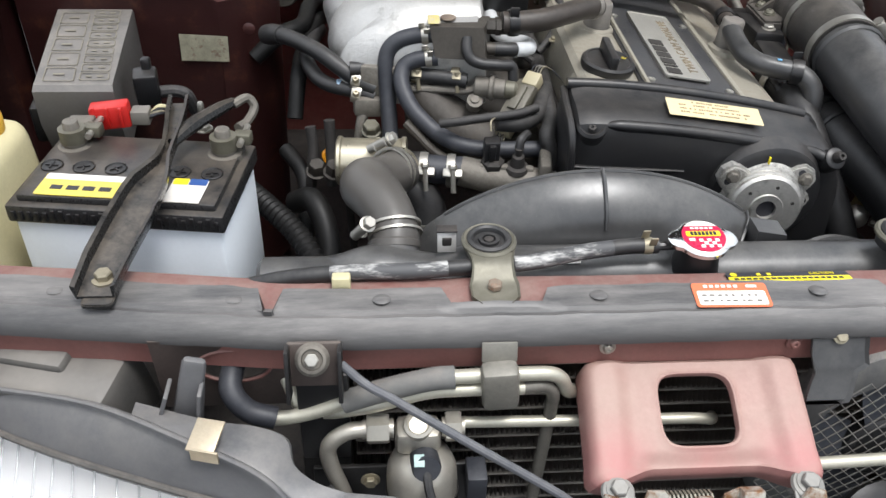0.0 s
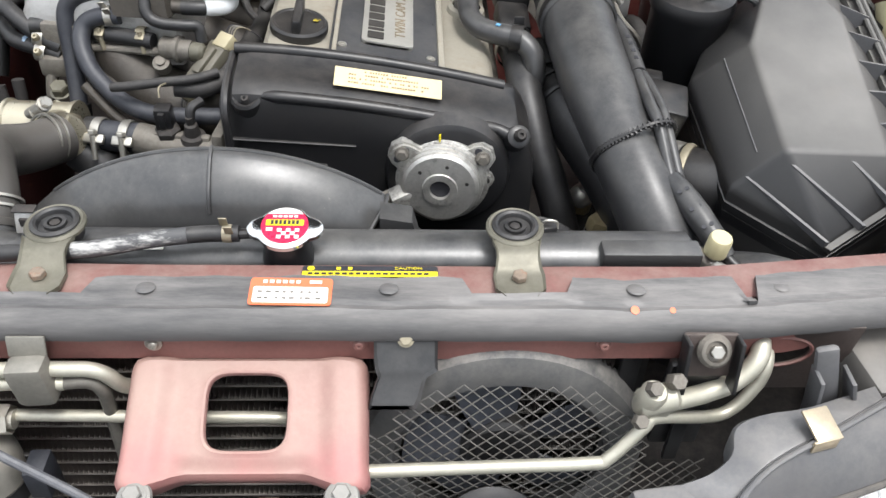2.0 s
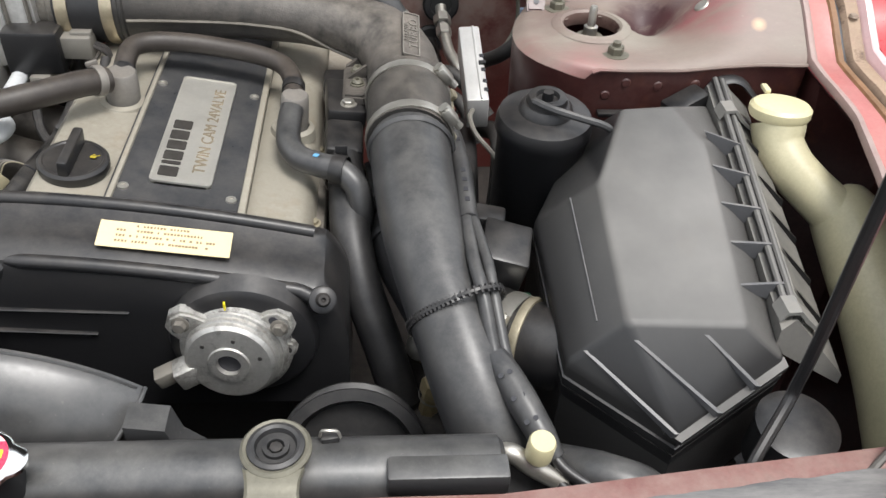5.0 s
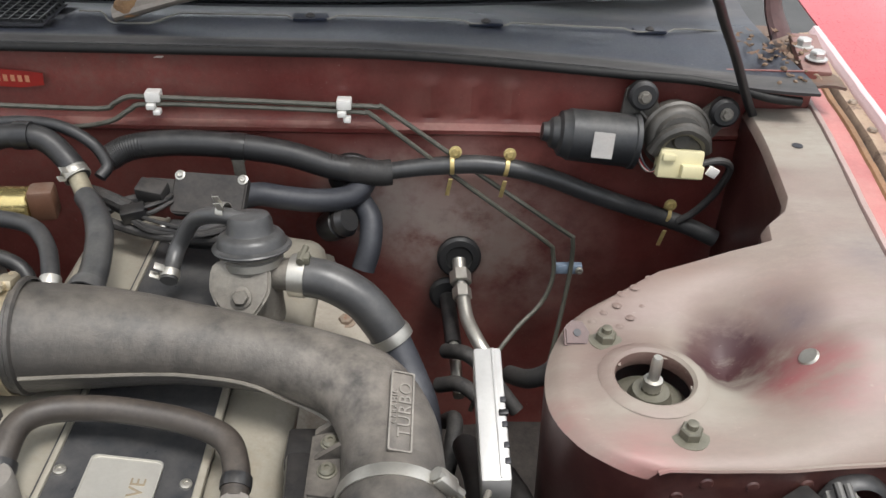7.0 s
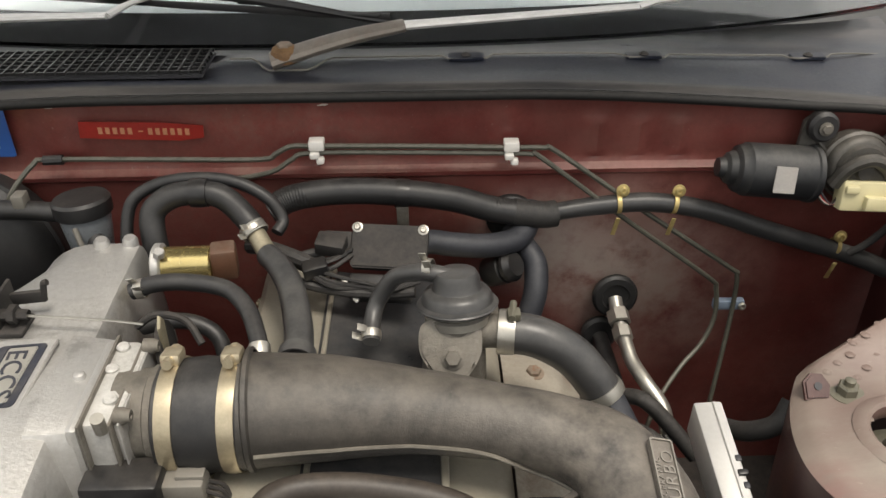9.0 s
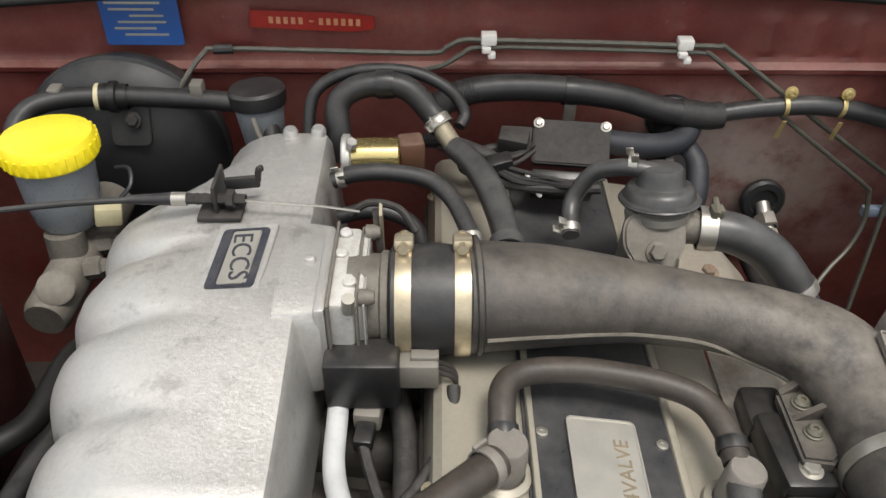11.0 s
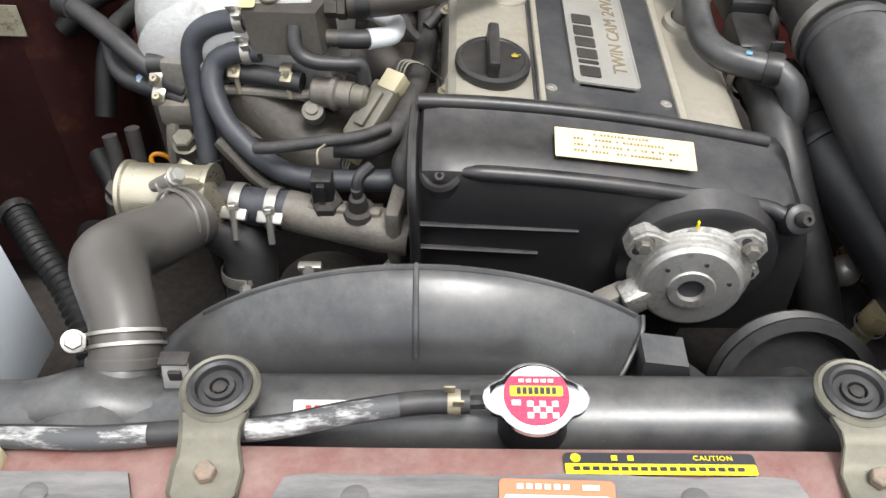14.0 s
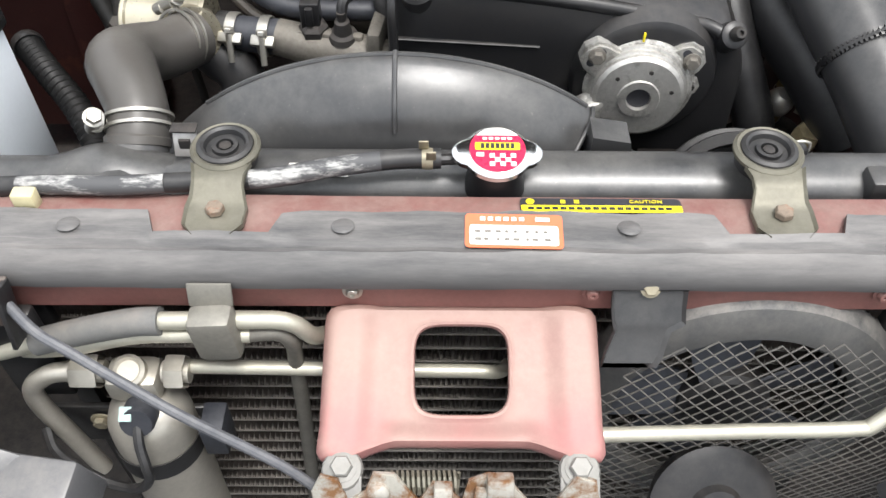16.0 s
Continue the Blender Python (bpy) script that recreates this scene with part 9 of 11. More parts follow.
def lower_clutter():
    # alternator side hoses and bolts low on the left of the engine
    hose("lower_loom", [(-0.45, 0.36, 0.72), (-0.42, 0.33, 0.74), (-0.4, 0.28, 0.7), (-0.41, 0.22, 0.64)], 0.016, M_RUBBERDK, "black rubber hose low beside the battery")
    hose("lower_loom", [(-0.47, 0.47, 0.74), (-0.44, 0.42, 0.72), (-0.44, 0.36, 0.66), (-0.45, 0.3, 0.58)], 0.012, M_RUBBERDK, "black taped loom beside the engine", "wiring loom")
    hose("fuel_return_pipe", [(-0.428, 0.43, 0.8), (-0.425, 0.42, 0.77), (-0.43, 0.4, 0.72)], 0.008, M_DARK, "grimy vertical metal pipe with a nut", "pipe")
    hose("fuel_return_pipe", [(-0.401, 0.43, 0.81), (-0.4, 0.42, 0.77), (-0.4, 0.4, 0.72)], 0.008, M_DARK, "grimy vertical metal pipe with a nut", "pipe")
    for p in ((-0.42, 0.39, 0.75), (-0.395, 0.38, 0.755), (-0.41, 0.25, 0.67)):
        solo("pipe_nut", bolt_mesh(0.012, 0.018, 0.015, m=at_frame(p, (0.1, -0.3, 1))), M_OILY, "grimy hexagon pipe nut", "nut", "pipe nuts")
    th = thing("alternator", (-0.205, 0.35, 0.5), "dusty cast alloy alternator with cooling fins low beside the engine", "alternator")
    o = V((-0.205, 0.35, 0.595))
    part("case", lathe([(0.03, -0.05), (0.052, -0.045), (0.058, -0.035), (0.058, -0.012), (0.063, -0.01), (0.064, 0.04), (0.058, 0.05), (0, 0.052)], o, (0, 1, 0), 36), M_ALUDK, th)
    for k in range(18):
        a = radians(20 + k * 8)
        d = V((math.cos(a), 0, math.sin(a)))
        part("fin", box((0, 0, 0), (0.01, 0.003, 0.03), 0.0008, m=axes(o + d * 0.0605 + V((0, -0.026, 0)), d, V((0, 1, 0)).cross(d))), M_ALUDK, th)
    part("lug", slab(rounded(0.04, 0.03, 0.01, 3), 0.02, axes(o + V((-0.045, -0.035, 0.048)), (1, 0, 0), (0, 0, 1)), 0.002), M_ALUDK, th)
    part("pulley", lathe([(0.03, 0), (0.032, 0.004), (0.026, 0.01), (0.032, 0.016), (0.03, 0.02), (0, 0.02)], o + V((0, -0.075, 0)), (0, 1, 0), 24), M_DARK, th)
    lead = part("charge_lead", tube([(-0.165, 0.318, 0.672), (-0.152, 0.314, 0.69), (-0.135, 0.31, 0.712), (-0.12, 0.312, 0.73)], 0.006, 10), M_WHITE, th, "grimy white lead sleeve")
    part("red_tape", tube([(-0.155, 0.311, 0.69), (-0.145, 0.308, 0.705), (-0.135, 0.306, 0.718)], 0.0045, 8), M_REDPL, lead, "red tape on the lead")
    # belt pulley and air conditioning pump on the other side
    th = thing("drive_pulley", (0.23, 0.17, 0.6), "black steel drive pulley beside the shroud", "pulley")
    part("rim", lathe([(0.06, -0.015), (0.082, -0.013), (0.082, -0.01), (0.078, -0.007), (0.082, -0.004), (0.078, -0.001), (0.082, 0.002), (0.078, 0.005), (0.082, 0.008), (0.082, 0.012), (0.07, 0.014), (0.062, -0.004), (0.02, -0.004), (0, -0.004)], (0.275, 0.2, 0.665), (0.0, -0.85, 0.5), 40), M_RUBBER, th)
    part("hub", lathe([(0.026, 0.0), (0.024, 0.012), (0.012, 0.014), (0, 0.014)], (0.275, 0.203, 0.663), (0.0, -0.85, 0.5), 24), M_RUBBER, th)
    part("hub_bolt", bolt_mesh(0.009, 0.009, 0.012, m=at_frame((0.275, 0.193, 0.669), (0.0, -0.85, 0.5))), M_DARK, th)
    th = thing("compressor", (0.36, 0.28, 0.6), "grimy compressor with brass pipe unions", "compressor")
    part("case", lathe([(0.055, -0.07), (0.06, -0.06), (0.06, 0.06), (0.05, 0.07), (0, 0.07)], (0.36, 0.3, 0.6), (0, 1, 0), 26), M_DARK, th)
    brass = material("tarnished_brass", (0.5, 0.41, 0.23), 0.36, 0.6, 0.25, DUST, 0.3, 60, 0.1)
    for x, y, z in ((0.367, 0.262, 0.714), (0.37, 0.342, 0.728)):
        u = part("union", lathe([(0.0115, -0.1), (0.0115, -0.022), (0.014, -0.021), (0.0165, -0.017), (0.0165, 0.0), (0.0145, 0.004), (0, 0.004)], (x, y, z), (0.12, -0.12, 1), 6), brass, th, "tarnished brass union")
        part("washer", lathe([(0.0155, -0.026), (0.0165, -0.024), (0.0155, -0.022)], (x, y, z), (0.12, -0.12, 1), 20), M_STEEL, u)
    part("ball_fitting", lathe([(0.008, -0.016), (0.0135, -0.011), (0.0165, -0.003), (0.0165, 0.003), (0.0135, 0.011), (0.008, 0.016), (0, 0.017)], (0.352, 0.325, 0.706), (0.1, -0.3, 1), 22), M_STEEL, th, "bright steel ball fitting")
    part("pipe_stub", tube([(0.376, 0.325, 0.7), (0.39, 0.315, 0.698)], 0.009, 10), M_STEEL, th)


lower_clutter()


def turbo_inlet():
    th = thing("turbo_inlet_hose", (0.33, 0.38, 0.7), "large black ribbed turbo inlet hose behind the duct", "hose")
    pts = [(0.3, 0.52, 0.8), (0.316, 0.45, 0.797), (0.342, 0.38, 0.785), (0.378, 0.31, 0.757), (0.415, 0.25, 0.71)]
    part("wall", tube(pts, 0.038, 24, 8), M_RUBBER, th)
    for f in (0.22, 0.3, 0.38):
        i = int(f * 32)
        run = spline(pts, 8)
        part("ridge", band(run[i], run[i + 1] - run[i], 0.0378, 0.008, 0.003, 28), M_RUBBER, th)


turbo_inlet()

# ---- rear of the bay: firewall fittings ----
def heater_hose():
    th = thing("heater_hose", (0.15, 1.11, 0.9), "thick black heater hose held by a steel strap on the firewall", "hose")
    run = spline([(-0.06, 1.09, 0.955), (-0.029, 1.1, 0.968), (0.03, 1.108, 0.972), (0.104, 1.11, 0.968), (0.179, 1.11, 0.957), (0.24, 1.11, 0.938), (0.3, 1.112, 0.929)], 26)
    part("wall", tube(run, [0.0172 + (0.0007 if i % 2 else 0) for i in range(len(run))], 18, straight=True), M_RUBBER, th)
    st = part("strap", band((0.113, 1.11, 0.966), (1, 0, -0.1), 0.018, 0.018, 0.0015), M_BLACK, th)
    part("strap_stay", box((0.113, 1.1, 0.93), (0.016, 0.003, 0.05), 0.001, rot=(12, 0, 0)), M_ALUDK, st)
    part("wrap", tube([(0.262, 1.111, 0.934), (0.3, 1.112, 0.928), (0.32, 1.115, 0.928)], 0.0185, 16), M_TAPE, th, "taped hose end")
    loom = thing("firewall_loom", (0.5, 1.12, 0.88), "dusty black wiring loom clipped along the firewall", "wiring loom")
    pts = [(0.3, 1.114, 0.927), (0.34, 1.118, 0.932), (0.379, 1.12, 0.936), (0.448, 1.12, 0.94), (0.528, 1.12, 0.926), (0.612, 1.12, 0.894), (0.716, 1.118, 0.859), (0.76, 1.11, 0.846), (0.794, 1.1, 0.834)]
    part("wall", tube(pts, [0.012, 0.0125, 0.013, 0.0135, 0.0135, 0.0135, 0.013, 0.013, 0.013], 14), M_DUCT, loom)
    brass = material("yellow_zinc_clip", (0.6, 0.47, 0.2), 0.4, 0.6, 0.2, DUST, 0.2, 60, 0.05)
    for x, z, ax in ((0.405, 0.94, (1, 0, 0.05)), (0.481, 0.938, (1, 0, -0.15)), (0.72, 0.86, (1, 0, -0.35))):
        c = part("loom_clip", band((x, 1.12, z), ax, 0.0137, 0.006, 0.001, 20), brass, loom, "yellow zinc clip")
        part("clip_tail", box((x - 0.004, 1.104, z - 0.028), (0.006, 0.002, 0.03), 0.0005, rot=(10, 8, 0)), brass, c)
        part("clip_screw", bolt_mesh(0.006, 0.006, 0.009, m=at_frame((x + 0.004, 1.118, z + 0.02), (0, -1, 0.2)), round_head=True), brass, c)
    hose("heater_return_hose", [(0.1, 1.02, 0.93), (0.14, 1.055, 0.924), (0.18, 1.062, 0.915), (0.222, 1.07, 0.907), (0.262, 1.09, 0.902), (0.282, 1.115, 0.91), (0.285, 1.14, 0.93)], 0.0165, M_HOSE, "blue-black heater hose bending into the firewall")
    th = hose("heater_valve_hose", [(0.262, 1.14, 0.885), (0.28, 1.105, 0.88), (0.292, 1.085, 0.866), (0.291, 1.06, 0.838), (0.282, 1.045, 0.81)], 0.0165, M_HOSE, "short blue-black bent heater hose")
    solo("heater_grommet", lathe([(0.035, 0), (0.034, 0.008), (0.026, 0.014), (0.02, 0.01), (0, 0.01)], (0.262, 1.148, 0.905), (0, -1, 0.1), 24), M_RUBBER, "black rubber grommet in the firewall", "grommet", "firewall grommets")
    solo("vacuum_canister_valve", lathe([(0.02, -0.03), (0.022, -0.02), (0.022, 0.0), (0.018, 0.002), (0.022, 0.006), (0.022, 0.012), (0.016, 0.02), (0, 0.02)], (0.25, 1.075, 0.868), (0.6, -0.4, 0.5), 20), M_BLACK, "black plastic heater valve with a white ring", "valve")


heater_hose()


def brake_lines():
    green = material("dark_green_pipe", (0.075, 0.075, 0.06), 0.45, 0.2, 0.45, DUST, 0.15, 60, 0.03)
    th = thing("brake_lines", (0.15, 1.12, 0.95), "two thin dark green brake pipes clipped to the firewall", "brake pipes")
    a = [(-0.4, 1.08, 0.95), (-0.387, 1.09, 0.986), (-0.362, 1.118, 1.014), (-0.341, 1.125, 1.017), (-0.2, 1.125, 1.0145), (-0.072, 1.125, 1.012), (-0.05, 1.125, 1.02), (-0.029, 1.125, 1.03), (0.007, 1.125, 1.03), (0.15, 1.125, 1.027), (0.253, 1.125, 1.0235), (0.3, 1.125, 1.022), (0.32, 1.125, 1.014), (0.45, 1.12, 0.92), (0.575, 1.115, 0.833), (0.588, 1.114, 0.82), (0.59, 1.11, 0.78), (0.586, 1.1, 0.74), (0.576, 1.08, 0.68), (0.56, 1.05, 0.6)]
    b = [(-0.2, 1.12, 0.984), (-0.118, 1.12, 0.986), (-0.058, 1.12, 0.996), (-0.03, 1.123, 1.012), (-0.001, 1.125, 1.0205), (0.15, 1.125, 1.018), (0.254, 1.125, 1.015), (0.285, 1.125, 1.013), (0.3, 1.124, 1.006), (0.43, 1.118, 0.905), (0.545, 1.111, 0.82), (0.56, 1.11, 0.8), (0.562, 1.1, 0.757), (0.545, 1.085, 0.72), (0.51, 1.06, 0.695), (0.47, 1.02, 0.66), (0.44, 0.98, 0.6)]
    part("pipe", tube(a, 0.0036, 8, 4), green, th)
    part("pipe", tube(b, 0.0036, 8, 4), green, th)
    part("pipe_sleeve", tube([(-0.35, 1.124, 1.0165), (-0.325, 1.125, 1.0165)], 0.0065, 10), M_RUBBER, th)
    for x, z in ((0.004, 1.025), (0.257, 1.019)):
        c = part("pipe_clip", box((x, 1.127, z + 0.007), (0.02, 0.018, 0.014), 0.002), M_WHITE, th, "white plastic pipe clip")
        part("clip_finger", box((x - 0.003, 1.12, z - 0.005), (0.012, 0.014, 0.008), 0.002), M_WHITE, c)
        part("clip_finger", box((x + 0.004, 1.12, z - 0.013), (0.01, 0.012, 0.008), 0.002), M_WHITE, c)
    c = part("pipe_bracket", box((0.586, 1.118, 0.766), (0.045, 0.012, 0.016), 0.002), material("pale_blue_clip", (0.22, 0.28, 0.36), 0.5), th, "pale blue pipe bracket")
    part("bracket_screw", bolt_mesh(0.006, 0.006, 0.0, m=at_frame((0.603, 1.11, 0.768), (0, -1, 0.2)), round_head=True), M_STEEL, c)


brake_lines()


M_GEAR = material("grimy_dark_alloy", (0.075, 0.07, 0.063), 0.45, 0.3, 0.4, (0.17, 0.15, 0.125), 0.4, 30, 0.2)


def wiper_motor():
    th = thing("wiper_motor", (0.65, 1.1, 0.9), "black wiper motor with a cream connector on the firewall", "wiper motor")
    part("can", lathe([(0, -0.07), (0.012, -0.07), (0.014, -0.062), (0.02, -0.058), (0.023, -0.05), (0.03, -0.046), (0.033, -0.036), (0.035, -0.034), (0.036, 0.05), (0.038, 0.052), (0.038, 0.058), (0, 0.058)], (0.593, 1.1, 0.996), (1, 0, -0.1), 30), material("dusty_motor_can", (0.02, 0.021, 0.023), 0.45, 0, 0.4, (0.15, 0.14, 0.125), 0.3, 24, 0.05), th)
    part("can_label", slab(rounded(0.028, 0.034, 0.001, 2), 0.0012, axes((0.6, 1.0645, 1.001), (1, 0, -0.1), (0, 0.32, 1)), 0), material("scuffed_paper", (0.4, 0.38, 0.36), 0.55, 0, 0.3, DUST, 0.2, 60, 0.0, grime=0.5), th, "scuffed pale paper label")
    part("gearbox", lathe([(0.043, -0.02), (0.044, -0.004), (0.042, 0.012), (0.037, 0.018), (0.034, 0.019), (0.031, 0.026), (0.012, 0.028), (0.01, 0.033), (0, 0.033)], (0.706, 1.105, 1.0), (0, -1, 0.15), 28), M_GEAR, th, "grimy dark gearbox")
    part("gear_rim", lathe([(0.044, -0.003), (0.0475, 0.0), (0.044, 0.003)], (0.706, 1.1, 1.0), (0, -1, 0.15), 28), M_GEAR, th)
    part("gear_arch", tube([(0.685 - 0.014, 1.08, 0.985), (0.685, 1.075, 1.012), (0.71, 1.074, 1.022), (0.735, 1.078, 1.008), (0.745, 1.085, 0.985)], 0.009, 10), M_GEAR, th)
    for x, z, dx in ((0.655, 1.052, 0.02), (0.769, 1.03, -0.03)):
        m = part("mount_rubber", lathe([(0.018, -0.01), (0.02, -0.006), (0.02, 0.004), (0.016, 0.009), (0.011, 0.009), (0, 0.009)], (x, 1.112, z), (0, -1, 0.15), 22), M_RUBBER, th, "black rubber mount")
        part("mount_bolt", bolt_mesh(0.0065, 0.006, 0.009, m=at_frame((x, 1.102, z + 0.001), (0, -1, 0.15))), M_ALUDK, m)
    plate = axes((0.7, 1.118, 1.0), (1, 0, 0), (0, 0.15, 1))
    for arm in ([(-0.074, -0.03), (-0.03, -0.022), (-0.018, 0.032), (-0.032, 0.064), (-0.05, 0.07), (-0.066, 0.056), (-0.07, 0.02)], [(0.04, -0.034), (0.078, 0.014), (0.088, 0.03), (0.08, 0.046), (0.062, 0.048), (0.03, 0.02)]):
        part("mount_arm", slab(arm, 0.008, plate, 0.002), M_GEAR, th)
    for x0, z0, x1, z1 in ((-0.064, 0.05, -0.03, 0.012), (0.078, 0.036, 0.036, -0.012)):
        part("arm_rib", tube([plate @ V((x0, z0, 0.009)), plate @ V((x1, z1, 0.011))], 0.003, 6), M_GEAR, th)
    for x, z in ((-0.058, -0.018), (-0.05, 0.01), (0.034, 0.008), (0.01, -0.046)):
        part("gearbox_screw", bolt_mesh(0.0045, 0.005, 0.006, m=plate @ Matrix.Translation((x, z, 0.009)), round_head=True), M_ALUDK, th)
    cream = material("cream_plug", (0.62, 0.56, 0.34), 0.45, 0, 0.15, DUST, 0.08, 30, 0.02)
    pl = part("plug", box((0.708, 1.075, 0.972), (0.06, 0.024, 0.04), 0.003, rot=(-12, 4, 0)), cream, th, "cream multi-pin plug")
    part("plug_lug", box((0.722, 1.06, 0.967), (0.03, 0.016, 0.018), 0.002, rot=(-12, 4, 0)), cream, pl)
    part("plug_lug", box((0.69, 1.066, 0.985), (0.018, 0.012, 0.01), 0.002, rot=(-12, 4, 0)), cream, pl)
    for k in range(4):
        part("wire", tube([(0.655, 1.1, 0.99 - k * 0.004), (0.66, 1.082, 0.972 - k * 0.003), (0.672, 1.075, 0.958), (0.682, 1.076, 0.96 + k * 0.004)], 0.0018, 6), (M_INK, M_REDPL, M_WHITE, M_BROWNHOSE)[k], th)
    part("plug_tail", tube([(0.738, 1.075, 0.97), (0.765, 1.075, 0.975), (0.782, 1.08, 0.96), (0.775, 1.09, 0.92), (0.755, 1.1, 0.88), (0.735, 1.105, 0.86)], 0.0055, 10), M_TAPE, th)
    part("white_clip", box((0.752, 1.062, 0.965), (0.018, 0.004, 0.014), 0.002, rot=(0, 30, 10)), M_WHITE, th)
    return th


wiper_motor()


def ac_bulkhead():
    th = thing("bulkhead_pipes", (0.43, 1.1, 0.75), "bright aluminium pipes passing through rubber grommets", "pipes")
    alu = material("scuffed_pipe_alu", (0.55, 0.53, 0.48), 0.35, 0.85, 0.2, (0.35, 0.3, 0.25), 0.2, 40, 0.06)
    part("grommet", lathe([(0.034, 0), (0.034, 0.006), (0.03, 0.01), (0.021, 0.011), (0.019, 0.007), (0, 0.007)], (0.424, 1.146, 0.797), (0.05, -1, 0.15), 28), M_RUBBER, th, "black rubber grommet")
    part("union", lathe([(0.013, -0.01), (0.0165, -0.008), (0.0165, 0.012), (0.013, 0.014)], (0.426, 1.115, 0.78), (0.05, -0.9, -0.3), 6), alu, th)
    part("union", lathe([(0.012, -0.01), (0.0145, -0.008), (0.0145, 0.01), (0.012, 0.012)], (0.428, 1.09, 0.768), (0.05, -0.9, -0.3), 6), alu, th)
    part("pipe", tube([(0.424, 1.14, 0.794), (0.426, 1.11, 0.777), (0.431, 1.07, 0.76), (0.436, 1.045, 0.75), (0.45, 1.01, 0.74), (0.468, 0.98, 0.72), (0.47, 0.95, 0.69)], 0.0105, 14), alu, th)
    part("grommet", lathe([(0.028, 0), (0.028, 0.006), (0.023, 0.01), (0, 0.009)], (0.408, 1.148, 0.725), (0, -1, 0.15), 24), M_RUBBER, th, "black rubber grommet")
    part("rubber_pipe", tube([(0.408, 1.14, 0.722), (0.413, 1.09, 0.712), (0.416, 1.04, 0.708)], 0.0125, 14), M_RUBBER, th)
    part("pipe", tube([(0.416, 1.045, 0.708), (0.418, 1.0, 0.705), (0.422, 0.95, 0.69)], 0.0085, 12), alu, th)
    for k, pts in enumerate(([(0.4, 1.0, 0.7), (0.43, 0.97, 0.72), (0.46, 0.95, 0.7), (0.5, 0.92, 0.66)], [(0.39, 0.95, 0.68), (0.42, 0.93, 0.7), (0.45, 0.9, 0.69), (0.47, 0.86, 0.64)], [(0.4, 0.9, 0.66), (0.41, 0.86, 0.7), (0.4, 0.8, 0.68), (0.38, 0.76, 0.62)])):
        hose("taped_loom", pts, 0.011, M_TAPE, "black taped wiring loom below the bulkhead pipes", "wiring loom")
    th.location += V((-0.002, -0.004, -0.028))
    return th


ac_bulkhead()


def spline_outline(pts):
    """A closed outline rounded through its corners."""
    return [(p.x, p.y) for p in spline([V((x, y, 0)) for x, y in pts], 4, closed=True)]


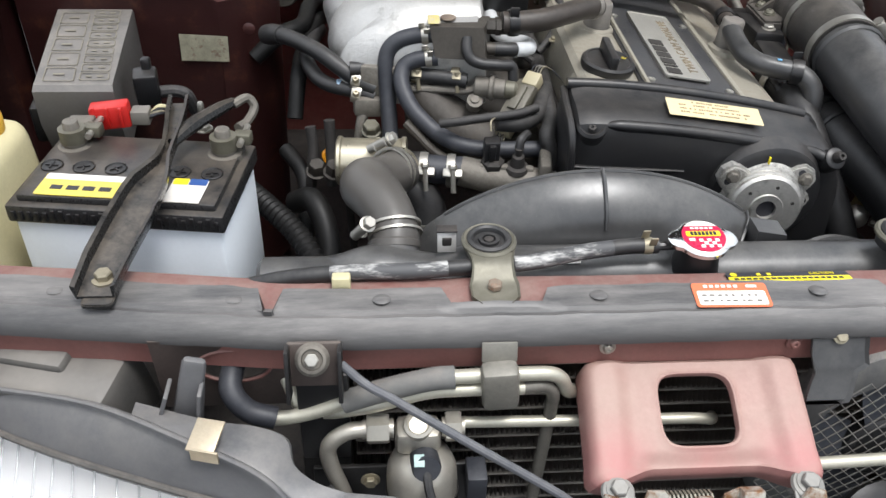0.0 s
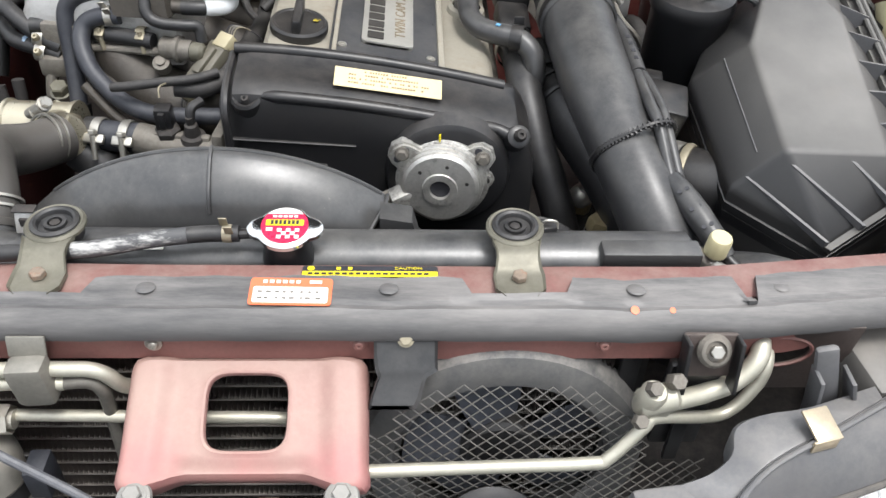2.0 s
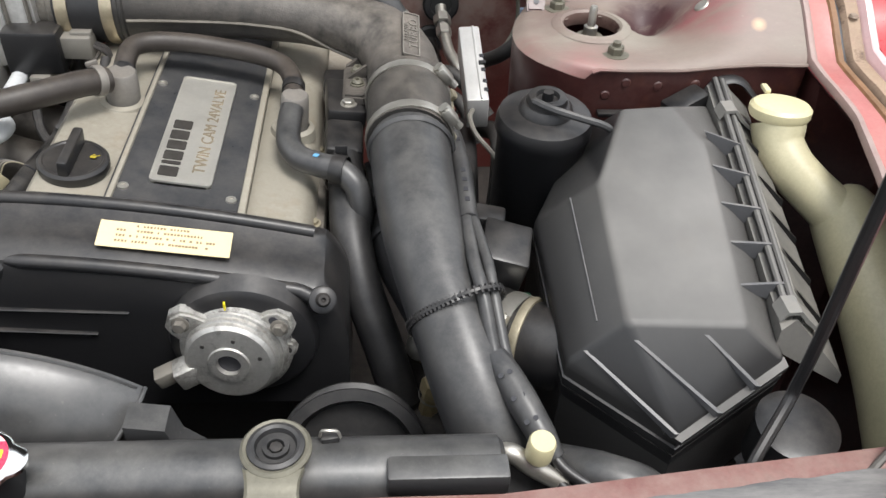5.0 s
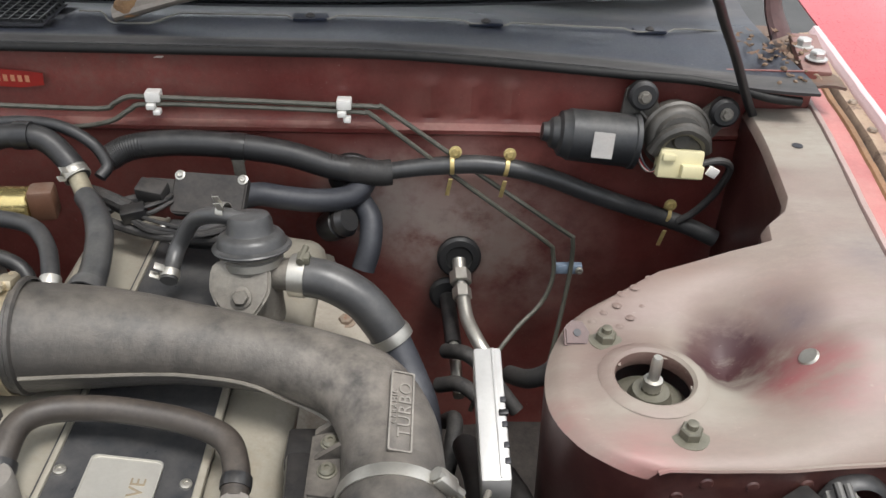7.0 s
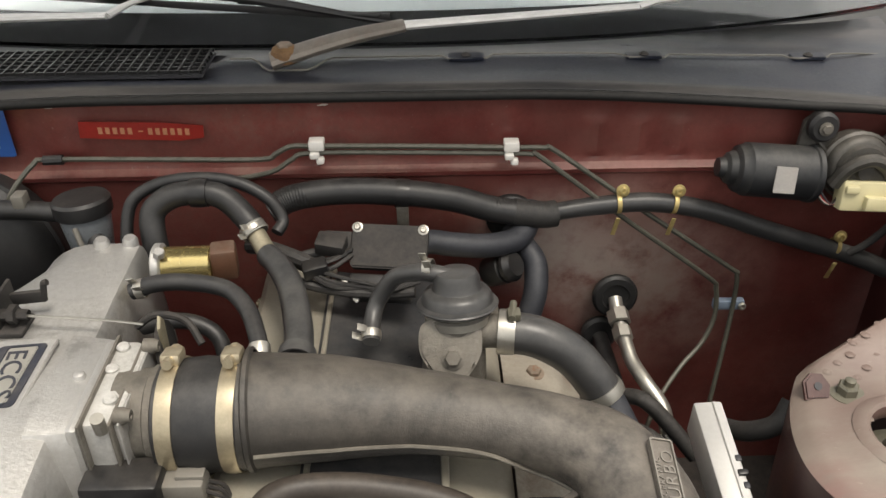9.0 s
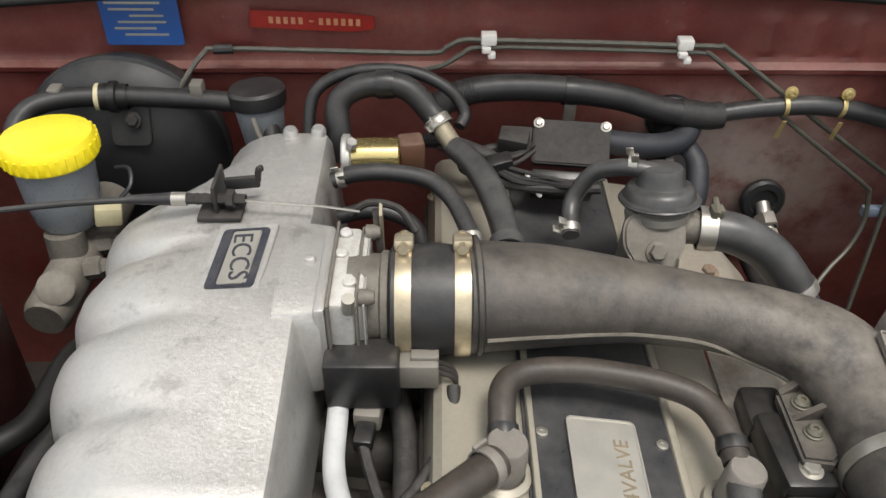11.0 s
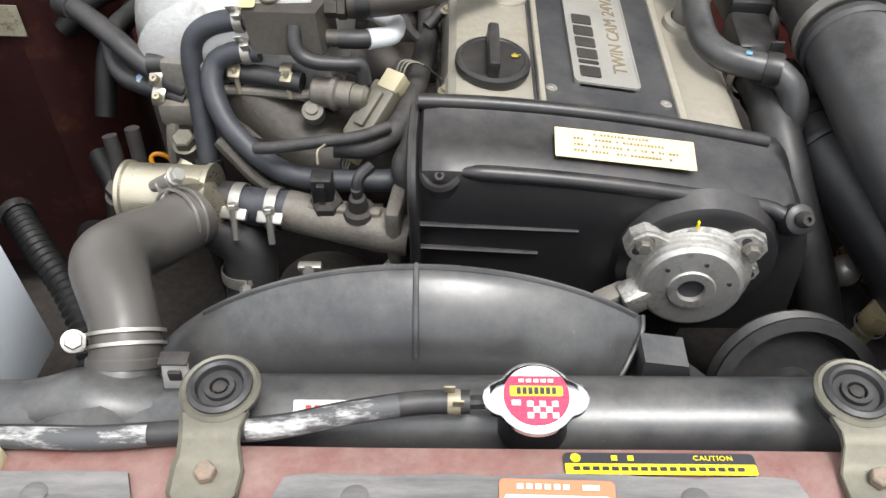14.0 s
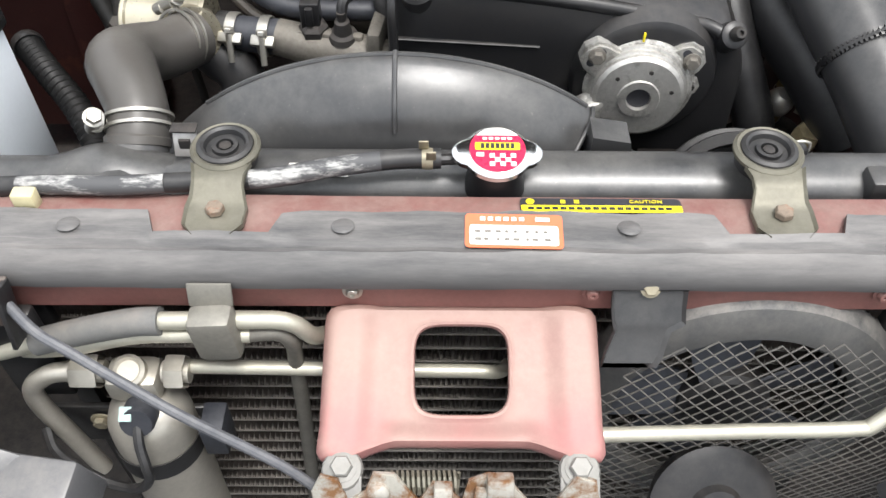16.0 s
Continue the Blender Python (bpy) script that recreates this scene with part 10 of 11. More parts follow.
def recirculation_valve():
    th = thing("recirculation_valve", (0.175, 0.84, 0.92), "dusty black diaphragm recirculation valve on a cast base", "valve")
    ax = (-0.04, 0.22, 1)
    o = V((0.176, 0.85, 0.973))
    part("base_casting", tube([(0.172, 0.84, 0.89), (0.173, 0.843, 0.935), o], [0.036, 0.033, 0.031], 20), M_ALUDK, th, "rough alloy base")
    part("base_collar", lathe([(0.03, -0.006), (0.0345, -0.004), (0.0345, 0.004), (0.031, 0.006)], o - V((0.001, 0.003, 0.01)), ax, 30), M_STEEL, th, "bright scraped collar")
    part("flange", slab(spline_outline([(-0.034, 0.004), (-0.026, -0.016), (-0.011, -0.032), (0.011, -0.032), (0.025, -0.016), (0.032, 0.004), (0.024, 0.03), (-0.026, 0.03)]), 0.01, axes((0.168, 0.815, 0.944), (1, 0, 0), (0, 0.62, 0.78)), 0.003), M_ALUDK, th)
    part("flange_bolt", bolt_mesh(0.009, 0.008, 0.012, m=at_frame((0.169, 0.801, 0.944), (0, -0.78, 0.62))), M_ALUDK, th)
    part("canister", lathe([(0.028, -0.002), (0.038, 0.0), (0.0425, 0.003), (0.0425, 0.007), (0.0385, 0.009), (0.0365, 0.016), (0.0335, 0.02), (0.0265, 0.0225), (0.0255, 0.024), (0.0245, 0.035), (0.0215, 0.041), (0.016, 0.043), (0, 0.0435)], o, ax, 36), M_DUCT, th, "dusty black diaphragm canister")
    part("rim", lathe([(0.042, 0.003), (0.0438, 0.005), (0.042, 0.007)], o, ax, 36), M_DUCT, th)
    part("outlet", tube([(0.185, 0.845, 0.942), (0.21, 0.84, 0.948), (0.235, 0.837, 0.948)], 0.0185, 18), M_ALUDK, th)
    part("hose", tube([(0.222, 0.838, 0.948), (0.259, 0.832, 0.945), (0.295, 0.823, 0.928), (0.318, 0.812, 0.905), (0.334, 0.803, 0.882)], 0.0225, 20), M_DUCT, th, "grey-black rubber bypass hose")
    part("clamp", band((0.228, 0.8375, 0.948), (1, -0.15, 0), 0.0228, 0.018, 0.0014), M_STEEL, th, "bright clamp band")
    part("clamp", band((0.33, 0.805, 0.888), (0.5, -0.3, -0.75), 0.0228, 0.013, 0.0014), M_STEEL, th, "bright clamp band")
    part("lower_hose", tube([(0.331, 0.805, 0.886), (0.35, 0.78, 0.855), (0.365, 0.75, 0.83), (0.37, 0.74, 0.78)], 0.02, 18), M_HOSE, th)
    part("clamp_screw", merge(box((0.234, 0.834, 0.974), (0.014, 0.014, 0.01), 0.002), tube([(0.231, 0.824, 0.976), (0.235, 0.849, 0.978)], 0.004, 8)), M_OLIVE, th)
    vac = hose("valve_vacuum_hose", [(0.17, 0.858, 1.006), (0.15, 0.862, 1.009), (0.13, 0.868, 1.006), (0.108, 0.877, 0.993), (0.09, 0.875, 0.965), (0.084, 0.86, 0.95), (0.083, 0.835, 0.94)], 0.0095, M_DUCT, "grey-black vacuum hose to the valve")
    spring_clamp((0.146, 0.866, 1.012), (1, -0.3, 0.2), 0.0098, (0, -0.4, 1), M_STEEL, vac)
    spring_clamp((0.083, 0.843, 0.943), (0, 0.8, 0.4), 0.0098, (-0.8, -0.3, 0.5), M_STEEL, vac)
    return th


recirculation_valve()


def ignition_module():
    th = thing("ignition_module", (0.1, 0.985, 0.92), "dusty black ignition module with its wiring plug", "ignition module")
    m = axes((0.1, 0.992, 0.955), (1, -0.12, 0), (0, 0.75, 0.65))
    part("body", slab(rounded(0.092, 0.055, 0.006, 3), 0.014, m, 0.002), M_DARK, th)
    part("lower_box", box((0, 0, 0), (0.075, 0.03, 0.03), 0.004, m=m @ Matrix.Translation((-0.008, -0.048, -0.006))), M_BLACK, th)
    for x in (-0.04, 0.04):
        part("module_screw", bolt_mesh(0.0045, 0.004, 0.0065, m=m @ Matrix.Translation((x, 0.022, 0.0135)), round_head=True), M_STEEL, th)
    part("plug", box((0, 0, 0), (0.035, 0.026, 0.018), 0.003, m=m @ Matrix.Translation((-0.064, 0.005, 0.002))), M_DARK, th)
    part("lead", tube([(0.02, 0.99, 0.955), (-0.01, 0.985, 0.95), (-0.03, 0.965, 0.94), (0.03, 0.945, 0.93), (0.09, 0.935, 0.93), (0.13, 0.93, 0.935)], 0.0065, 10), M_TAPE, th)
    part("wire", tube([(0.045, 0.955, 0.94), (0.05, 0.945, 0.93), (0.062, 0.935, 0.92)], 0.003, 6), M_WHITE, th)
    hr = thing("ignition_harness", (0.02, 0.97, 0.94), "dusty taped wires and dark connectors leading to the ignition module", "wiring loom")
    random.seed(31)
    for k in range(7):
        a, b = random.uniform(-0.008, 0.008), random.uniform(-0.006, 0.006)
        part("wire", tube([(-0.06, 1.0 + a, 0.955 + b), (-0.035, 0.985 + b, 0.962 + a), (0.0, 0.975 + a, 0.952 + b * 2), (0.03, 0.968 + b * 2, 0.958 + a), (0.055, 0.985 + a, 0.962 + b)], 0.0024, 6), M_TAPE if k % 3 else M_DARK, hr)
    for k in range(4):
        b = random.uniform(-0.005, 0.005)
        part("wire", tube([(0.0, 0.962 + b, 0.95), (0.03, 0.945 + b, 0.944 + b), (0.07, 0.938, 0.94 + b), (0.1, 0.93 + b, 0.942), (0.135, 0.94, 0.948 + b)], 0.0026, 6), M_TAPE, hr)
    part("connector", box((0.03, 0.985, 0.968), (0.036, 0.024, 0.02), 0.003, rot=(15, 5, -12)), M_DARK, hr, "dark grey connector")
    part("connector", box((0.012, 0.958, 0.952), (0.03, 0.02, 0.018), 0.003, rot=(10, -8, 14)), M_BLACK, hr)
    part("tape_sleeve", tube([(-0.075, 1.02, 0.945), (-0.05, 0.998, 0.957), (-0.02, 0.98, 0.957), (0.005, 0.968, 0.952)], 0.0095, 10), M_TAPE, hr, "black taped sleeve")
    sh = thing("heat_shield", (0.28, 0.84, 0.78), "pale oxidised steel heat shield with a rusty bolt beside the engine", "heat shield")
    pale = material("pale_oxidised_steel", (0.42, 0.38, 0.32), 0.5, 0.35, 0.3, (0.4, 0.35, 0.28), 0.3, 16, 0.15, grime=0.5, grime_colour=(0.2, 0.16, 0.12), rust=0.3, wear=(0.56, 0.68))
    part("sheet", sheet(lambda x, y: (x, y, 0.838 - 0.25 * (x - 0.235) - 0.9 * max(0.0, x - 0.3) + 0.006 * math.sin((y - 0.7) * 38) * smooth01((x - 0.24) / 0.03)), steps(0.232, 0.35, 14), steps(0.66, 0.98, 30), 0.002), pale, sh)
    part("bolt", bolt_mesh(0.009, 0.008, 0.013, m=pose(0.27, 0.9, 0.832)), M_RUST, sh, "rusty bolt")
    return th


ignition_module()


def rear_hoses():
    arch = [(-0.212, 0.985, 0.95), (-0.216, 1.0, 0.974), (-0.206, 1.02, 1.014), (-0.161, 1.03, 1.034), (-0.094, 1.03, 1.034), (-0.048, 1.02, 1.016), (-0.029, 1.01, 0.99), (-0.035, 0.995, 0.98)]
    hose("vacuum_line", arch, 0.0075, M_RUBBER, "thin black vacuum line arching over the hoses")
    th = hose("idle_air_hose", [(-0.172, 0.98, 0.945), (-0.178, 0.985, 0.978), (-0.178, 1.0, 1.008), (-0.155, 1.01, 1.024), (-0.12, 1.012, 1.027), (-0.094, 1.01, 1.02), (-0.07, 1.0, 0.998), (-0.056, 0.985, 0.985)], 0.0148, M_RUBBER, "thick black idle air hose behind the plenum")
    part("strap", band((-0.123, 1.012, 1.027), (1, 0, 0), 0.015, 0.02, 0.002), M_BLACK, th)
    for d in (-0.005, 0.004):
        part("clamp_wire", band(V((-0.06, 0.988, 0.988)) + V((0.6, -0.6, -0.6)) * d, (0.6, -0.6, -0.6), 0.0152, 0.0028, 0.0014), M_STEEL, th, "pale wire clamp")
    spring_clamp((-0.06, 0.988, 0.988), (0.6, -0.6, -0.6), 0.0152, (-0.6, -0.4, 0.6), M_STEEL, th)
    part("joint", tube([(-0.06, 0.988, 0.988), (-0.045, 0.965, 0.976), (-0.036, 0.948, 0.972)], 0.0115, 14), M_ZINC, th, "plated steel joint")
    th = hose("idle_air_elbow", [(-0.042, 0.958, 0.974), (-0.025, 0.935, 0.972), (-0.008, 0.9, 0.968), (0.003, 0.86, 0.963), (0.01, 0.82, 0.96), (0.012, 0.785, 0.958)], [0.0135, 0.0145, 0.0155, 0.0155, 0.0155, 0.016], M_DUCT, "grey-black rubber hose down to the intake pipe")
    part("end_collar", band((0.011, 0.79, 0.958), (0, 1, 0), 0.0175, 0.016, 0.002), M_DUCT, th)
    th = thing("idle_air_valve", (-0.13, 0.96, 0.92), "gold passivated idle air valve with a rust-brown plug", "valve")
    gold = material("iridescent_gold", (0.62, 0.5, 0.22), 0.25, 0.9, 0.1, DUST, 0.15, 25, 0.03)
    part("can", lathe([(0.021, 0), (0.0225, 0.002), (0.0225, 0.058), (0.02, 0.06), (0, 0.06)], (-0.165, 0.955, 0.962), (1, 0.03, 0), 28), gold, th)
    part("flange", lathe([(0.024, -0.008), (0.027, -0.006), (0.027, 0.002), (0.023, 0.004)], (-0.165, 0.955, 0.962), (1, 0.03, 0), 24), M_ALU, th)
    part("plug", box((-0.092, 0.957, 0.967), (0.03, 0.03, 0.04), 0.005, rot=(0, 0, 10)), material("rust_brown_plug", (0.1, 0.045, 0.025), 0.55, 0, 0.3, DUST, 0.2, 40, 0.1), th)
    part("flange_bolt", bolt_mesh(0.007, 0.01, 0.0, m=at_frame((-0.16, 0.94, 0.985), (0.2, -0.3, 1))), M_ALU, th)
    for x, y, z in ((-0.2, 0.968, 0.985), (-0.232, 0.965, 0.985)):
        part("casting_stud", lathe([(0.009, -0.02), (0.009, 0.006), (0.0065, 0.01), (0, 0.01)], (x, y, z), (0.1, -0.1, 1), 16), M_ALU, th)
    th = hose("boost_hose", [(-0.175, 0.88, 0.98), (-0.15, 0.882, 0.988), (-0.114, 0.88, 0.991), (-0.07, 0.87, 0.988), (-0.045, 0.845, 0.98), (-0.03, 0.81, 0.97), (-0.024, 0.785, 0.96)], 0.0095, M_RUBBER, "black rubber hose from plenum to intake pipe")
    spring_clamp((-0.165, 0.881, 0.983), (1, 0, 0.2), 0.0098, (0, -0.6, 0.8), M_STEEL, th)
    part("clamp", band((-0.026, 0.795, 0.965), (0.1, -0.8, -0.4), 0.0098, 0.012, 0.0012), M_STEEL, th)
    hose("boost_hose", [(-0.17, 0.875, 0.935), (-0.14, 0.872, 0.945), (-0.11, 0.87, 0.943), (-0.085, 0.86, 0.93), (-0.075, 0.84, 0.9)], 0.009, M_RUBBER, "second black rubber hose below the first")
    th = thing("throttle_cable", (-0.3, 0.82, 0.98), "black throttle cable with its adjuster bracket on the plenum", "cable")
    part("outer_cable", tube([(-0.75, 0.78, 0.965), (-0.6, 0.795, 0.985), (-0.45, 0.81, 0.997), (-0.345, 0.817, 1.0)], 0.0034, 10), M_RUBBER, th)
    part("cable_end", tube([(-0.375, 0.8155, 1.0), (-0.33, 0.817, 1.0)], [0.0045, 0.007], 12), M_RUBBER, th)
    part("ferrule", tube([(-0.33, 0.817, 1.0), (-0.315, 0.817, 1.0)], 0.0072, 12), M_STEEL, th)
    part("adjuster", lathe([(0.006, -0.02), (0.0055, -0.012), (0.0065, -0.01), (0.0055, -0.006), (0.0065, -0.002), (0.0055, 0.003), (0.0065, 0.008), (0.006, 0.02), (0.0105, 0.021), (0.0105, 0.028), (0.006, 0.029), (0.0055, 0.04)], (-0.295, 0.817, 1.0), (1, -0.02, 0), 6), M_DARK, th)
    part("bracket", merge(box((-0.285, 0.83, 1.002), (0.004, 0.045, 0.035), 0.001), box((-0.282, 0.818, 0.985), (0.045, 0.035, 0.006), 0.002)), M_DARK, th, "black adjuster bracket")
    part("bracket_arm", box((-0.262, 0.838, 1.006), (0.036, 0.006, 0.014), 0.002, rot=(0, -6, 0)), M_DARK, th)
    part("arm_finger", tube([(-0.246, 0.838, 1.008), (-0.243, 0.838, 1.022), (-0.239, 0.838, 1.024)], 0.0035, 8), M_DARK, th)
    part("inner_cable", tube([(-0.262, 0.815, 1.0), (-0.19, 0.808, 0.999), (-0.139, 0.803, 0.995)], 0.0014, 6), M_STEEL, th, "bare steel inner cable")
    part("cable_guide", tube([(-0.15, 0.812, 0.985), (-0.13, 0.818, 0.995), (-0.1, 0.812, 0.992), (-0.082, 0.795, 0.975)], 0.004, 8), M_DARK, th)


rear_hoses()


def firewall_marks():
    th = thing("stamped_number_field", (-0.223, 1.142, 1.035), "bright red patch over a stamped number on the firewall", "marking")
    m = axes((-0.223, 1.1415, 1.048), (1, 0, -0.03), (0, 0.0, 1))
    part("red_patch", slab([(-0.08, -0.011), (0.05, -0.013), (0.08, -0.008), (0.081, 0.009), (0.03, 0.012), (-0.078, 0.012)], 0.0008, m, 0), material("bright_red_primer", (0.3, 0.018, 0.012), 0.45, 0, 0, DUST, 0.2, 40, 0.02), th)
    bars(th, m @ Matrix.Translation((0, 0, 0.0004)), [(-0.052 + i * 0.0095, 0, 0.0055, 0.009) for i in range(5)] + [(0.0, 0, 0.006, 0.0018)] + [(0.012 + i * 0.0095, 0, 0.0055, 0.009) for i in range(6)], material("stamped_tan", (0.5, 0.22, 0.12), 0.5))
    th = thing("data_plate", (-0.44, 1.14, 1.05), "blue aluminium data plate with silver writing bars", "plate")
    m = axes((-0.44, 1.1395, 1.053), (1, 0, 0), (0, 0, 1))
    part("plate", slab(rounded(0.1, 0.075, 0.003, 2), 0.001, m, 0), M_BLUE, th)
    random.seed(9)
    bars(th, m @ Matrix.Translation((0, 0, 0.0006)), [(random.uniform(-0.01, 0.01) , 0.028 - j * 0.0085, random.uniform(0.04, 0.075), 0.003) for j in range(7)], M_PLATE)
    # chipped paint along the upper edge
    chip = material("bare_primer_chip", (0.55, 0.5, 0.46), 0.6, 0, 0, DUST, 0.2, 60, 0.05)
    random.seed(21)
    for i in range(26):
        x = random.uniform(-0.4, 0.62)
        z = 1.092 - 0.02 * smooth01((abs(x) - 0.3) / 0.5) - random.uniform(0.003, 0.012)
        solo("paint_chip", slab([(-0.004 * random.uniform(.4, 2.2), -0.001), (0.003, -0.0014), (0.005 * random.uniform(.4, 2), 0.001), (-0.001, 0.0016)], 0.0006, axes((x, firewall_y(x, z) - 0.0012, z), (1, 0, 0), (0, 0, 1)), 0), chip, "pale chip in the firewall paint", "paint chip", "paint chips")


firewall_marks()


def brake_master():
    th = thing("brake_master_cylinder", (-0.49, 0.88, 0.8), "brake master cylinder with a grey reservoir and yellow cap", "brake cylinder")
    part("reservoir", lathe([(0.03, 0), (0.036, 0.01), (0.041, 0.04), (0.043, 0.075), (0.043, 0.09), (0, 0.09)], (-0.49, 0.908, 0.902), (0.0, 0.05, 1), 28), M_RESERVOIR, th, "grey translucent reservoir")
    part("cap", lathe([(0.05, 0), (0.052, 0.004), (0.052, 0.02), (0.048, 0.027), (0.044, 0.0285), (0, 0.0285)], (-0.49, 0.914, 0.989), (0, 0.05, 1), 40), M_YELLOW, th, "bright yellow screw cap")
    for k in range(30):
        a = k * math.tau / 30
        part("cap_rib", box((-0.49 + 0.0522 * math.cos(a), 0.9145 + 0.0522 * math.sin(a), 1.002), (0.002, 0.004, 0.016), 0, rot=(0, 0, math.degrees(a))), M_YELLOW, th)
    part("neck", tube([(-0.49, 0.885, 0.905), (-0.49, 0.88, 0.87)], 0.022, 18), M_ALUDK, th)
    part("cylinder", lathe([(0, -0.09), (0.022, -0.09), (0.026, -0.08), (0.026, 0.06), (0.03, 0.07), (0.03, 0.12), (0, 0.12)], (-0.487, 0.88, 0.86), (0.06, 1, 0.06), 24), M_ALUDK, th, "dirty cast cylinder")
    part("end_boss", lathe([(0.02, 0), (0.02, 0.02), (0.016, 0.022), (0, 0.022)], (-0.485, 0.82, 0.873), (0.4, -0.6, 0.7), 20), M_ALUDK, th)
    for y in (0.86, 0.905):
        part("pipe_union", lathe([(0.013, 0), (0.013, 0.018), (0.01, 0.02), (0.008, 0.03), (0, 0.03)], (-0.465, y, 0.87), (1, 0.1, 0.1), 6), M_ALUDK, th)
        part("pipe", tube([(-0.435, y, 0.873), (-0.41, y + 0.01, 0.872), (-0.38, y + 0.04, 0.86), (-0.36, y + 0.1, 0.83)], 0.0036, 8), M_DARK, th)
    part("level_plug", box((-0.44, 0.9, 0.92), (0.03, 0.022, 0.024), 0.003, rot=(0, 10, 20)), material("cream_level_plug", (0.5, 0.45, 0.28), 0.5, 0, 0.3, DUST), th, "cream level sensor plug")
    part("plug_wire", tube([(-0.43, 0.91, 0.93), (-0.415, 0.92, 0.945), (-0.42, 0.94, 0.955), (-0.44, 0.95, 0.95)], 0.0025, 6), M_INK, th)
    bs = thing("brake_booster", (-0.48, 1.07, 0.85), "matt black round brake booster on the firewall", "brake booster")
    part("shell", lathe([(0, 0.091), (0.03, 0.09), (0.05, 0.085), (0.11, 0.07), (0.128, 0.05), (0.132, 0.045), (0.132, 0.03), (0.125, 0.0), (0.0, 0.0)], (-0.475, 1.13, 0.882), (0, -1, 0.06), 44), M_RUBBER, bs)
    part("seam_ring", lathe([(0.132, 0.034), (0.1365, 0.036), (0.1365, 0.042), (0.132, 0.044)], (-0.475, 1.13, 0.882), (0, -1, 0.06), 44), M_RUBBER, bs)
    part("stay", slab(rounded(0.05, 0.07, 0.008, 3), 0.004, axes((-0.45, 1.055, 0.955), (1, 0, 0), (0, 0.45, 1)), 0.001), M_RUBBER, bs)
    part("stay_bolt", bolt_mesh(0.008, 0.007, 0.011, m=at_frame((-0.445, 1.047, 0.957), (0, -1, 0.45))), M_DARK, bs)
    vh = hose("servo_vacuum_hose", [(-0.55, 0.97, 0.93), (-0.568, 0.985, 0.965), (-0.56, 1.02, 0.985), (-0.52, 1.042, 0.99), (-0.457, 1.055, 0.986), (-0.39, 1.058, 0.982), (-0.33, 1.058, 0.978), (-0.29, 1.055, 0.97), (-0.272, 1.04, 0.945), (-0.27, 1.02, 0.92)], 0.0125, M_RUBBER, "black servo vacuum hose with a check valve")
    part("check_valve", lathe([(0.014, -0.018), (0.017, -0.016), (0.017, -0.004), (0.02, -0.003), (0.02, 0.005), (0.016, 0.006), (0.016, 0.018)], (-0.465, 1.054, 0.986), (1, 0.1, -0.05), 20), M_BLACK, vh)
    part("valve_ring", band((-0.482, 1.052, 0.987), (1, 0.1, -0.05), 0.0145, 0.006, 0.002), M_CREAM, vh, "cream ring")
    for x in (-0.53, -0.36):
        part("hose_holder", box((x, 1.045 + (x + 0.53) * 0.08, 0.995), (0.016, 0.02, 0.02), 0.003), M_GREY, vh, "grey hose holder")
    dm = thing("clutch_reservoir", (-0.285, 1.05, 0.9), "small clutch reservoir with a dark dusty cap", "reservoir")
    part("bottle", lathe([(0.02, 0), (0.026, 0.01), (0.031, 0.05), (0.031, 0.06), (0, 0.06)], (-0.284, 1.055, 0.915), (-0.05, 0.1, 1), 24), M_RESERVOIR, dm)
    part("cap", lathe([(0.035, 0), (0.036, 0.004), (0.036, 0.018), (0.033, 0.022), (0, 0.022)], (-0.287, 1.061, 0.974), (-0.05, 0.1, 1), 28), M_RUBBER, dm, "dark dusty cap")
    part("strap", tube([(-0.29, 1.03, 0.97), (-0.28, 1.02, 0.945), (-0.262, 1.02, 0.925)], 0.0035, 8), M_GREY, dm)
    part("foot_nut", bolt_mesh(0.01, 0.012, 0.013, m=pose(-0.258, 1.0, 0.915)), M_ZINC, dm)


brake_master()

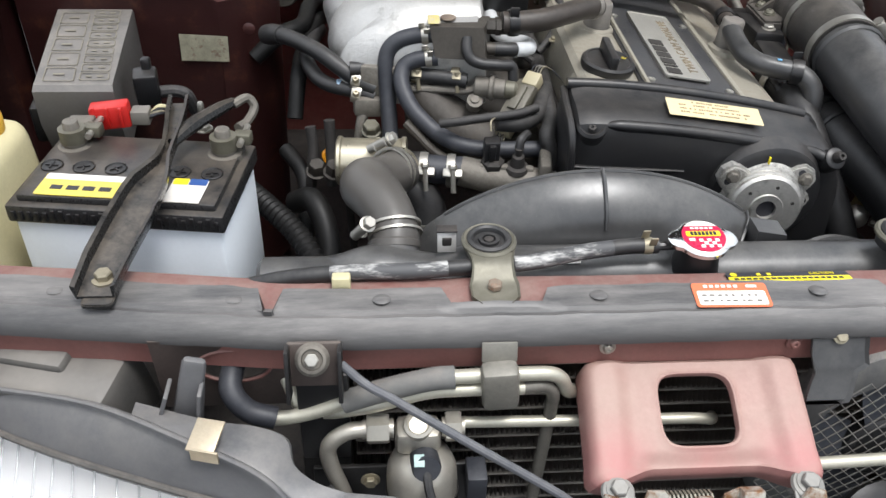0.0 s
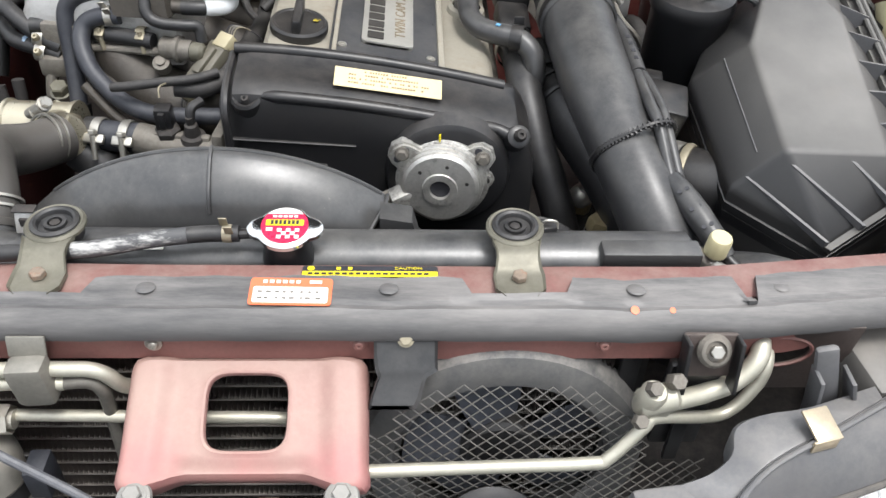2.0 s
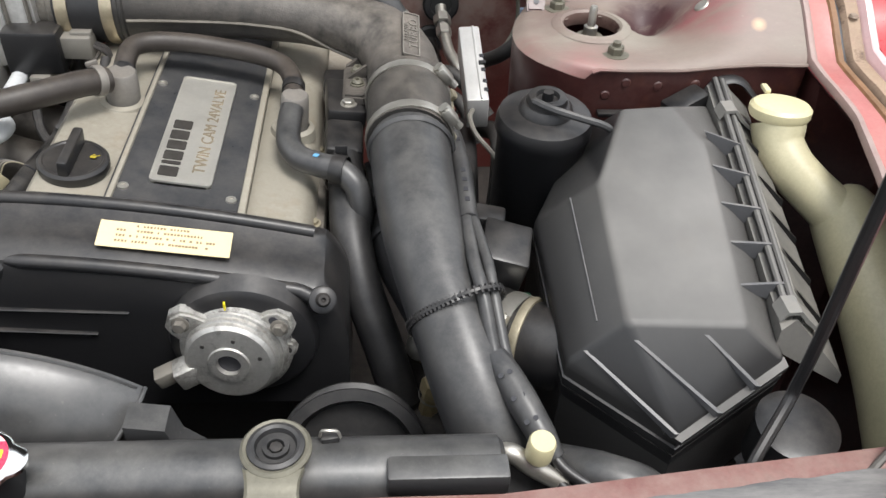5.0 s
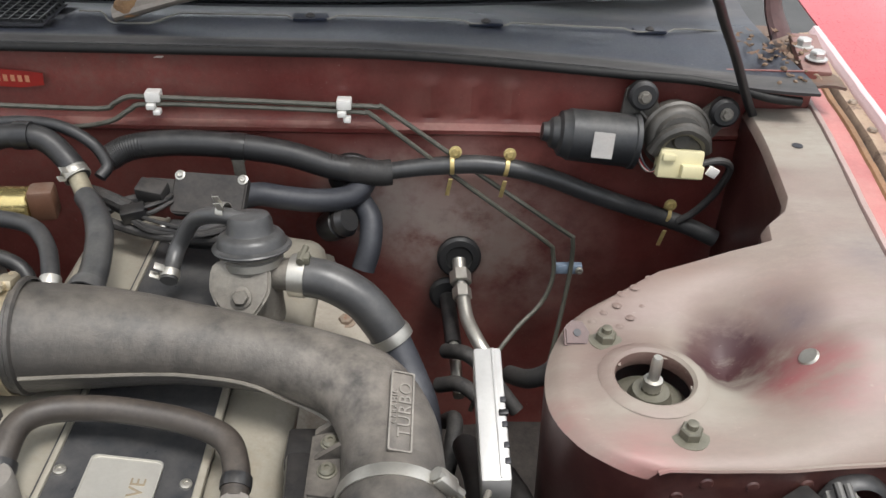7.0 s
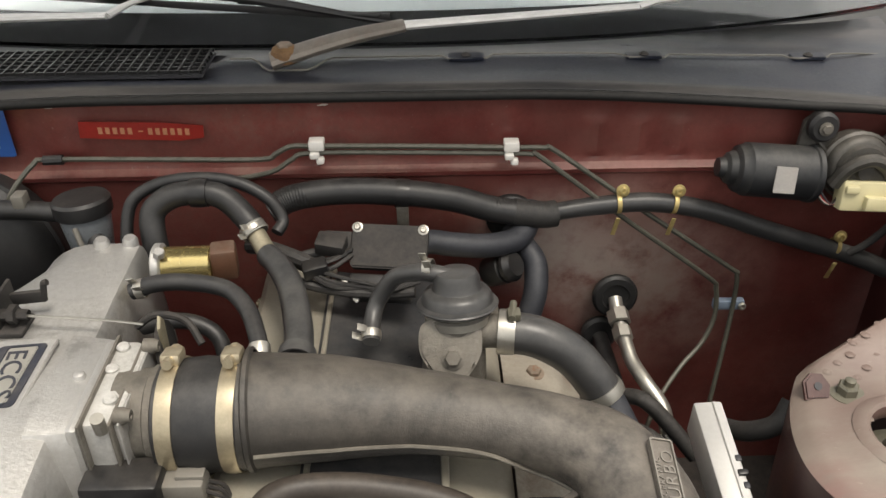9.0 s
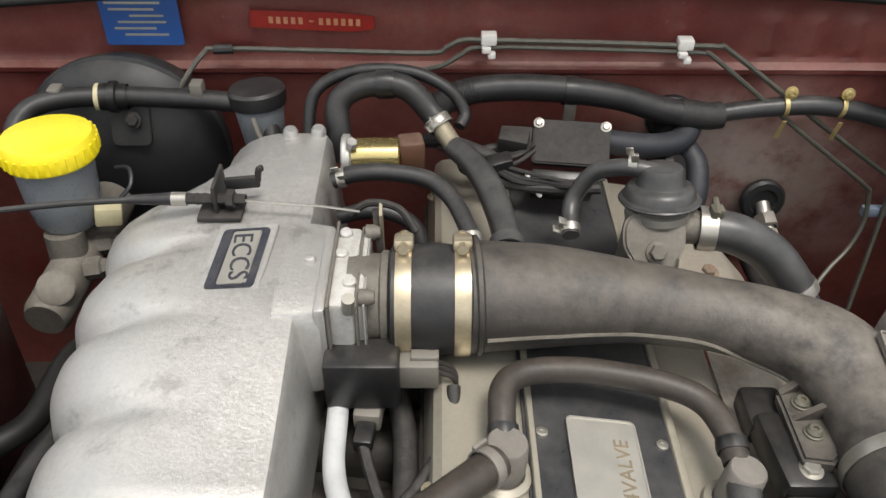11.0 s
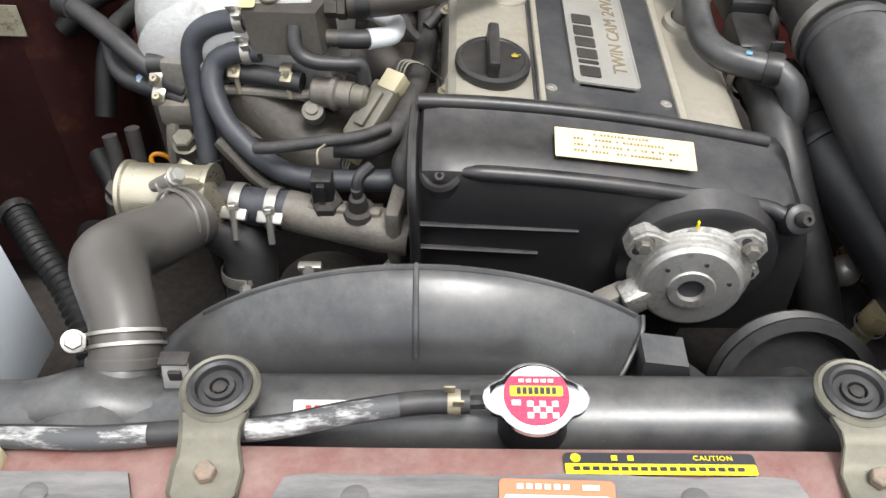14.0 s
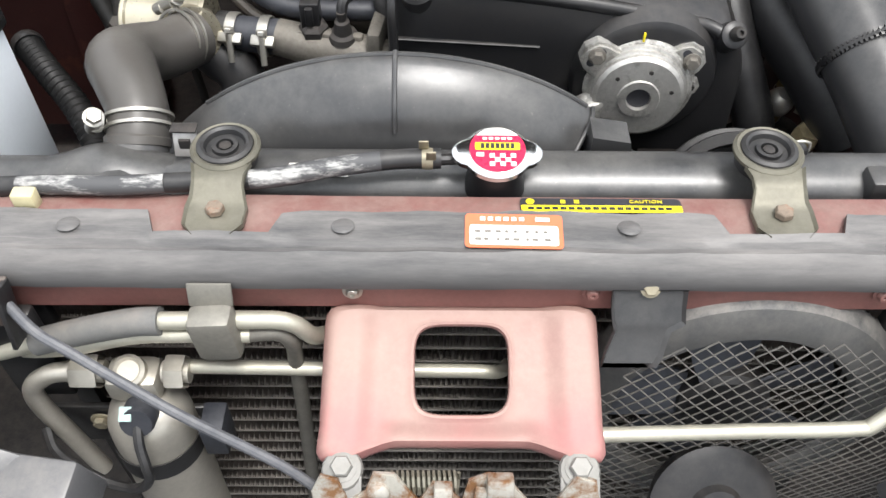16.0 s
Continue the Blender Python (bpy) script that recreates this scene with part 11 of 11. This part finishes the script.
# ---- sides: battery side and air filter side ----
def battery_strap():
    th = thing("battery_strap", (-0.59, 0.1, 0.85), "black steel battery hold-down strap bolted to the support", "battery strap")
    blk = material("scratched_black_steel", (0.02, 0.02, 0.02), 0.28, 0.2, 0.75, (0.15, 0.125, 0.1), 0.3, 24, 0.06, lay=(0.7, 0.99))
    path = [((-0.596, -0.01, 0.868), 0.02), ((-0.59, 0.03, 0.877), 0.0225), ((-0.581, 0.08, 0.885), 0.024), ((-0.574, 0.125, 0.891), 0.0225), ((-0.5715, 0.145, 0.893), 0.0195), ((-0.567, 0.162, 0.895), 0.013), ((-0.564, 0.178, 0.896), 0.0078), ((-0.563, 0.205, 0.897), 0.0068), ((-0.564, 0.24, 0.899), 0.0095), ((-0.567, 0.275, 0.9), 0.0115), ((-0.57, 0.31, 0.9), 0.0115)]
    lo = []
    for (x, y, z), w in path:
        lo.append([(x - w, y, z + 0.013), (x - w + 0.004, y, z + 0.011), (x - w * 0.8, y, z), (x + w * 0.8, y, z), (x + w - 0.004, y, z + 0.011), (x + w, y, z + 0.013), (x + w, y, z + 0.009), (x + w * 0.85, y, z - 0.003), (x - w * 0.85, y, z - 0.003), (x - w, y, z + 0.009)])
    part("channel", loft(lo), blk, th)
    part("foot", slab(rounded(0.03, 0.03, 0.006, 3), 0.004, pose(-0.593, -0.006, 0.862), 0.001), blk, th)
    part("bolt", bolt_mesh(0.0085, 0.009, 0.012, m=pose(-0.592, 0.012, 0.8705, 0, 0, 10)), M_ZINC, th, "zinc bolt with washer")
    part("stud", bolt_mesh(0.008, 0.007, 0.011, 0.03, m=pose(-0.542, 0.29, 0.875)), M_STEEL, th, "threaded hook stud with nut")
    part("side_arm", tube([(-0.562, 0.215, 0.9), (-0.545, 0.25, 0.903), (-0.52, 0.285, 0.905), (-0.505, 0.305, 0.904)], [0.006, 0.009, 0.008, 0.006], 8), blk, th)
    part("earth_lead", tube([(-0.505, 0.3, 0.903), (-0.49, 0.312, 0.906), (-0.482, 0.308, 0.895), (-0.49, 0.29, 0.885), (-0.498, 0.272, 0.887)], 0.0055, 8), M_ALUDK, th, "crusted earth lead")
    return th


battery_strap()


def fuse_box():
    th = thing("fuse_box", (-0.68, 0.33, 0.85), "dark grey fuse box with pale relief lettering on its lid", "fuse box")
    a, b, c, d = V((-0.79, 0.586, 0.914)), V((-0.682, 0.586, 0.914)), V((-0.655, 0.34, 0.908)), V((-0.752, 0.34, 0.908))
    lo = [[p + V((0.0, 0.012, -0.1)) for p in (d, c, b, a)], [p + V((0, -0.004, -0.05)) for p in (d, c, b, a)], [p + V((0, -0.003, -0.006)) for p in (d, c, b, a)], [p * 0.97 + sum((a, b, c, d), V()) / 4 * 0.03 for p in (d, c, b, a)]]
    part("lid", loft(lo), material("grey_fuse_lid", (0.1, 0.095, 0.09), 0.38, 0, 0.65, (0.26, 0.235, 0.205), 0.2, 14, 0.03, lay=(0.6, 0.98)), th)
    part("base", box((-0.728, 0.475, 0.845), (0.112, 0.23, 0.05), 0.005, rot=(0, 0, 6)), M_BLACK, th)
    u, v = (c - d).normalized(), (a - d).normalized()
    m = Matrix.Translation(d + V((0.002, 0.004, 0.0012))) @ Matrix((u, v, u.cross(v).normalized())).transposed().to_4x4()
    line = material("pale_relief_line", (0.2, 0.18, 0.14), 0.6)
    def frame_line(x, y, w, h):
        r = rounded(w, h, 0.003, 2, x, y)
        cx, cy = x, y
        part("relief_frame", slab(r, 0.0005, m, 0, hole=[(cx + (px - cx) * (1 - 0.0013 / (w / 2)), cy + (py - cy) * (1 - 0.0013 / (h / 2))) for px, py in r]), line, th)
    for k in range(5):
        frame_line(0.027, 0.026 + k * 0.043, 0.038, 0.037)
        bars(th, m @ Matrix.Translation((0, 0, -0.0004)), [(0.026, 0.026 + k * 0.043, 0.014, 0.004)], line)
    for k in range(9):
        frame_line(0.07, 0.02 + k * 0.0243, 0.036, 0.0205)
        bars(th, m @ Matrix.Translation((0, 0, -0.0004)), [(0.063, 0.02 + k * 0.0243, 0.007, 0.0035), (0.077, 0.02 + k * 0.0243, 0.008, 0.0035)], line)
    pl = thing("fusible_link", (-0.6, 0.31, 0.88), "red plastic fusible link holder with taped wires", "connector")
    part("body", box((-0.655, 0.312, 0.884), (0.046, 0.022, 0.03), 0.003, rot=(0, -4, 6)), M_REDPL, pl, "bright red holder")
    for k in range(3):
        part("rib", box((-0.672 + k * 0.016, 0.3, 0.886), (0.004, 0.004, 0.026), 0.001), M_REDPL, pl)
    part("plug", box((-0.62, 0.314, 0.882), (0.022, 0.02, 0.018), 0.002), M_GREY, pl)
    part("terminal_bar", box((-0.684, 0.29, 0.884), (0.03, 0.022, 0.014), 0.003), M_ALUDK, pl)
    for k in range(4):
        part("wire", tube([(-0.61, 0.31 + k * 0.003, 0.882), (-0.595, 0.315, 0.885 + k * 0.003), (-0.578, 0.325, 0.878), (-0.575, 0.34, 0.85)], 0.0025, 6), (M_INK, M_ZINC, M_INK, M_CREAM)[k], pl)
    rl = thing("relay_plug", (-0.6, 0.36, 0.9), "black relay plug on the fuse box side", "connector")
    part("body", box((-0.632, 0.4, 0.878), (0.03, 0.028, 0.045), 0.004, rot=(8, 0, 10)), M_BLACK, rl)
    part("finger", box((-0.63, 0.407, 0.905), (0.012, 0.012, 0.02), 0.003), M_BLACK, rl)
    part("tail", tube([(-0.618, 0.4, 0.87), (-0.6, 0.41, 0.866), (-0.585, 0.41, 0.86), (-0.58, 0.42, 0.83)], 0.008, 10), M_TAPE, rl)


fuse_box()


def left_bottle():
    th = thing("reserve_tank", (-0.79, 0.25, 0.75), "aged yellowish plastic coolant reserve tank with an orange cap", "reserve tank")
    part("tank", box((-0.785, 0.2, 0.79), (0.07, 0.22, 0.2), 0.025, seg=4, rot=(0, -4, -4)), M_CREAM, th)
    part("cap", lathe([(0.021, 0), (0.022, 0.004), (0.022, 0.02), (0.018, 0.026), (0, 0.027)], (-0.785, 0.265, 0.888), (0, 0, 1), 24), material("amber_cap", (0.7, 0.4, 0.05), 0.4, 0, 0.1, DUST, 0.08, 30, 0.02), th, "amber plastic cap")
    return th


left_bottle()


def tower_bracket():
    th = thing("tower_bracket", (0.61, 0.56, 0.875), "black steel bracket with a rubber bush on the strut tower", "bracket")
    part("plate", box((0.61, 0.561, 0.882), (0.056, 0.012, 0.006), 0.001), M_BLACK, th)
    part("bush", lathe([(0.015, -0.012), (0.016, -0.004), (0.013, 0.0), (0.016, 0.004), (0.015, 0.012), (0.009, 0.014), (0.009, 0.024), (0, 0.024)], (0.617, 0.551, 0.872), (0.05, -0.6, -0.6), 18), M_RUBBER, th, "dark rubber bush")
    for x, z in ((0.615, 0.92), (0.657, 0.916), (0.591, 0.902), (0.705, 0.919)):
        solo("body_plug", lathe([(0, 0.002), (0.005, 0.0015), (0.0065, 0)], (x, 0.5712 + (0.94 - z) * 0.02, z), (0, -1, 0), 12), M_MAROON, "round maroon body plug in the tower", "plug", "body plugs")


tower_bracket()


def left_wall():
    # tattered sticker on the front of the tower
    bm = slab([(-0.036, -0.02), (0.034, -0.022), (0.036, 0.018), (-0.034, 0.022)], 0.0008, axes((-0.588, 0.5695, 0.856), (1, 0, 0), (0, -0.02, 1)), 0)
    solo("tattered_label", bm, material("tattered_paper", (0.3, 0.28, 0.2), 0.7, 0, 0, DUST, 0.4, 60, 0.2, rust=1.0, rust_colour=(0.12, 0.05, 0.035)), "tattered faded paper label on the strut tower", "label")
    for x, z in ((-0.52, 0.885),):
        solo("body_plug", lathe([(0, 0.0015), (0.007, 0.001), (0.009, 0)], (x, 0.571 + (0.93 - z) * 0.02, z), (0, -1, 0), 16), M_MAROON, "round maroon body plug in the tower", "plug", "body plugs")


left_wall()


def canister():
    th = thing("charcoal_canister", (0.497, 0.49, 0.7), "black charcoal canister with a domed top and vent hose", "canister")
    o = V((0.498, 0.485, 0.93))
    part("drum", lathe([(0.045, -0.2), (0.052, -0.19), (0.053, -0.03), (0.057, -0.024), (0.057, -0.012), (0.054, -0.004), (0.042, 0.0), (0.032, 0.001), (0.03, 0.008), (0.026, 0.012), (0, 0.013)], o, (0, -0.06, 1), 36), M_BLACK, th)
    part("top_boss", lathe([(0.024, 0.012), (0.022, 0.02), (0.014, 0.021), (0.012, 0.016), (0.007, 0.016), (0.006, 0.026), (0, 0.026)], o, (0, -0.06, 1), 24), M_BLACK, th)
    part("vent_hose", tube([o + V((-0.018, -0.012, 0.02)), o + V((0.0, -0.028, 0.019)), o + V((0.03, -0.038, 0.014)), o + V((0.062, -0.042, 0.005)), o + V((0.075, -0.04, -0.01))], 0.0045, 8), M_DUCT, th, "thin grey vent hose")
    return th


canister()


def relay_strip():
    th = thing("resistor_pack", (0.435, 0.7, 0.8), "bright aluminium injector resistor pack standing upright", "resistor")
    m = axes((0.4365, 0.702, 0.875), (1, 0, 0.05), (0.12, 1, 0.2))
    part("case", box((0, 0, 0), (0.03, 0.162, 0.05), 0.003, m=m @ Matrix.Translation((0, 0, -0.02))), material("bright_folded_alloy", (0.62, 0.61, 0.59), 0.4, 0.4, 0.1, DUST, 0.1, 30, 0.04), th, "bright folded aluminium case")
    for y in (0.012, -0.018, -0.042, -0.06):
        part("slot", box((0, 0, 0), (0.006, 0.007, 0.004), 0.001, m=m @ Matrix.Translation((0.0125, y, 0.0042))), M_INK, th)
    part("fold", box((0, 0, 0), (0.003, 0.158, 0.004), 0.001, m=m @ Matrix.Translation((0.0055, 0, 0.0055))), MATS["bright_folded_alloy"], th)
    part("catch", box((0, 0, 0), (0.01, 0.006, 0.006), 0.001, m=m @ Matrix.Translation((0.012, -0.005, 0.006))), M_BLACK, th)
    part("lead", tube([(0.43, 0.62, 0.85), (0.425, 0.6, 0.85), (0.432, 0.575, 0.84), (0.455, 0.555, 0.82), (0.47, 0.545, 0.79)], 0.0035, 8), M_GREY, th)
    hose("tower_loom", [(0.47, 0.82, 0.82), (0.485, 0.78, 0.85), (0.505, 0.76, 0.88), (0.52, 0.77, 0.9)], 0.011, M_TAPE, "black taped loom along the strut tower", "wiring loom")
    hose("tower_loom", [(0.46, 0.72, 0.76), (0.47, 0.64, 0.8), (0.465, 0.56, 0.8), (0.45, 0.48, 0.75)], 0.013, M_TAPE, "black taped loom beside the strut tower", "wiring loom")
    hose("tower_loom", [(0.42, 0.8, 0.72), (0.43, 0.7, 0.76), (0.425, 0.6, 0.77), (0.42, 0.5, 0.74)], 0.016, M_RUBBER, "black rubber hose below the resistor pack", "hose")


relay_strip()


def washer_bottle():
    cream = material("translucent_cream_bottle", (0.5, 0.46, 0.3), 0.34, 0, 0.3, (0.38, 0.33, 0.23), 0.25, 10, 0.03, grime=0.3, grime_colour=(0.3, 0.25, 0.15))
    th = thing("washer_bottle", (0.8, 0.4, 0.7), "aged cream plastic washer bottle with a round cap", "washer bottle")
    part("neck", tube([(0.799, 0.505, 0.905), (0.8, 0.49, 0.885), (0.811, 0.468, 0.868), (0.834, 0.445, 0.85), (0.858, 0.42, 0.835)], [0.032, 0.029, 0.028, 0.028, 0.029], 24), cream, th)
    part("body", tube([(0.862, 0.446, 0.838), (0.866, 0.44, 0.836), (0.872, 0.425, 0.83), (0.878, 0.38, 0.812), (0.886, 0.29, 0.775), (0.884, 0.19, 0.73), (0.87, 0.1, 0.68)], [0.018, 0.032, 0.04, 0.045, 0.051, 0.054, 0.052], 28), cream, th)
    part("cap", lathe([(0.034, 0), (0.036, 0.004), (0.036, 0.012), (0.032, 0.016), (0, 0.018)], (0.799, 0.51, 0.912), (0, 0.15, 1), 30), M_CREAM, th, "round cream cap")
    part("cap_tab", box((0.795, 0.553, 0.925), (0.008, 0.018, 0.006), 0.002), M_CREAM, th)
    th.location += V((-0.018, -0.022, 0.012))
    return th


washer_bottle()


def air_meter():
    th = thing("air_flow_meter", (0.46, 0.25, 0.72), "black air flow meter with a steel clamp below the filter box", "air flow meter")
    part("body", tube([(0.425, 0.31, 0.765), (0.452, 0.272, 0.772), (0.505, 0.245, 0.782)], 0.046, 24), M_BLACK, th)
    worm_clamp((0.449, 0.277, 0.771), (0.75, -0.6, 0.15), 0.0475, (-0.3, -0.5, 0.8), M_STEEL, 0.02, th)
    part("bead", band((0.463, 0.265, 0.774), (0.8, -0.5, 0.15), 0.0465, 0.01, 0.003, 30), M_ZINC, th, "dull metal bead")
    part("electronics_box", box((0.44, 0.345, 0.83), (0.055, 0.06, 0.05), 0.005, rot=(10, 10, -10)), M_BLACK, th, "dark grey electronics box")
    part("box_step", box((0.425, 0.385, 0.845), (0.04, 0.03, 0.03), 0.004, rot=(0, 5, -10)), M_BLACK, th)
    part("green_seal", box((0.445, 0.31, 0.8), (0.05, 0.012, 0.008), 0.002, rot=(0, 0, -10)), material("dark_green_seal", (0.01, 0.07, 0.035), 0.5), th, "dark green seal")
    st = thing("filter_box_strap", (0.7, 0.53, 0.9), "black wiring strap hooked behind the filter box", "strap")
    part("block", box((0.69, 0.55, 0.9), (0.055, 0.032, 0.03), 0.004, rot=(0, -15, 25)), M_BLACK, st)
    part("loop", tube([(0.715, 0.555, 0.912), (0.735, 0.566, 0.928), (0.76, 0.566, 0.928), (0.785, 0.558, 0.905)], 0.006, 8, squash=(1.6, 0.5)), M_RUBBER, st)
    cp = thing("line_cap", (0.44, 0.09, 0.8), "aluminium service pipe with a cream plastic cap", "pipe fitting")
    part("pipe", tube([(0.4, 0.1, 0.77), (0.405, 0.1, 0.8), (0.42, 0.095, 0.812), (0.44, 0.088, 0.8), (0.47, 0.08, 0.785)], 0.009, 12), M_STEEL, cp)
    part("stem", tube([(0.44, 0.09, 0.8), (0.444, 0.09, 0.82)], 0.008, 12), M_STEEL, cp)
    part("cap", lathe([(0.0125, 0), (0.0125, 0.02), (0.011, 0.023), (0, 0.023)], (0.444, 0.09, 0.815), (0.05, -0.1, 1), 18), M_CREAM, cp, "cream plastic cap")
    part("tank_tab", box((0.36, 0.052, 0.843), (0.1, 0.024, 0.024), 0.003), M_SHROUD, cp)
    hc = thing("corner_hose", (0.5, 0.08, 0.75), "dark rubber hose end behind the support corner", "hose")
    part("hose", tube([(0.455, 0.12, 0.77), (0.5, 0.085, 0.79), (0.54, 0.07, 0.785), (0.57, 0.075, 0.74)], [0.016, 0.022, 0.022, 0.02], 16), M_DUCT, hc)
    rd = thing("prop_rod", (0.592, 0.0, 0.85), "black hood prop rod leaning up from the support", "prop rod")
    part("rod", tube([(0.615, 0.05, 0.8), (0.63, 0.069, 0.826), (0.664, 0.106, 0.853), (0.672, 0.115, 0.875), (0.668, 0.109, 0.93), (0.659, 0.099, 1.0), (0.645, 0.083, 1.1), (0.636, 0.075, 1.25), (0.632, 0.08, 1.5), (0.64, 0.12, 1.7)], 0.0056, 10), M_BLACK, rd)
    part("pivot", lathe([(0.012, -0.006), (0.012, 0.006), (0, 0.006)], (0.615, 0.05, 0.8), (1, 0, 0), 16), M_BLACK, rd)
    base = thing("shock_cap", (0.68, 0.11, 0.78), "black plastic cap below the filter box corner", "cap")
    part("cap", lathe([(0.036, -0.03), (0.036, 0.016), (0.039, 0.018), (0.039, 0.024), (0.03, 0.027), (0, 0.028)], (0.69, 0.115, 0.795), (0, -0.1, 1), 28), M_BLACK, base)
    # washer pipe to the hood and the rusty hinge
    hose("hood_washer_pipe", [(0.815, 1.1, 0.96), (0.824, 1.13, 1.0), (0.79, 1.1, 1.055), (0.745, 1.06, 1.13), (0.7, 1.02, 1.2), (0.66, 0.98, 1.28), (0.64, 0.97, 1.5), (0.66, 1.02, 1.75)], 0.0062, M_RUBBER, "thin black washer pipe rising to the hood", "pipe")
    for s in (1, -1):
        h = thing("bonnet_hinge", (s * 0.9, 1.28, 1.08), "rusty maroon hood hinge on the body", "hinge", "hood hinges")
        part("base", box((s * 0.915, 1.22, 1.072), (0.04, 0.12, 0.012), 0.003, rot=(6, 0, s * -10)), M_SUPPORT, h)
        for y in (1.19, 1.24):
            part("hinge_bolt", bolt_mesh(0.011, 0.012, 0.015, m=pose(s * 0.912, y, 1.078)), M_ALU, h)
        part("arm", tube([(s * 0.89, 1.27, 1.08), (s * 0.875, 1.29, 1.12), (s * 0.87, 1.3, 1.17), (s * 0.85, 1.28, 1.25), (s * 0.8, 1.27, 1.33)], [0.022, 0.018, 0.016, 0.03, 0.04], 10, squash=(1, 0.5)), M_MAROON, h, "rusty maroon arm")
        random.seed(12)
        bm = bmesh.new()
        for i in range(40):
            x, y = 0.865 + random.uniform(-0.035, 0.035), 1.2 + random.uniform(-0.09, 0.09)
            lathe([(0, 0.0012), (random.uniform(0.0015, 0.0045), 0.0006), (random.uniform(0.002, 0.005), -0.0015)], (s * x, y, 1.074 + random.uniform(0, 0.006)), (random.uniform(-.6, .6), random.uniform(-.6, .6), 1), random.choice((4, 5, 6)), bm)
        tagged(new("leaf_litter", mesh_of(bm, "leaf_litter", material("dry_leaf_litter", (0.16, 0.1, 0.06), 0.8, 0, 0.3, DUST, 0.5, 60, 0.2))), "dry brown leaf litter lying in the cowl corner", "leaf litter", kind="stuff")
        solo("cowl_corner", sheet(lambda x, y: (s * x, y, 1.066 + 0.006 * noise.noise((x * 30, y * 30, 0))), steps(0.8, 0.93, 8), steps(1.12, 1.36, 12), 0.004), material("dirty_cowl_corner", (0.1, 0.06, 0.045), 0.7, 0, 0.5, (0.2, 0.15, 0.1), 0.4, 30, 0.15, rust=0.4), "dirty rust-brown cowl corner", "car panel", kind="structure")


air_meter()


def leaf_litter():
    """Dry leaves and crumbs caught at the end of the cowl."""
    random.seed(21)
    bm = bmesh.new()
    for i in range(34):
        x, y = random.uniform(0.79, 0.915), random.uniform(1.15, 1.27)
        w, h, a = random.uniform(0.003, 0.0085), random.uniform(0.002, 0.0045), random.uniform(0, 6.28)
        z = cowl_z(x) + 0.014 + random.uniform(0, 0.012)
        u, v = V((math.cos(a), math.sin(a), random.uniform(-0.3, 0.3))), V((-math.sin(a), math.cos(a), random.uniform(-0.3, 0.3)))
        o = V((x, y, z))
        rows = [[bm.verts.new(o + u * (w * p) + v * (h * q * (1 - p * p * 0.8)) + V((0, 0, 0.35 * w * p * p))) for q in (-1, 0, 1)] for p in (-1, -0.3, 0.4, 1)]
        for r0, r1 in zip(rows, rows[1:]):
            for k in range(2):
                bm.faces.new((r0[k], r0[k + 1], r1[k + 1], r1[k]))
    solo("leaf_litter", bm, material("dry_brown_leaf", (0.11, 0.06, 0.035), 0.7, 0, 0.3, (0.24, 0.16, 0.1), 0.5, 60, 0.2), "dry brown leaves caught at the cowl end", "leaves", kind="stuff")


leaf_litter()
